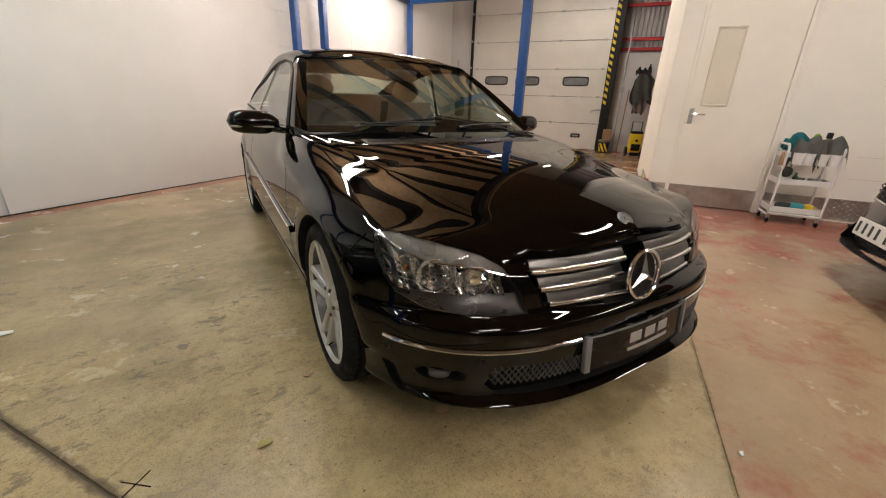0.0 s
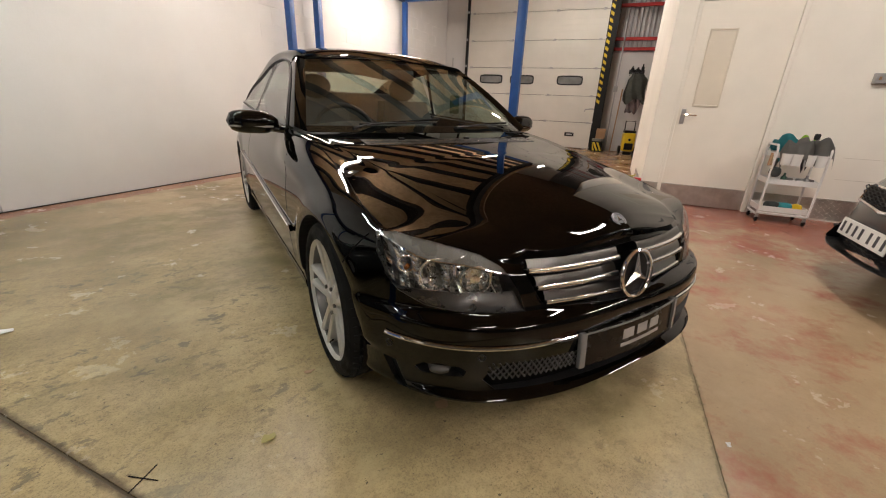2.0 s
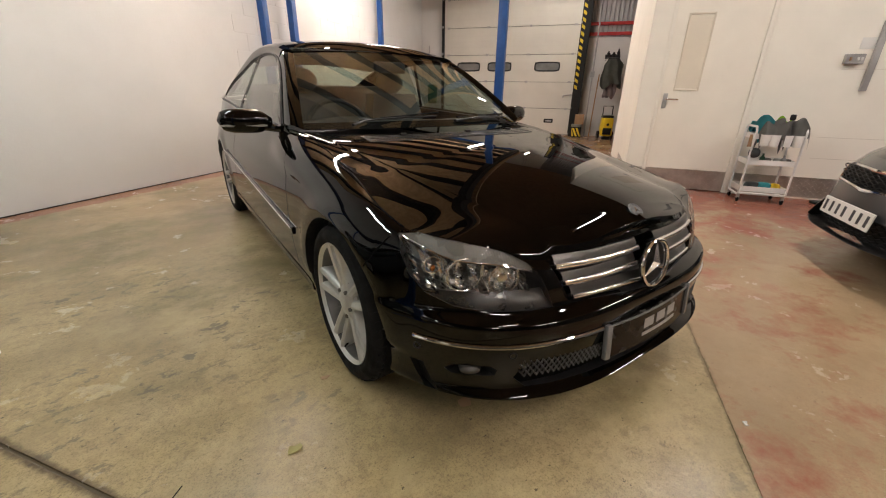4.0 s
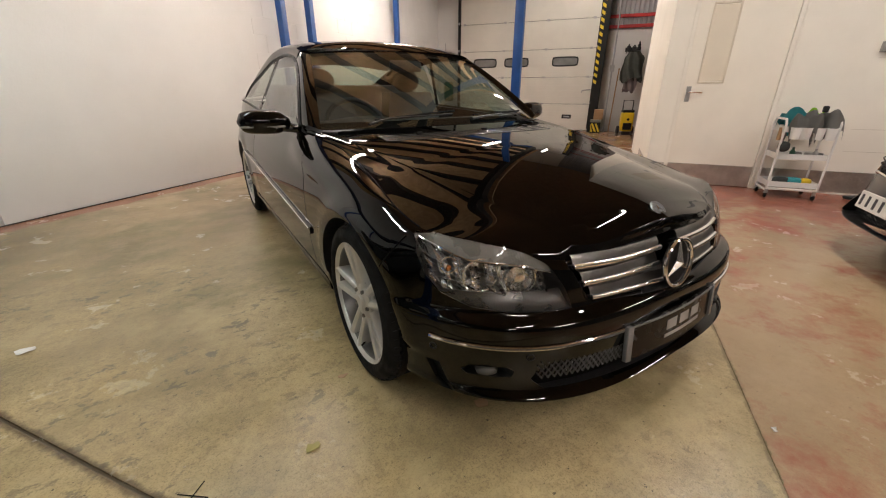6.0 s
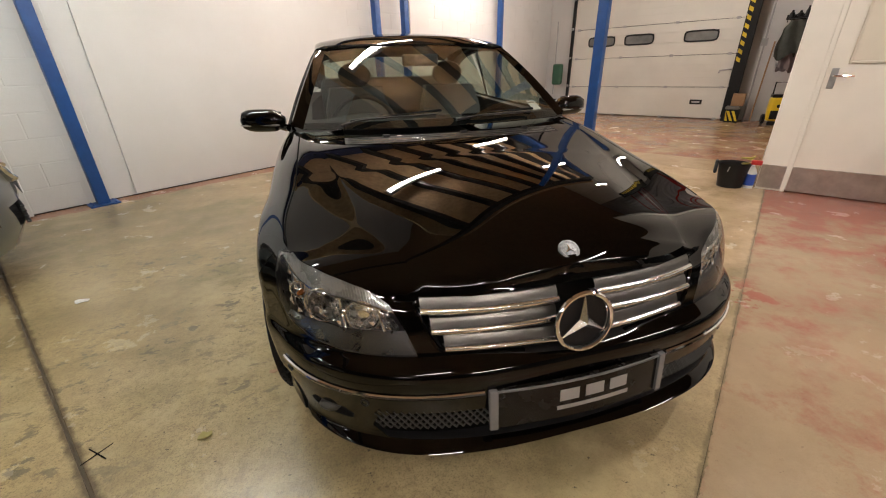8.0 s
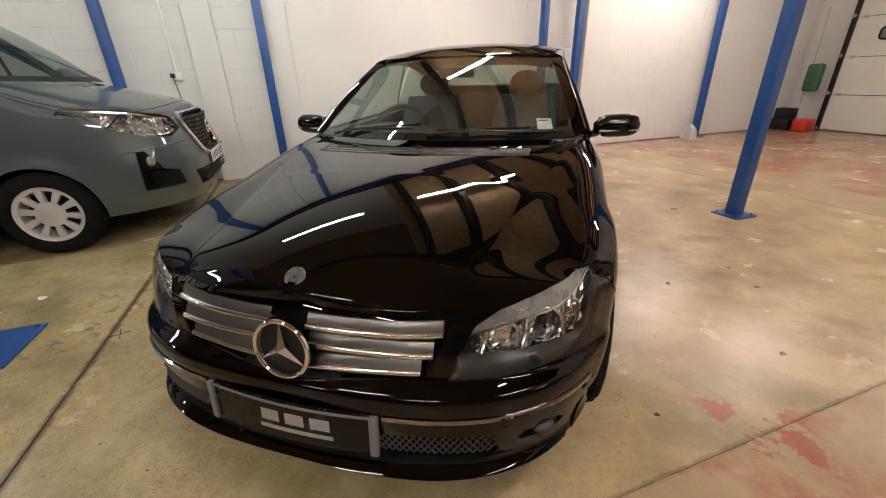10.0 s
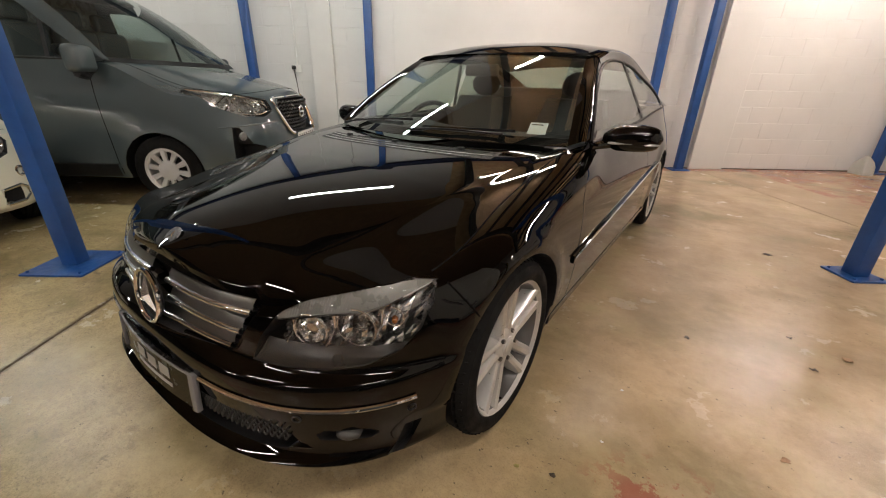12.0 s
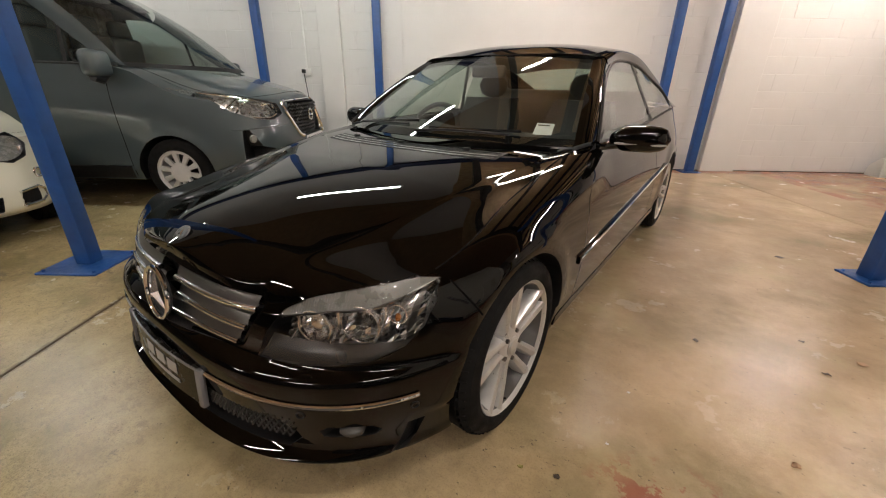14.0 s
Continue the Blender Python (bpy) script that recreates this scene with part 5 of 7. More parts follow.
    for x in (-0.36, 0.36):
        seat = part("seat", box((0.50, 0.52, 0.16), (0, 0, 0), 0.05, 4), SEAT, car, "grey leather front seat", at=pose(x, 1.45, 0.55))
        rows = []
        for i in range(12):
            q = i / 11
            wd = 0.25 - 0.05 * smooth(0.6, 1.0, q) - 0.02 * (1 - q)
            rows.append([(wd * c, 0.24 + 0.14 * q - 0.05 * d + 0.03 * d * abs(c) ** 3 * -1.5, 0.05 + 0.44 * q) for c, d in ((-1, 0), (-0.95, 1), (-0.6, 1.3), (0, 1.05), (0.6, 1.3), (0.95, 1), (1, 0), (0.9, -1), (0, -1.2), (-0.9, -1))])
        bm = grid(rows, close=True)
        bmesh.ops.holes_fill(bm, edges=bm.edges, sides=30)
        part("seat_back", bm, SEAT, seat)
        head = bmesh.new()
        bmesh.ops.create_uvsphere(head, u_segments=20, v_segments=12, radius=1, matrix=pose(0, 0.37, 0.575) @ Matrix.Diagonal((0.12, 0.05, 0.085, 1)))
        part("head_rest", head, SEAT, seat)
        for d in (-0.05, 0.05):
            part("head_rest_rod", cyl(0.006, 0.006, 0.1, 8, (d, 0.37, 0.50)), CHROME, seat)
    part("rear_seat", box((1.25, 0.2, 0.68), (0, 2.45, 0.76), 0.06, 3), SEAT, car)
    part("cabin_mirror", box((0.22, 0.03, 0.065), (0, 1.13, 1.20), 0.014, 3), TRIMDARK, car)
    part("roof_lining", grid([[(0.52 * f, 1.30 + 0.2 * i, crown(1.34 + 0.2 * i) - 0.055 - 0.04 * f * f) for f in (-1, -0.5, 0, 0.5, 1)] for i in range(7)]), SEAT, car)
    # inspection sticker inside the screen
    c0 = [wsp(f, k) + Vector((0, 0.006, -0.006)) for k in (0.10, 0.205) for f in (0.765, 0.868)]
    st = part("screen_sticker", grid([[c0[0], c0[1]], [c0[2], c0[3]]]), PAPER, car, "white paper sticker inside windscreen")
    d0 = [c0[0].lerp(c0[2], 0.80).lerp(c0[1].lerp(c0[3], 0.80), q) for q in (0.12, 0.75)]
    part("sticker_print", tube([p + Vector((0, -0.002, 0.001)) for p in d0], 0.003, 4), INK, st)

    # wheels
    for x, y, s, spin in ((0.742, 0.0, 1, 8), (-0.742, 0.0, -1, 14), (0.742, 2.715, 1, 41), (-0.742, 2.715, -1, 27)):
        wheel(car, x, y, 0.312, 0.234, 0.22, "twin", s, 0.0, spin, None, 0.012)
    return car, skin


COUPE, SKIN = coupe()


# ---------------------------------------------------------------- grey van
VANPAINT = Mat("grey_van_paint", (0.050, 0.069, 0.075), 0.42, 0.0, Coat_Weight=1.0, Coat_Roughness=0.008, Coat_IOR=1.75)
VANPAINT.set("Specular IOR Level", 0.35)
DARKGLASS = thin_glass("tinted_glass", (0.66, 0.74, 0.71), 1.7)
HUBCAP = simple("silver_hubcap", (0.55, 0.55, 0.55), 0.4, 0.3, var=0.06)
GREYMESH = simple("gloss_grey_plastic", (0.05, 0.05, 0.052), 0.25)
WHITEPLATE = simple("white_plate", (0.75, 0.75, 0.73), 0.4, var=0.03)


def plate_bars(parent, at, w=0.52, h=0.11, material=None, n=7):
    """A number plate with plain dark bars."""
    p = part("number_plate", box((w, 0.008, h), (0, 0, 0), 0.003, 1), material or WHITEPLATE, parent, "white number plate with plain bars", at=at)
    for i in range(n):
        x = -w * 0.40 + w * 0.80 * i / (n - 1) + (0.012 if i > n / 2 else -0.012)
        part("print_bar", box((0.026, 0.001, h * 0.62), (x, -0.0046, 0), 0.0003, 1), INK, p)
    return p


def finish(shell, names, mats, cutters, car):
    """Build, cut and link a body; returns its skin."""
    body = shell.build()
    skin = Skin(body)
    slots = [Mat(n + "_slot") for n in names]
    for n, b, k, m in zip(names, carve(body, cutters, names, slots), slots, mats):
        if n == "recess":
            for h in islands(b):
                part(n, h, m, car)
        elif len(b.faces):
            part(n, b, m, car)
        else:
            b.free()
        bpy.data.materials.remove(k.m)
    return skin


def van():
    car = thing("panel_van", "dark grey panel van parked beside white wall", "van", at=room(-2.14, 3.03, 0, 90))
    zs = curve1([(-1.0, 0.90), (-0.75, 0.98), (-0.4, 1.08), (0.0, 1.17), (0.4, 1.235), (0.8, 1.25), (4.0, 1.28)])
    zlow = curve1([(-1.0, 0.22), (0.4, 0.24), (4.0, 0.28)])
    wz = curve1([(0.2, 0.93), (0.4, 0.968), (0.7, 0.975), (0.95, 0.965), (1.1, 0.945), (1.3, 0.925)])
    zfront = curve1([(0, 0.24), (0.25, 0.40), (0.5, 0.60), (0.75, 0.78), (1, 0.97)])
    yf = curve1([(0, -0.94), (0.2, -1.0), (0.5, -1.01), (0.75, -0.985), (0.92, -0.95), (1, -0.90)])
    nn = curve1([(0, 3.0), (1, 2.4)])
    zc = curve1([(-0.95, 0.99), (-0.8, 1.05), (-0.5, 1.13), (-0.2, 1.20), (0.1, 1.25), (0.4, 1.27), (4, 1.28)])
    S = Shell(zfront, yf, nn, wz, zs, zlow, zc, yc=0.1, yr=4.1, yrc=3.4, bow=lambda y: 0.35 * smooth(-0.3, 0.5, y), stations=(30, 50, 10), rows=(30, 12), arches=(0.0, 3.1), radius=0.345, axle=0.312, flare=0.016, lift=0.0)
    S.slot = lambda j, i, kind, p: 2 if kind == 2 else (1 if kind == 1 else 0)
    cut = [cyl(0.35, 0.35, 0.7, 48, (s * 1.0, y, 0.312), (0, 90, 0)) for y in (0.0, 3.1) for s in (-1, 1)]
    cut.append(prism([(-0.8, 0.5), (0.8, 0.5), (0.85, 1.6), (-0.85, 1.6)], "z", 0.8, 1.6))
    gr = [(0.0, 0.955), (0.36, 0.945), (0.45, 0.90), (0.36, 0.64), (0.30, 0.60), (0.0, 0.595)]
    cut.append(prism(gr + [(-x, z) for x, z in reversed(gr[1:-1])], "y", -1.4, -0.90))
    low = [(0.0, 0.49), (0.55, 0.48), (0.5, 0.35), (0.0, 0.34)]
    cut.append(prism(low + [(-x, z) for x, z in reversed(low[1:-1])], "y", -1.4, -0.9))
    lamp = [(0.50, 0.835), (0.60, 0.785), (0.74, 0.795), (0.84, 0.865), (0.925, 1.065), (0.87, 1.055), (0.68, 0.985), (0.51, 0.935)]
    for s in (-1, 1):
        cut.append(prism([(x * s, z) for x, z in lamp], "y", -1.4, -0.24))
        cut.append(prism([(x * s, z) for x, z in ((0.66, 0.40), (0.86, 0.40), (0.90, 0.70), (0.80, 0.70), (0.76, 0.55), (0.68, 0.52))], "y", -1.4, -0.62))
    skin = finish(S, ["body", "bonnet", "underside", "recess"], [VANPAINT, VANPAINT, BLACK, BLACK], cut, car)
    fs = [i / 10 - 1 for i in range(21)]
    base = lambda f: Vector((0.88 * f, -0.22 + 0.52 * f * f, 1.225 + 0.02 * f * f))
    top = lambda f: Vector((0.76 * f, 0.84 + 0.20 * f * f, 1.92 - 0.035 * f * f))
    wsp = lambda f, k: base(f).lerp(top(f), k) + Vector((0, -0.04, 0.04)) * math.sin(math.pi * k) * (1 - 0.4 * f * f)
    part("windscreen", grid([[wsp(f, k / 10) for f in fs] for k in range(11)]), DARKGLASS, car).visible_shadow = False
    part("scuttle", grid([[wsp(f, k) + Vector((0, -0.004, 0.004)) for f in fs] for k in (-0.02, 0.01, 0.03)]), BLACK, car)
    rail = lambda y: Vector((curve1([(1.05, 0.76), (1.5, 0.80), (4.0, 0.82)])(y), y, curve1([(1.05, 1.865), (1.5, 1.90), (2.5, 1.92), (4.0, 1.90)])(y)))
    rows = []
    for i in range(12):
        y = 1.08 + 2.95 * i / 11
        e = rail(y)
        rows.append([Vector((e.x * f, y - 0.13 * (1 - f * f) * (1 - i / 11), e.z + 0.06 * (1 - abs(f) ** 2.2))) for f in fs])
    part("roof", grid(rows), VANPAINT, car)
    belt = lambda y: Vector((wz(zs(y)) - 0.004, y, zs(y) + 0.003))
    gtz = curve1([(0.40, 1.25), (0.7, 1.47), (1.0, 1.70), (1.15, 1.78), (1.5, 1.80), (4.0, 1.80)])
    gt = lambda y: Vector((0.925 - (gtz(y) - 1.24) * 0.20, y, gtz(y)))
    for s in (-1, 1):
        fl = lambda v, s=s: Vector((v.x * s, v.y, v.z))
        rows = []
        for k in range(13):
            q = k / 12
            i_, o = wsp(1.0, q), gt(0.42 + 0.70 * q)
            mid = (i_ + o) / 2 + Vector((0.02, -0.02, 0.01))
            rows.append([fl(p) for p in spline([i_, mid, o], 7)])
        part("windscreen_pillar", grid(rows), VANPAINT, car)
        rows = []
        for i in range(20):
            y = 1.12 + 2.9 * i / 19
            rows.append([fl(p) for p in spline([rail(y), (rail(y) + gt(y)) / 2 + Vector((0.012, 0, 0.006)), gt(y)], 5)])
        part("roof_rail", grid(rows), VANPAINT, car)
        ys = [0.44 + 1.06 * i / 20 for i in range(21)]
        part("door_glass", grid([[fl(belt(y).lerp(gt(y), q / 5)) for y in ys] for q in range(6)]), DARKGLASS, car).visible_shadow = False
        part("quarter_bar", grid([[fl(belt(0.78 + d).lerp(gt(0.80 + d), q / 5) + Vector((0.004, 0, 0))) for d in (-0.018, 0.018)] for q in range(6)]), BLACK, car)
        part("upper_side", grid([[fl(belt(y).lerp(gt(y), q / 5)) for y in [1.49 + 2.5 * i / 12 for i in range(13)]] for q in range(6)]), VANPAINT, car)
        part("door_rear_post", grid([[fl(belt(1.50 + d).lerp(gt(1.50 + d), q / 5) + Vector((0.005, 0, 0))) for d in (-0.05, 0.05)] for q in range(6)]), BLACK, car)
        part("belt_trim", tube([fl(belt(y) + Vector((0.006, 0, 0.004))) for y in ys], 0.012, 6), BLACK, car)
        part("panel_gap", ribbon([skin.side(0.46 - 0.05 * smooth(1.2, 0.3, z), z, 0, s) for z in [0.28 + 0.05 * i for i in range(19)]], skin, 0.008, 0.001), GAP, car)
        part("panel_gap", ribbon([skin.side(1.55, z, 0, s) for z in [0.28 + 0.05 * i for i in range(19)]], skin, 0.008, 0.001), GAP, car)
        part("sill_moulding", grid([[skin.side(y, z, o, s) for y in [0.42 + 2.3 * i / 12 for i in range(13)]] for z, o in ((0.255, 0.0), (0.26, 0.014), (0.31, 0.016), (0.37, 0.014), (0.375, 0.0))]), BLACK, car)
        m = part("door_mirror", box((0.27, 0.12, 0.21), (0, 0, 0), 0.05, 4), VANPAINT, car, "grey van door mirror", at=pose(1.09 * s, 0.38, 1.25, 0, 0, -8 * s))
        part("mirror_base", tube([(-0.13 * s, 0.0, -0.06), (-0.02 * s, 0.0, -0.13), (0.08 * s, 0, -0.11)], 0.03, 8), BLACK, m)
        part("mirror_sail", grid([[fl(Vector((0.935 - 0.03 * b, 0.30 + 0.2 * a_ + 0.08 * b, 1.23 + 0.16 * a_ * b))) for a_ in (0, 0.5, 1)] for b in (0, 0.5, 1)]), BLACK, m)
        # headlamp
        tz = curve1([(0.50, 0.932), (0.68, 0.984), (0.87, 1.054), (0.922, 1.064)])
        bz = curve1([(0.50, 0.838), (0.60, 0.787), (0.74, 0.797), (0.84, 0.868), (0.922, 1.055)])
        cols = [0.505 + 0.415 * i / 24 for i in range(25)]
        L = part("headlamp", grid([[skin.front(x * s, bz(x) + (tz(x) - bz(x)) * k / 8, 0.002) for x in cols] for k in range(9)]), LAMPGLASS, car, "slim clear headlamp with chrome strip")
        part("lamp_housing", grid([[skin.front(x * s, bz(x) + (tz(x) - bz(x)) * k / 5) + Vector((-0.02 * s, 0.08, 0)) for x in cols] for k in range(6)]), LAMPDARK, L)
        part("light_strip", tube([skin.front(x * s, tz(x) - 0.022) + Vector((-0.01 * s, 0.03, 0)) for x in cols[1:-1]], 0.018, 6, flat=0.6), LAMPCHROME, L)
        part("light_strip", tube([skin.front(x * s, bz(x) + 0.018) + Vector((-0.01 * s, 0.03, 0)) for x in cols[2:14]], 0.014, 6, flat=0.6), LAMPCHROME, L)
        rnd = random.Random(5)
        for metal, count in ((LAMPCHROME, 60), (SILVER, 30)):
            bm = bmesh.new()
            for k in range(count):
                x = rnd.uniform(0.52, 0.87)
                p = skin.front(x * s, bz(x) + (tz(x) - bz(x)) * rnd.uniform(0.12, 0.85)) + Vector((-0.015 * s, rnd.uniform(0.02, 0.055), 0))
                add(bm, box((rnd.uniform(0.012, 0.06), 0.01, rnd.uniform(0.006, 0.02)), (0, 0, 0), 0.003, 1), Matrix.Translation(p) @ pose(0, 0, 0, rnd.uniform(-50, 20), rnd.uniform(-40, 40), rnd.uniform(-30, 50) * s))
            part("facet", bm, metal, L, "angular chrome reflector facets")
        part("wing_crease", tube(spline([skin.above(0.80 * s, 0.28, -0.004), skin.above(0.84 * s, 0.0, -0.004), skin.near((0.87 * s, -0.25, 1.10), -0.004), skin.near((0.885 * s, -0.42, 1.05), -0.004)], 24), 0.009, 8), VANPAINT, car)
        part("panel_gap", ribbon([skin.near(p) for p in spline([(0.82 * s, 0.30, 1.24), (0.83 * s, 0.0, 1.19), (0.81 * s, -0.35, 1.09), (0.70 * s, -0.62, 1.02)], 24)], skin, 0.008, 0.001), GAP, car)
        part("bumper_crease", tube(spline([skin.front(x * s, 0.74 - 0.10 * (x - 0.5), -0.003) for x in (0.48, 0.6, 0.7, 0.8, 0.88)], 16), 0.008, 8), VANPAINT, car)
        part("fog_lamp", revolve([(0.0, 0.01), (0.03, 0.006), (0.04, -0.01)], 18, axis="z"), LAMPGREY, car, at=Matrix.Translation((0.80 * s, -0.70, 0.62)) @ pose(0, 0, 0, 90, 0, 30 * s))
    # grille
    bm = bmesh.new()
    for r in range(9):
        z = 0.62 + 0.036 * r
        hw = 0.33 + 0.10 * (z - 0.62) / 0.3
        pts = [(-hw + 2 * hw * i / 28, -0.965 + 0.05 * abs(-1 + i / 14) ** 2, z + (0.010 if i % 2 else -0.010)) for i in range(29)]
        tube(pts, 0.008, 5, bm)
    part("grille_mesh", bm, GREYMESH, car, "dark grey honeycomb grille")
    part("grille_back", grid([[(x, -0.905, z) for x in (-0.40, 0, 0.40)] for z in (0.60, 0.94)]), GAP, car)
    fr = [(-0.40, 0.955), (-0.455, 0.905), (-0.37, 0.64), (-0.32, 0.605)]
    for s in (-1, 1):
        part("grille_chrome", tube(spline([(x * -s, skin.front(x * s, z).y - 0.006, z) for x, z in fr], 18), [0.018 + 0.024 * (i / 17) for i in range(18)], 8, flat=0.6), CHROME, car, "chrome grille bracket")
    part("grille_bar", tube([(x, skin.front(x, 0.962).y - 0.008, 0.962 - 0.02 * (x / 0.42) ** 2) for x in [-0.42 + 0.07 * i for i in range(13)]], 0.014, 8, flat=0.7), CHROME, car, "chrome bar above grille")
    em = part("emblem", ring(0.055, 0.008), CHROME, car, "round chrome emblem", at=pose(0, -0.995, 0.80))
    part("emblem_bar", box((0.14, 0.012, 0.02), (0, -0.004, 0), 0.004), CHROME, em)
    plate_bars(car, pose(0, -1.025, 0.545))
    bm = bmesh.new()
    for r in range(4):
        box((0.98, 0.02, 0.012), (0, -0.985, 0.365 + 0.032 * r), 0.003, 1, bm=bm)
    part("lower_grille", bm, BLACK, car)
    part("dashboard", box((1.6, 0.5, 0.12), (0, 0.62, 1.16), 0.04, 3), TRIMDARK, car)
    for x in (-0.5, 0.1, 0.55):
        st = part("seat", box((0.46, 0.16, 0.75), (x, 1.35, 1.2), 0.06, 3), SEAT, car)
        part("head_rest", box((0.26, 0.1, 0.18), (x, 1.37, 1.66), 0.04, 3), SEAT, st)
    part("steering_wheel", ring(0.19, 0.016, "z"), TRIMDARK, car, at=pose(-0.45, 0.92, 1.26, 40))
    part("bulkhead", box((1.7, 0.04, 1.2), (0, 1.62, 1.3), 0.01, 1), LAMPGREY, car)
    part("floor_pan", box((1.75, 3.2, 0.1), (0, 1.9, 0.4), 0.02, 1), BLACK, car)
    part("bonnet_gap", ribbon([skin.above(0.86 * f, -0.84 + 0.34 * abs(f) ** 2.5) for f in fs], skin, 0.008, 0.001), GAP, car)
    for x, y, s in ((0.86, 0.0, 1), (-0.86, 0.0, -1), (0.86, 3.1, 1), (-0.86, 3.1, -1)):
        wheel(car, x, y, 0.312, 0.205, 0.20, 10, s, 0, 14 + 9 * x, HUBCAP, 0.004)
    return car


van()


# ---------------------------------------------------------------- small hatchbacks
def hatch(name, label, paint, at, round_front, plate_z=0.465):
    car = thing(name, label, "car", at=at)
    zs = curve1([(-0.8, 0.68), (-0.4, 0.76), (0.0, 0.84), (0.5, 0.92), (1.2, 0.96), (3.2, 0.98)])
    if round_front:
        zs = curve1([(-0.8, 0.66), (-0.4, 0.70), (0.0, 0.77), (0.5, 0.87), (1.2, 0.95), (3.2, 0.98)])
    zlow = curve1([(-0.8, 0.2), (3.3, 0.22)])
    wz = curve1([(0.18, 0.80), (0.35, 0.84), (0.55, 0.845), (0.75, 0.83), (0.9, 0.80), (1.0, 0.78)])
    zfront = curve1([(0, 0.19), (0.15, 0.26), (0.4, 0.40), (0.6, 0.50), (0.8, 0.62), (1, 0.72)])
    yf = curve1([(0, -0.72), (0.12, -0.79), (0.4, -0.80), (0.6, -0.785), (0.8, -0.76), (1, -0.68)] if round_front else [(0, -0.79), (0.10, -0.875), (0.22, -0.86), (0.4, -0.80), (0.6, -0.785), (0.8, -0.76), (1, -0.68)])
    nn = curve1([(0, 2.6), (1, 2.2)])
    zc = curve1([(-0.7, 0.75), (-0.5, 0.84), (-0.2, 0.90), (0.2, 0.95), (0.6, 0.98), (3.3, 1.0)] if not round_front else [(-0.7, 0.72), (-0.5, 0.775), (-0.2, 0.835), (0.2, 0.90), (0.6, 0.96), (3.3, 1.0)])
    S = Shell(zfront, yf, nn, wz, zs, zlow, zc, yc=0.1, yr=3.2, yrc=2.6, bow=lambda y: 0.25 * smooth(-0.2, 0.6, y), stations=(26, 34, 8), rows=(28, 10), arches=(0.0, 2.48), radius=0.34, axle=0.31, flare=0.02)
    S.slot = lambda j, i, kind, p: 2 if kind == 2 else (1 if kind == 1 else 0)
    cut = [cyl(0.345, 0.345, 0.6, 40, (s * 0.85, y, 0.31), (0, 90, 0)) for y in (0.0, 2.48) for s in (-1, 1)]
    if round_front:
        gr = [(0.0, 0.665), (0.31, 0.665), (0.37, 0.63), (0.30, 0.56), (0.0, 0.55)]
        low = [(0.0, 0.37), (0.40, 0.37), (0.38, 0.27), (0.0, 0.26)]
        lamp = [(0.44, 0.60), (0.54, 0.57), (0.64, 0.60), (0.68, 0.68), (0.63, 0.755), (0.52, 0.745), (0.45, 0.68)]
        duct = [(0.50, 0.28), (0.62, 0.28), (0.66, 0.31), (0.66, 0.36), (0.62, 0.39), (0.50, 0.38)]
    else:
        gr = [(0.0, 0.655), (0.33, 0.655), (0.43, 0.64), (0.38, 0.55), (0.0, 0.54)]
        low = [(0.0, 0.40), (0.42, 0.40), (0.50, 0.25), (0.0, 0.24)]
        lamp = [(0.50, 0.60), (0.70, 0.585), (0.78, 0.66), (0.80, 0.74), (0.72, 0.73), (0.54, 0.68)]
        duct = [(0.58, 0.30), (0.70, 0.30), (0.74, 0.38), (0.66, 0.42), (0.58, 0.38)]
    for poly in (gr, low):
        cut.append(prism(poly + [(-x, z) for x, z in reversed(poly[1:-1])], "y", -1.4, -0.69))
    for s in (-1, 1):
        cut.append(prism([(x * s, z) for x, z in lamp], "y", -1.4, -0.28))
        cut.append(prism([(x * s, z) for x, z in duct], "y", -1.4, -0.60))
    skin = finish(S, ["body", "bonnet", "underside", "recess"], [paint, paint, BLACK, BLACK], cut, car)
    fs = [i / 8 - 1 for i in range(17)]
    base = lambda f: Vector((0.72 * f, 0.36 + 0.25 * f * f, 0.985))
    top = lambda f: Vector((0.58 * f, 1.05 + 0.08 * f * f, 1.40 - 0.02 * f * f))
    part("windscreen", grid([[base(f).lerp(top(f), k / 6) for f in fs] for k in range(7)]), DARKGLASS, car)
    part("roof", grid([[Vector((0.60 * f, 1.1 + 0.3 * i, 1.43 - 0.03 * f * f - 0.006 * i * i)) for f in fs] for i in range(8)]), paint, car)
    for s in (-1, 1):
        part("side_glass", grid([[(s * (0.77 - 0.17 * k), 0.62 + 0.5 * k + q * (2.5 - 0.5 * k) / 8, 0.97 + 0.42 * k) for q in range(9)] for k in (0, 0.5, 1)]), DARKGLASS, car)
        c = [x for x, _ in lamp]
        x0, x1 = min(c), max(c)
        zm = sum(z for _, z in lamp) / len(lamp)
        cols = [x0 + (x1 - x0) * i / 12 for i in range(13)]
        hh = lambda x: 0.075 * math.sqrt(max(0.0, 1 - (2 * (x - x0) / (x1 - x0) - 1) ** 2))
        L = part("headlamp", grid([[skin.front(x * s, zm + (0.25 if not round_front else 0.12) * (x - (x0 + x1) / 2) + hh(x) * k / 3, 0.004) for x in cols] for k in (-3, -2, -1, 0, 1, 2, 3)]), LAMPGLASS, car, "clear glass headlamp")
        p = skin.front((x0 + x1) / 2 * s, zm) + Vector((-0.02 * s, 0.06, 0))
        for d, r in ((-0.05, 0.045), (0.05, 0.04)):
            part("reflector", revolve([(0.008, -0.03), (r * 0.8, -0.01), (r * 1.25, 0.02)], 16, axis="z"), LAMPCHROME, L, at=Matrix.Translation(p + Vector((d * s, abs(d) * 0.6, d * 0.3))) @ pose(0, 0, 0, 90, 0, 25 * s))
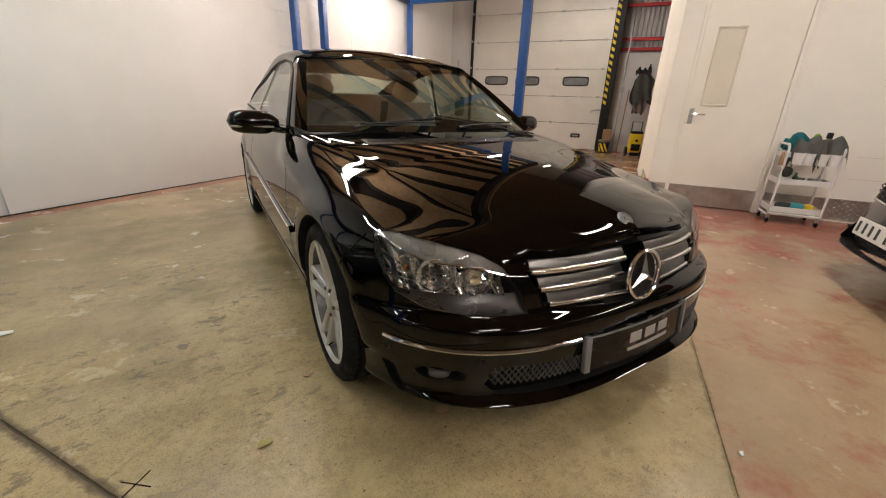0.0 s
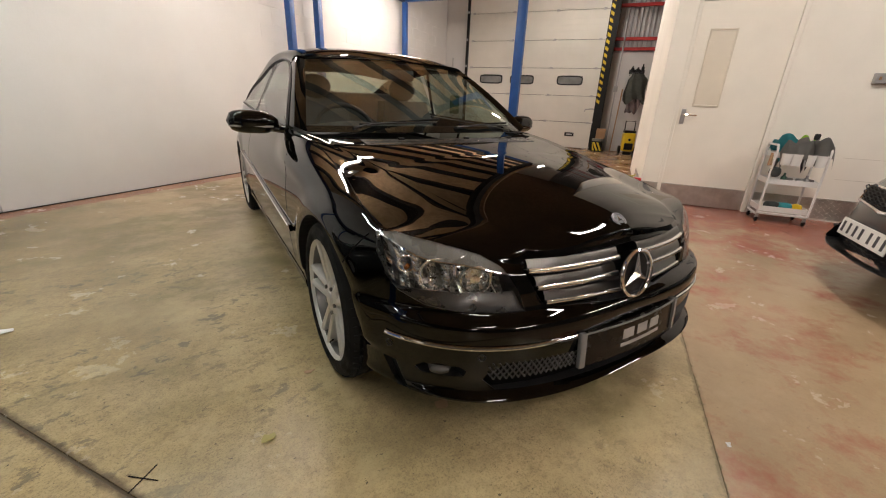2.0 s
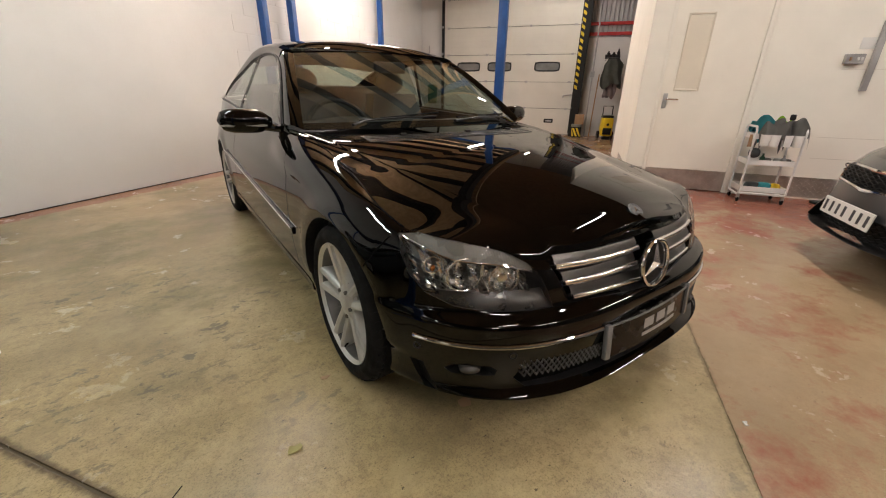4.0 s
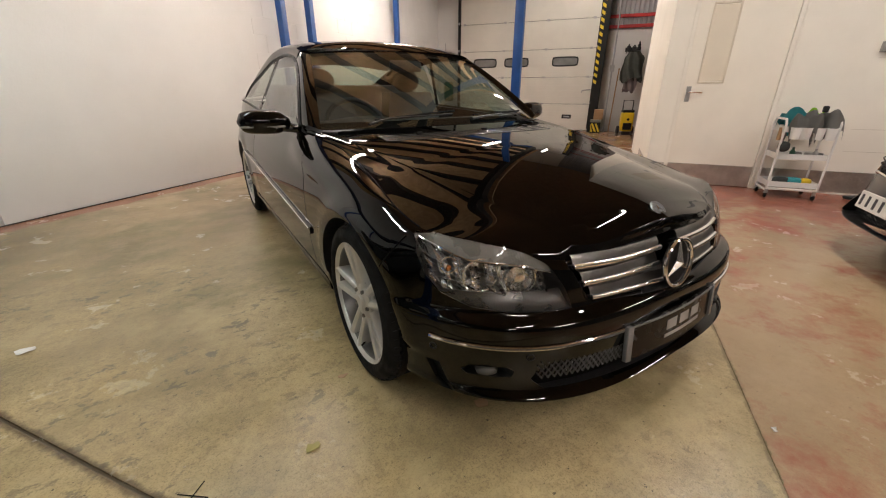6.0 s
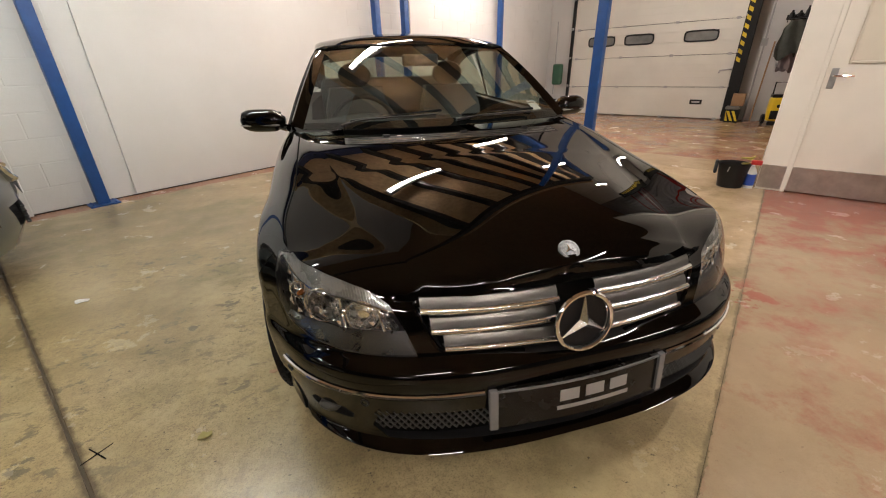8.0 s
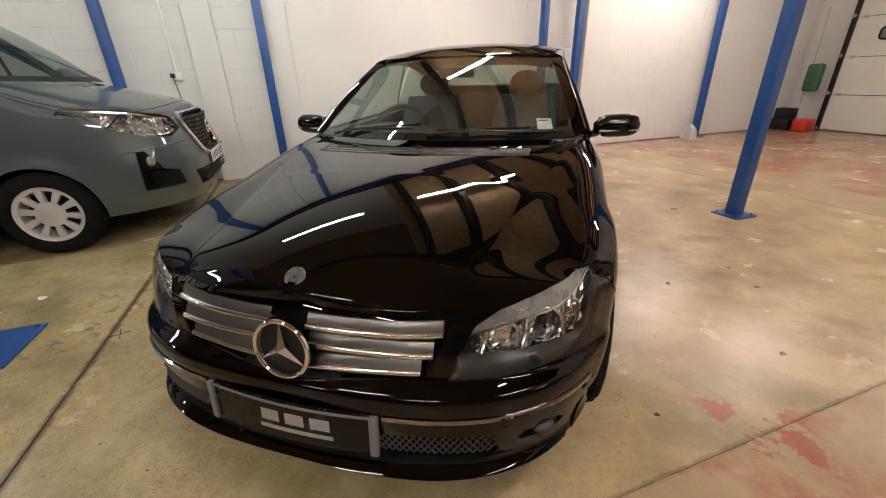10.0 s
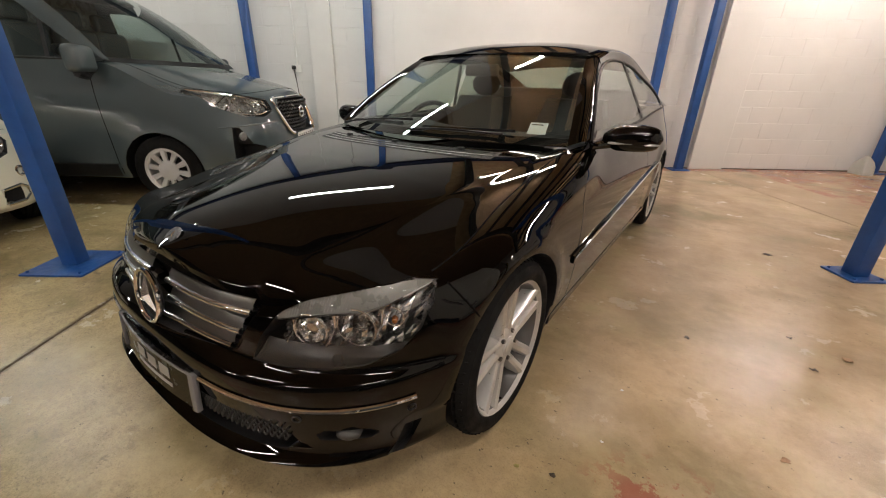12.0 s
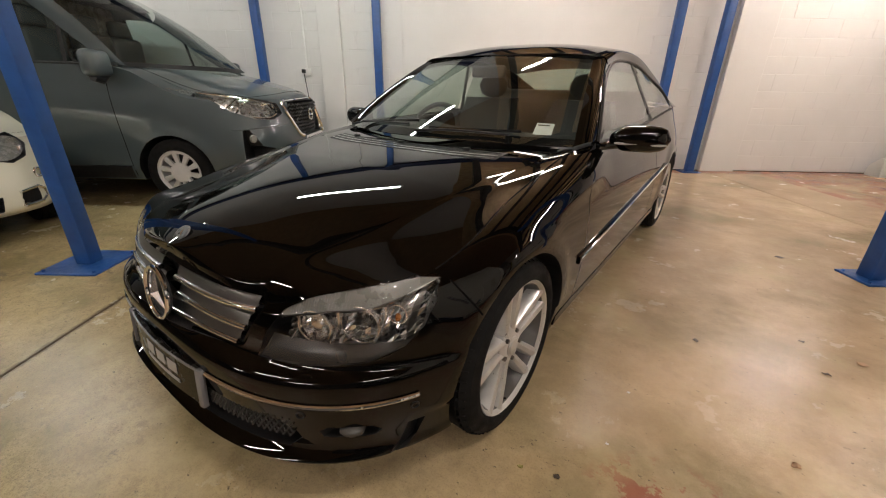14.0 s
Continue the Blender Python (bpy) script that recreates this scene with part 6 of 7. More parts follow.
        part("lamp_housing", grid([[skin.front(x * s, zm + (0.25 if not round_front else 0.12) * (x - (x0 + x1) / 2) + hh(x) * k / 3) + Vector((-0.01 * s, 0.035, 0)) for x in cols] for k in (-3, 0, 3)]), LAMPGREY, L)
        if round_front:
            part("duct_ring", tube([skin.front(x * s, z, 0.002) for x, z in duct + duct[:1]], 0.012, 6), CHROME, car)
            part("front_indicator", ring(0.03, 0.01), CHROME, car, at=Matrix.Translation(skin.front(0.66 * s, 0.475, 0.004)) @ pose(0, 0, 0, 0, 0, 40 * s))
    edge = [(x, z) for x, z in gr] + [(-x, z) for x, z in reversed(gr[1:-1])]
    part("grille_rim", tube([skin.front(x, z, 0.003) for x, z in edge + edge[:2]], 0.011, 6), CHROME, car, "chrome grille surround")
    for poly in (gr, low):
        zz = [z for _, z in poly]
        bm = bmesh.new()
        for r in range(7):
            z = min(zz) + (max(zz) - min(zz)) * (r + 0.5) / 7
            tube([(-0.40 + 0.8 * i / 24, -0.735 + 0.03 * abs(i / 12 - 1) ** 2, z + (0.006 if (i + r) % 2 else -0.006)) for i in range(25)], 0.004, 4, bm)
        part("grille_mesh", bm, BLACK, car)
    plate_bars(car, pose(0, -0.812, plate_z, -6), material=WHITEPLATE)
    part("bonnet_gap", ribbon([skin.above(0.74 * f, -0.60 + 0.40 * abs(f) ** 2.5) for f in fs], skin, 0.006, 0.001), GAP, car)
    for x, y, s in ((0.73, 0.0, 1), (-0.73, 0.0, -1), (0.73, 2.48, 1), (-0.73, 2.48, -1)):
        wheel(car, x, y, 0.31, 0.205, 0.195, 7, s, 0, 10, ALLOY, 0.0)
    return car


CREAM = Mat("cream_car_paint", (0.72, 0.70, 0.58), 0.35, 0.0, Coat_Weight=1.0, Coat_Roughness=0.02)
GREYCAR = Mat("graphite_car_paint", (0.035, 0.037, 0.04), 0.35, 0.4, Coat_Weight=1.0, Coat_Roughness=0.02)
hatch("hatchback_car", "cream compact hatchback car with chrome grille rim", CREAM, room(-3.46, 0.98, 0, 60), True)
hatch("hatchback_car", "dark graphite hatchback car with white plate", GREYCAR, room(1.32, -2.75, 0, 180), False, 0.392)



# ---------------------------------------------------------------- strip lights
def strip_light(u, w, z, length=1.5, drop=0.0, glow=None):
    e = thing("strip_light", "white ceiling batten light, switched on", "lamp", "strip lights", at=room(u, w, z))
    part("batten", box((length, 0.07, 0.05), (0, 0, 0.045), 0.006), FIXTURE, e)
    part("tube", cyl(0.024, 0.024, length - 0.04, 14, (0, 0, 0.0), (0, 90, 0)), glow or TUBE, e)
    for s in (-1, 1):
        part("end_cap", box((0.025, 0.06, 0.06), (s * (length / 2 - 0.0125), 0, 0.005), 0.006), FIXTURE, e)
        if drop:
            part("chain", cyl(0.004, 0.004, drop, 6, (s * length * 0.35, 0, 0.07 + drop / 2)), METAL, e)


for u, w in ((-8.0, 2.2), (-4.4, 2.2), (-0.78, 2.2)):
    strip_light(u, w, CEIL_Z - 0.265, glow=TUBE_COOL)
strip_light(1.65, 2.45, CEIL_Z - 0.265, glow=TUBE_OLD)
strip_light(5.6, 1.5, CEIL_Z - 0.265, glow=TUBE_OLD)
strip_light(5.4, 3.2, CEIL_Z - 0.265, glow=TUBE_OLD)
# Nearer pair follows streaks on the car; the farther three are added unseen fill.
for u, w in ((1.3, -1.8), (-2.6, -1.9), (1.3, -4.6), (-2.6, -4.6), (-7.0, -3.5)):
    strip_light(u, w, 3.3, drop=3.2)
# Added lamp, itself unseen, to brighten the gate; strength set by eye.
strip_light(8.2, 0.6, 3.6, drop=2.9, glow=TUBE_DIM)


# ---------------------------------------------------------------- wall fittings
WHITEPLASTIC = simple("white_plastic", (0.75, 0.75, 0.73), 0.35, var=0.04)
GREYSTEEL = simple("grey_conduit", (0.4, 0.4, 0.4), 0.45, 0.4)
CARD = simple("brown_cardboard", (0.36, 0.22, 0.12), 0.8, var=0.1)
YELLOW = simple("yellow_plastic", (0.75, 0.52, 0.02), 0.35, var=0.06)
NAVY = simple("dark_cloth", (0.03, 0.035, 0.035), 0.9, bump=0.3, bscale=80)
REDPL = simple("red_plastic", (0.55, 0.03, 0.03), 0.35)
BLUEPL = simple("blue_label", (0.03, 0.08, 0.40), 0.4)
GREENPL = simple("green_metal", (0.03, 0.10, 0.06), 0.45)


def cloth(name, label, color, at, size, seed, droop=0.12):
    """A crumpled cloth thrown over an edge."""
    bm = bmesh.new()
    r = random.Random(seed)
    ph = [r.uniform(0, 6) for _ in range(6)]
    n = 18
    rows = []
    for i in range(n):
        row = []
        for k in range(n):
            a_, b_ = i / (n - 1) * 2 - 1, k / (n - 1) * 2 - 1
            z = 0.025 * math.sin(3.1 * a_ + ph[0] + 1.5 * b_) + 0.02 * math.sin(5.3 * b_ + ph[1]) + 0.015 * math.sin(7 * a_ * b_ + ph[2]) + 0.05 * (1 - a_ * a_) * (1 - b_ * b_)
            edge = max(0.0, abs(a_) - 0.62) + max(0.0, abs(b_) - 0.62)
            z -= droop * edge * 2.6
            k_ = 1 - 0.35 * edge
            row.append((a_ * size[0] / 2 * k_ * (1 + 0.1 * math.sin(4 * b_ + ph[3])), b_ * size[1] / 2 * k_ * (1 + 0.12 * math.sin(5 * a_ + ph[4])), z))
        rows.append(row)
    grid(rows, bm)
    bmesh.ops.solidify(bm, geom=bm.faces[:], thickness=0.006)
    return tagged(part(name, bm, color, at=at), label, "cloth", "cleaning cloths")


TEAL = simple("teal_microfibre", (0.03, 0.24, 0.28), 0.95, bump=0.4, bscale=250)
GREYCLOTH = simple("grey_microfibre", (0.20, 0.20, 0.19), 0.95, bump=0.4, bscale=250)
LIME = simple("lime_microfibre", (0.28, 0.55, 0.04), 0.95, bump=0.4, bscale=250)


def trolley(u, w):
    t = thing("utility_trolley", "white three-tier metal utility trolley loaded with cleaning gear", "trolley", at=room(u, w, 0, 90))
    L, D = 0.42, 0.30
    for s in (-1, 1):
        x = s * L / 2
        pts = [(x, -D / 2, 0.10), (x, -D / 2, 0.74), (x, -D / 2 + 0.03, 0.78), (x, D / 2 - 0.03, 0.78), (x, D / 2, 0.74), (x, D / 2, 0.10), (x, D / 2 - 0.02, 0.08), (x, -D / 2 + 0.02, 0.08), (x, -D / 2, 0.10)]
        part("frame_tube", tube(pts, 0.011, 8), WHITEPLASTIC, t)
    for y in (-D / 2, D / 2):
        part("cross_bar", tube([(-L / 2, y, 0.10), (L / 2, y, 0.10)], 0.011, 8), WHITEPLASTIC, t)
    for z in (0.12, 0.40, 0.66):
        bm = box((L, D - 0.02, 0.004), (0, 0, z), 0.001, 1)
        for s in (-1, 1):
            box((L, 0.004, 0.052), (0, s * (D / 2 - 0.012), z + 0.026), 0.0015, 1, bm=bm)
            box((0.004, D - 0.02, 0.052), (s * (L / 2 - 0.004), 0, z + 0.026), 0.0015, 1, bm=bm)
        part("tray", bm, WHITEPLASTIC, t, smooth=False)
    for sx in (-1, 1):
        for sy in (-1, 1):
            c = part("castor", cyl(0.026, 0.026, 0.02, 16, (sx * (L / 2 - 0.01), sy * (D / 2 - 0.015), 0.027), (0, 90, 0), bevel=0.003), RUBBER, t)
            part("castor_fork", box((0.03, 0.022, 0.05), (sx * (L / 2 - 0.01), sy * (D / 2 - 0.015), 0.065), 0.004, 1), METAL, c)
    return t


def pot(name, label, at, r, h, material, category="cup"):
    bm = revolve([(0.0, 0.002), (r * 0.82, 0.0), (r, h), (r * 0.95, h), (r * 0.78, 0.006), (0.0, 0.006)], 24, axis="z")
    return tagged(part(name, bm, material, at=at), label, category)


TU, TW = 3.32, -2.17
trolley(TU, TW)
troom = lambda a_, b_, z, turn=0.0: room(TU, TW, 0, 90) @ pose(a_, b_, z, 0, 0, turn)
# local x runs along the wall (+x is towards the gate), local y away from it
cloth("microfibre_cloth", "teal microfibre cloth draped over trolley", TEAL, troom(0.09, -0.02, 0.80, 10), (0.27, 0.32), 2, 0.08)
cloth("microfibre_cloth", "grey microfibre cloth hanging over trolley side", GREYCLOTH, troom(0.05, 0.10, 0.79, -8), (0.27, 0.25), 5, 0.12)
cloth("microfibre_cloth", "grey microfibre cloth in a heap on trolley", GREYCLOTH, troom(-0.14, 0.09, 0.78, 20), (0.21, 0.22), 8, 0.09)
cloth("microfibre_cloth", "lime green microfibre cloth on trolley top", LIME, troom(-0.04, -0.03, 0.80, 35), (0.18, 0.16), 11, 0.06)
for k, x in enumerate((0.13, 0.05, -0.05, -0.14)):
    pot("storage_cup", "white plastic cup hung on trolley rim", troom(x, 0.19, 0.60), 0.045, 0.11, WHITEPLASTIC)
tagged(part("spray_bottle", box((0.05, 0.03, 0.06), (0, 0, 0.03), 0.012, 2), BLACK, at=troom(-0.12, -0.02, 0.84)), "black spray bottle head", "bottle")
tagged(part("wash_mitt", box((0.10, 0.09, 0.10), (0, 0, 0.05), 0.04, 3), NAVY, at=troom(0.17, 0.13, 0.47)), "black wash mitt hung on middle tray", "mitt")
for k, (x, c) in enumerate(((0.02, GREYCLOTH), (-0.08, METAL), (-0.15, GREYCLOTH))):
    tagged(part("polish_tin", cyl(0.04, 0.04, 0.06, 18, (0, 0, 0.03), bevel=0.004), c, at=troom(x, 0.06, 0.404)), "small tin in middle tray", "tin")
for x, c, h in ((0.07, GREENPL, 0.11), (-0.115, GREYSTEEL, 0.10)):
    tagged(part("squat_bottle", revolve([(0, 0), (0.022, 0.0), (0.024, 0.01), (0.024, h * 0.6), (0.010, h * 0.8), (0.010, h), (0, h)], 18, axis="z"), c, at=troom(x, 0.09, 0.404)), "squat plastic bottle standing in middle tray", "bottle")
for x, c, l in ((0.08, NAVY, "dark"), (-0.02, TEAL, "teal"), (-0.13, YELLOW, "yellow")):
    tagged(part("sponge", box((0.13 if c is not YELLOW else 0.07, 0.10, 0.085), (0, 0, 0.0425), 0.03, 3), c, at=troom(x, 0.06, 0.124, 12)), l + " sponge lying in bottom tray", "sponge")
tagged(part("brush", tube([(0, 0, 0), (0.0, 0.02, -0.12)], [0.012, 0.02], 10), CARD, at=troom(0.235, 0.12, 0.70)), "wooden detailing brush hanging from trolley", "brush")

# switched socket and cable trunking on the partition
sw = thing("fused_switch", "metal clad switch box on wall", "switch", at=room(W2, -2.71, 1.42))
part("back_box", box((0.05, 0.15, 0.09), (-0.025, 0, 0), 0.004), GREYSTEEL, sw)
part("front_plate", box((0.004, 0.146, 0.086), (-0.052, 0, 0), 0.001, 1), METAL, sw)
for y in (0.04, -0.02, -0.05):
    part("rocker", box((0.008, 0.018, 0.03), (-0.057, y, 0), 0.002, 1), CARD if y > 0.03 else WHITEPLASTIC, sw)
tagged(part("cable_trunking", box((0.04, 0.05, 0.62), bevel=0.004), GREYSTEEL, at=room(W2 - 0.02, -2.87, 1.44)), "grey steel cable trunking on wall", "trunking")
tagged(part("paper_note", box((0.002, 0.12, 0.10), bevel=0.0005), PAPER, at=room(W2 - 0.003, -2.79, 1.56)), "white paper note fixed to wall", "note")
SCORE = simple("shaded_paint_joint", (0.66, 0.62, 0.55), 0.6)
for z, l in ((0.67, 0.9), (0.45, 0.9), (1.33, 0.9)):
    slab("wall_score", (0.002, l, 0.004), (W2 - 0.0005, -3.1, z), SCORE, "faint block joint in painted wall")

# floor clutter at the foot of the partition
tagged(part("floor_mat", box((0.28, 0.22, 0.03), bevel=0.008), NAVY, at=room(3.33, -2.86, 0.015, 20)), "dark rubber mat folded on floor", "mat")
tagged(part("cardboard_piece", box((0.22, 0.16, 0.01), bevel=0.002), CARD, at=room(3.2, -2.98, 0.005, 30)), "flat piece of brown cardboard", "cardboard")
tagged(part("storage_bin", box((0.28, 0.22, 0.26), (0, 0, 0.13), 0.02), simple("blue_grey_plastic", (0.06, 0.08, 0.12), 0.4), at=room(3.38, -3.2, 0, 8)), "dark blue plastic bin against wall", "bin")

# bucket, bottle and hose at the corner
bk = thing("bucket", "black plastic wash bucket with rag over rim", "bucket", at=room(3.56, -0.63) @ Matrix.Scale(0.86, 4))
part("pail", revolve([(0.0, 0.004), (0.125, 0.0), (0.155, 0.27), (0.162, 0.275), (0.162, 0.262), (0.15, 0.26), (0.12, 0.012), (0.0, 0.012)], 36, axis="z"), BLACK, bk)
part("handle", tube([(0.16 * math.cos(a_), 0.03 + 0.02 * math.sin(a_), 0.25 - 0.11 * math.sin(a_)) for a_ in [math.pi * k / 12 for k in range(13)]], 0.005, 6), METAL, bk)
tagged(part("rag", box((0.09, 0.03, 0.13), (0, 0, 0), 0.014, 3), NAVY, at=room(3.55, -0.482, 0.185, 6)), "dark rag hanging over bucket rim", "cloth")
bt = thing("spray_bottle", "white and blue spray bottle with red trigger", "bottle", at=room(3.585, -0.80 + 0.02))
part("flask", revolve([(0, 0), (0.042, 0.0), (0.045, 0.02), (0.045, 0.15), (0.03, 0.19), (0.016, 0.21), (0.016, 0.225), (0, 0.225)], 24, axis="z"), WHITEPLASTIC, bt)
part("sleeve", revolve([(0.0462, 0.03), (0.0462, 0.14)], 24, axis="z"), BLUEPL, bt)
part("trigger", box((0.03, 0.09, 0.045), (0, -0.02, 0.25), 0.01, 2), REDPL, bt)
hose = [(0.06 * math.cos(0.9 * k) * (1 + 0.15 * math.sin(k)), 0.05 * math.sin(0.9 * k) + 0.01 * math.cos(2.3 * k), 0.03 + 0.008 * k) for k in range(34)]
tagged(part("hose_coil", tube(spline(hose, 120), 0.009, 8), simple("yellow_hose", (0.42, 0.36, 0.06), 0.5), at=room(3.68, -0.73)), "coiled yellow hose against wall corner", "hose")

# pressure washer and jackets near the gate
pw = thing("pressure_washer", "yellow and black pressure washer on wheels", "pressure washer", at=room(9.1, -0.80, 0, 10))
part("housing", box((0.26, 0.28, 0.44), (0, 0, 0.30), 0.05, 3), YELLOW, pw)
part("front_panel", box((0.03, 0.20, 0.16), (-0.125, 0, 0.20), 0.012, 2), BLACK, pw)
part("dial", cyl(0.03, 0.03, 0.03, 18, (-0.14, 0, 0.36), (0, 90, 0)), BLACK, pw)
part("top_cap", box((0.24, 0.26, 0.06), (0.01, 0, 0.54), 0.02, 2), BLACK, pw)
part("handle", tube([(0.06, -0.11, 0.55), (0.08, -0.11, 0.78), (0.08, 0.11, 0.78), (0.06, 0.11, 0.55)], 0.014, 8), BLACK, pw)
for s in (-1, 1):
    part("wheel", cyl(0.10, 0.10, 0.05, 24, (0.06, s * 0.165, 0.10), (90, 0, 0), bevel=0.01), BLACK, pw)
part("foot", box((0.08, 0.2, 0.08), (-0.08, 0, 0.04), 0.02, 2), BLACK, pw)


def coat(at, seed, material, size=(0.36, 0.62)):
    r = random.Random(seed)
    rows = []
    for i in range(14):
        q = i / 13
        wd = size[0] / 2 * (0.55 + 0.45 * smooth(0, 0.25, q) + 0.06 * math.sin(5 * q + seed))
        rows.append([(0.07 * math.sin(a_) * (0.6 + 0.5 * q) + 0.028 * math.sin(6 * a_ + 4 * q + seed) * (0.4 + q), wd * math.cos(a_) + 0.015 * math.sin(7 * q + seed), -size[1] * q * (1 + 0.10 * math.sin(2 * a_ + seed) + 0.05 * math.sin(5 * a_))) for a_ in [2 * math.pi * k / 44 for k in range(44)]])
    bm = grid(rows, close=True)
    bmesh.ops.holes_fill(bm, edges=bm.edges, sides=40)
    return part("jacket", bm, material, at=at)


tagged(coat(room(9.28, -0.74, 1.84), 3, simple("olive_coat", (0.05, 0.054, 0.046), 0.9, bump=0.3), (0.46, 0.60)), "dark olive work jacket hanging on wall", "jacket")
tagged(coat(room(9.36, -0.74, 1.45), 6, simple("grey_coat", (0.22, 0.18, 0.18), 0.9, bump=0.3), (0.30, 0.45)), "grey work jacket hanging under another", "jacket")
sh = thing("wall_shelf", "black wall rack with bottles and gloves above jackets", "shelf", at=room(9.40, -0.70, 1.88))
part("shelf_board", box((0.16, 0.34, 0.02), (0, 0, 0), 0.003, 1), BLACK, sh)
part("back_rail", box((0.02, 0.34, 0.09), (0.075, 0, 0.02), 0.004, 1), BLACK, sh)
for y in (-0.14, 0.14):
    part("bracket", box((0.14, 0.012, 0.06), (0.01, y, -0.04), 0.003, 1), BLACK, sh)
for y, r, h in ((-0.12, 0.035, 0.17), (-0.02, 0.045, 0.10), (0.10, 0.04, 0.12)):
    tagged(part("bottle", revolve([(0, 0), (r, 0.0), (r, h * 0.55), (r * 0.45, h * 0.75), (r * 0.4, h), (0, h)], 16, axis="z"), BLACK, at=room(9.38, -0.70 + y, 1.892)), "dark bottle on wall rack", "bottle")
tagged(part("conduit", tube([(0, 0, 0.0), (0, 0, 2.6), (0.0, 0.02, 3.0)], 0.018, 8), GREYSTEEL, at=room(9.42, -0.30)), "grey electrical conduit running up wall", "conduit")
tagged(part("junction_box", box((0.07, 0.10, 0.14), bevel=0.01), GREYSTEEL, at=room(9.40, -0.30, 1.5)), "grey junction box on conduit", "junction box")
tagged(part("broom_handle", tube([(0, 0, 0.02), (0.06, -0.04, 1.5)], 0.014, 8), CARD, at=room(9.36, -0.42)), "wooden pole leaning against wall", "pole")
cb = thing("hazard_box", "black and yellow striped box with cardboard on top", "box", at=room(9.28, -0.10))
part("carton", box((0.2, 0.24, 0.26), (0, 0, 0.13), 0.008), BLACK, cb)
for k in range(3):
    bm = bmesh.new()
    y = -0.13 + 0.09 * k
    bm.faces.new([bm.verts.new((-0.102, max(-0.12, min(0.12, y + q)), z)) for q, z in ((0, 0.03), (0.05, 0.03), (0.15, 0.23), (0.10, 0.23))])
    part("yellow_stripe", bm, HAZ_Y, cb, smooth=False)
tagged(part("carton", box((0.2, 0.22, 0.24), bevel=0.006), CARD, at=room(9.36, -0.14, 0.44)), "open brown cardboard box on striped box", "box")
tagged(part("rag", box((0.22, 0.24, 0.06), bevel=0.02), GREYCLOTH, at=room(9.26, -0.08, 0.29)), "pale rag on top of box", "cloth")

# far corner tools
tagged(part("shovel", tube([(0, 0, 0.5), (0, 0, 1.6), (0.02, 0.02, 2.2)], 0.016, 8), GREYSTEEL, at=room(9.38, 4.02)), "grey pole leaning in corner", "pole")
tagged(part("hand_dryer_bag", box((0.14, 0.26, 0.5), (0, 0, 0), 0.05, 3), GREENPL, at=room(9.35, 3.92, 0.98)), "dark green bag hanging in corner", "bag")
tagged(part("tool_case", box((0.3, 0.36, 0.22), (0, 0, 0.11), 0.02), BLACK, at=room(9.2, 4.12, 0)), "black plastic tool case on floor", "case")
tagged(part("tool_case", box((0.24, 0.3, 0.2), (0, 0, 0.1), 0.02), BLACK, at=room(9.2, 4.12, 0.22)), "black plastic tool case on another", "case")
tagged(part("fuel_can", box((0.3, 0.26, 0.24), (0, 0, 0.12), 0.04, 3), REDPL, at=room(9.15, 3.72, 0)), "red plastic can beside tool cases", "can")

# socket, plug and cable on the long wall
so = thing("wall_socket", "white wall socket with black plug and cable", "socket", at=room(-1.60, 4.325, 1.27))
part("socket_plate", box((0.09, 0.03, 0.09), (0.05, -0.015, -0.01), 0.006), WHITEPLASTIC, so)
part("plug", box((0.05, 0.05, 0.05), (0, -0.045, 0), 0.01, 2), BLACK, so)
part("lead", tube(spline([(0, -0.05, -0.02), (0.02, -0.05, -0.2), (0.05, -0.03, -0.7), (0.04, -0.03, -1.2)], 20), 0.005, 6), BLACK, so)
tagged(part("wall_conduit", tube([(0, 0, 1.3), (0, 0, 2.6)], 0.012, 8), WHITEPLASTIC, at=room(-1.56, 4.31)), "white conduit running up to ceiling", "conduit")
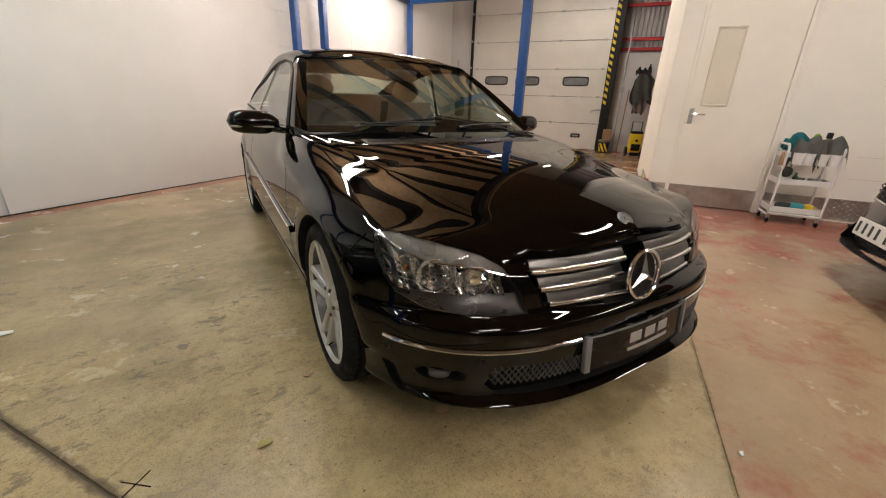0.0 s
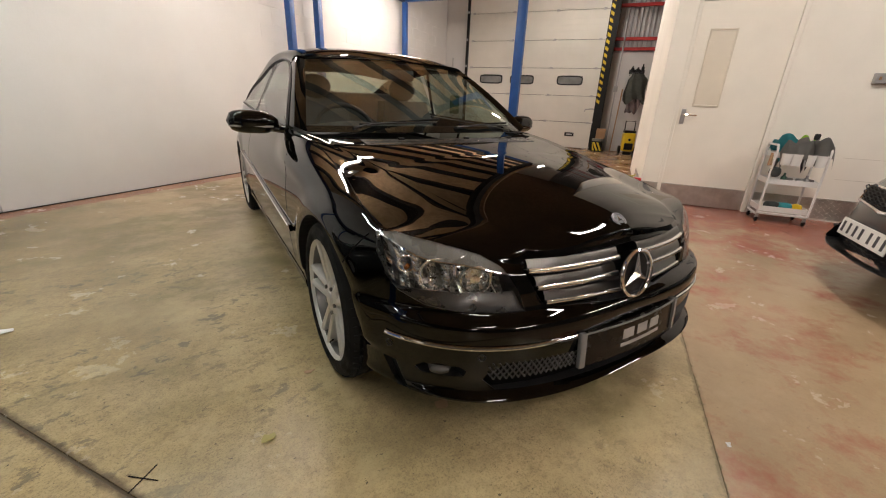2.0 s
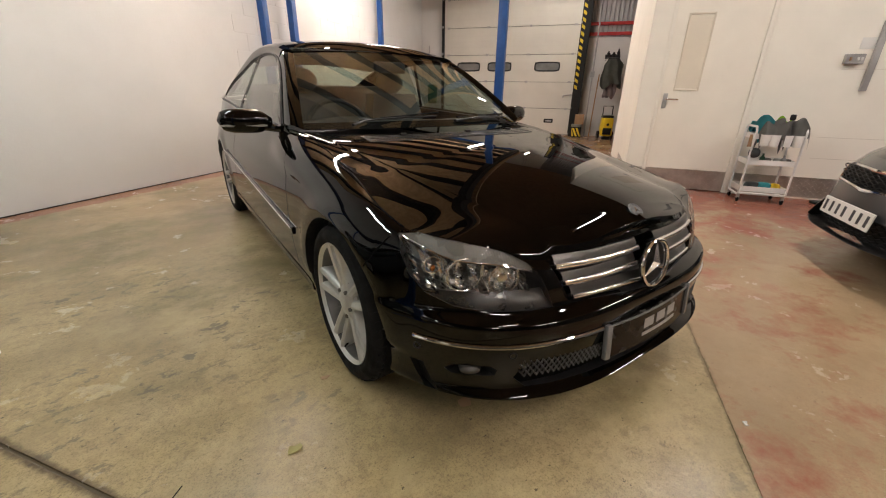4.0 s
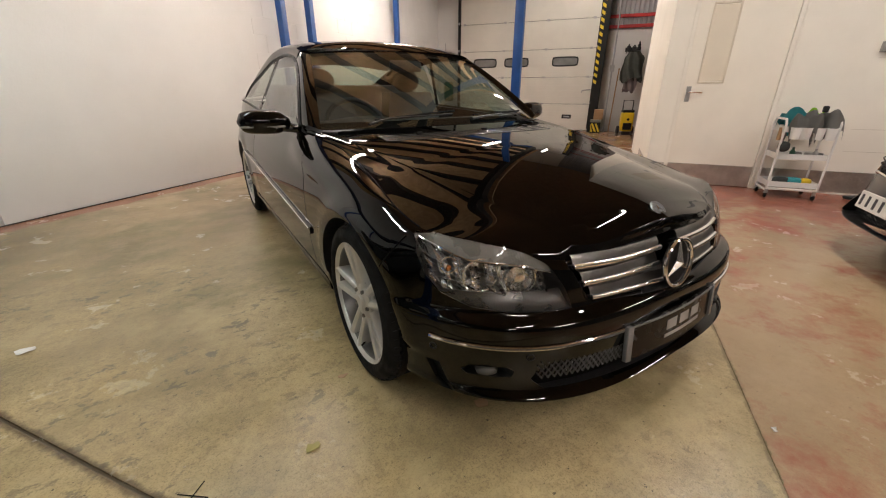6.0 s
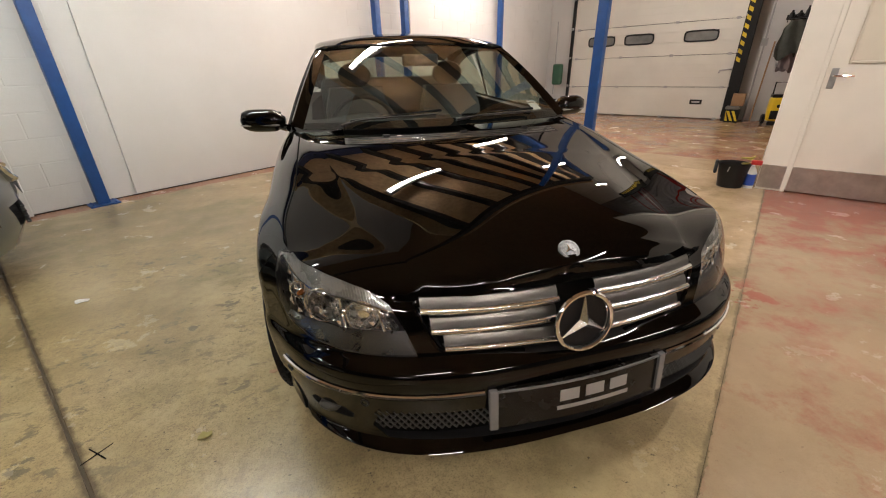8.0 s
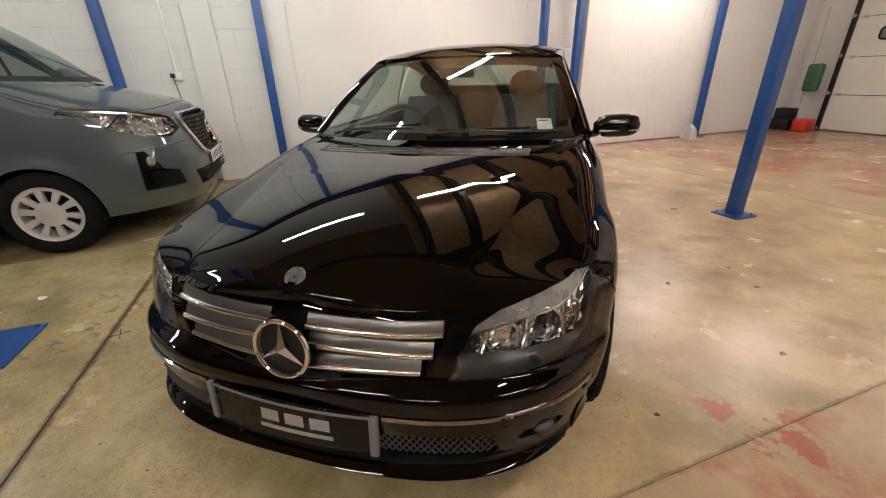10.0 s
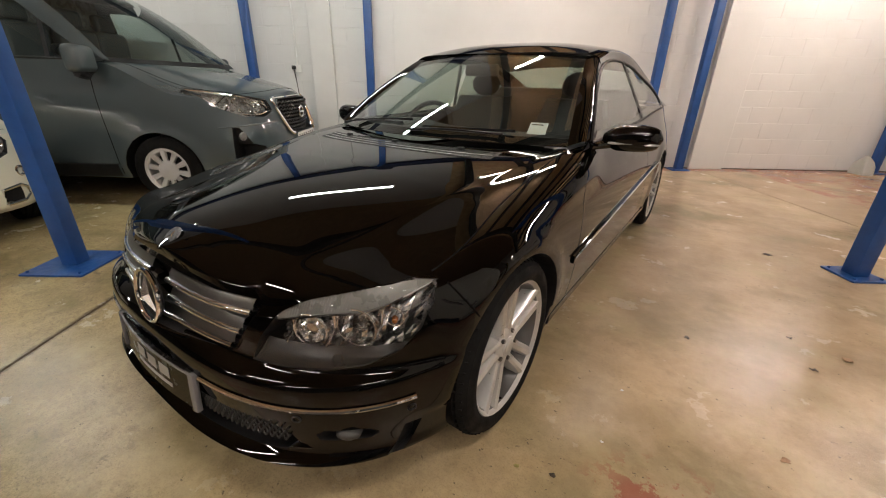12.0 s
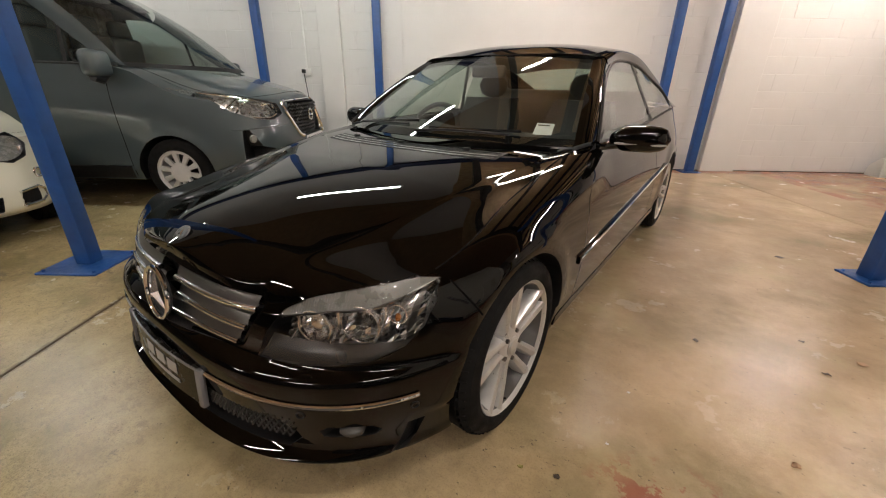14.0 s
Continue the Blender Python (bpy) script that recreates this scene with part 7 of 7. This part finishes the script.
cloth("dust_sheet", "crumpled white sheet bundled at post foot", PAPER, room(6.62, 4.12, 0.16), (0.25, 0.3), 9, 0.3)

# litter on the floor
BARKY = simple("dark_bark", (0.06, 0.045, 0.03), 0.8)
LEAF = simple("dry_leaf", (0.30, 0.26, 0.08), 0.8)
for x, y, s, m, l in ((-1.125, -0.276, 0.026, LEAF, "dry yellow leaf"), (-2.054, 0.921, 0.04, PAPER, "white scrap of paper"), (-0.55, -0.42, 0.035, CARD, "torn brown paper scrap"), (-0.93, 0.0, 0.02, CARD, "small chip"), (-2.3, -0.1, 0.03, PAPER, "white scrap of paper"), (1.336, 0.966, 0.014, BARKY, "dark twig"), (1.75, 1.277, 0.012, BARKY, "small dark crumb"), (1.819, 1.039, 0.016, BARKY, "dark twig"), (1.955, 1.222, 0.022, CARD, "brown leaf scrap"), (1.678, 0.383, 0.016, CARD, "brown leaf scrap"), (1.075, -0.129, 0.012, BARKY, "dark twig"), (0.967, -0.162, 0.01, LEAF, "small dry leaf curl"), (1.709, 2.525, 0.03, BARKY, "dark twig"), (1.164, 0.396, 0.006, PAPER, "small white crumb"), (1.165, 0.094, 0.006, PAPER, "small white crumb"), (0.2, -1.05, 0.012, PAPER, "small white crumb")):
    r = random.Random(int(x * 100))
    n = 9
    pts = [(s * (0.6 + 0.6 * r.random()) * math.cos(2 * math.pi * k / n), s * (0.4 + 0.5 * r.random()) * math.sin(2 * math.pi * k / n), 0.002 + 0.008 * r.random()) for k in range(n)]
    bm = bmesh.new()
    bm.faces.new([bm.verts.new(p) for p in pts])
    bmesh.ops.triangulate(bm, faces=bm.faces)
    bmesh.ops.solidify(bm, geom=bm.faces[:], thickness=0.002)
    tagged(part("floor_scrap", bm, m, at=pose(x, y, 0.002)), l + " lying on floor", "litter", "floor litter")
for turn in (28, 122):
    k = part("chalk_stroke", box((0.095, 0.0036, 0.0015), bevel=0.0004), GAP, at=pose(-1.459, -0.248, 0.0012 + 0.0006 * (turn > 90), 0, 0, turn + 20))
    tagged(k, "black marker stroke of floor cross", "floor mark")
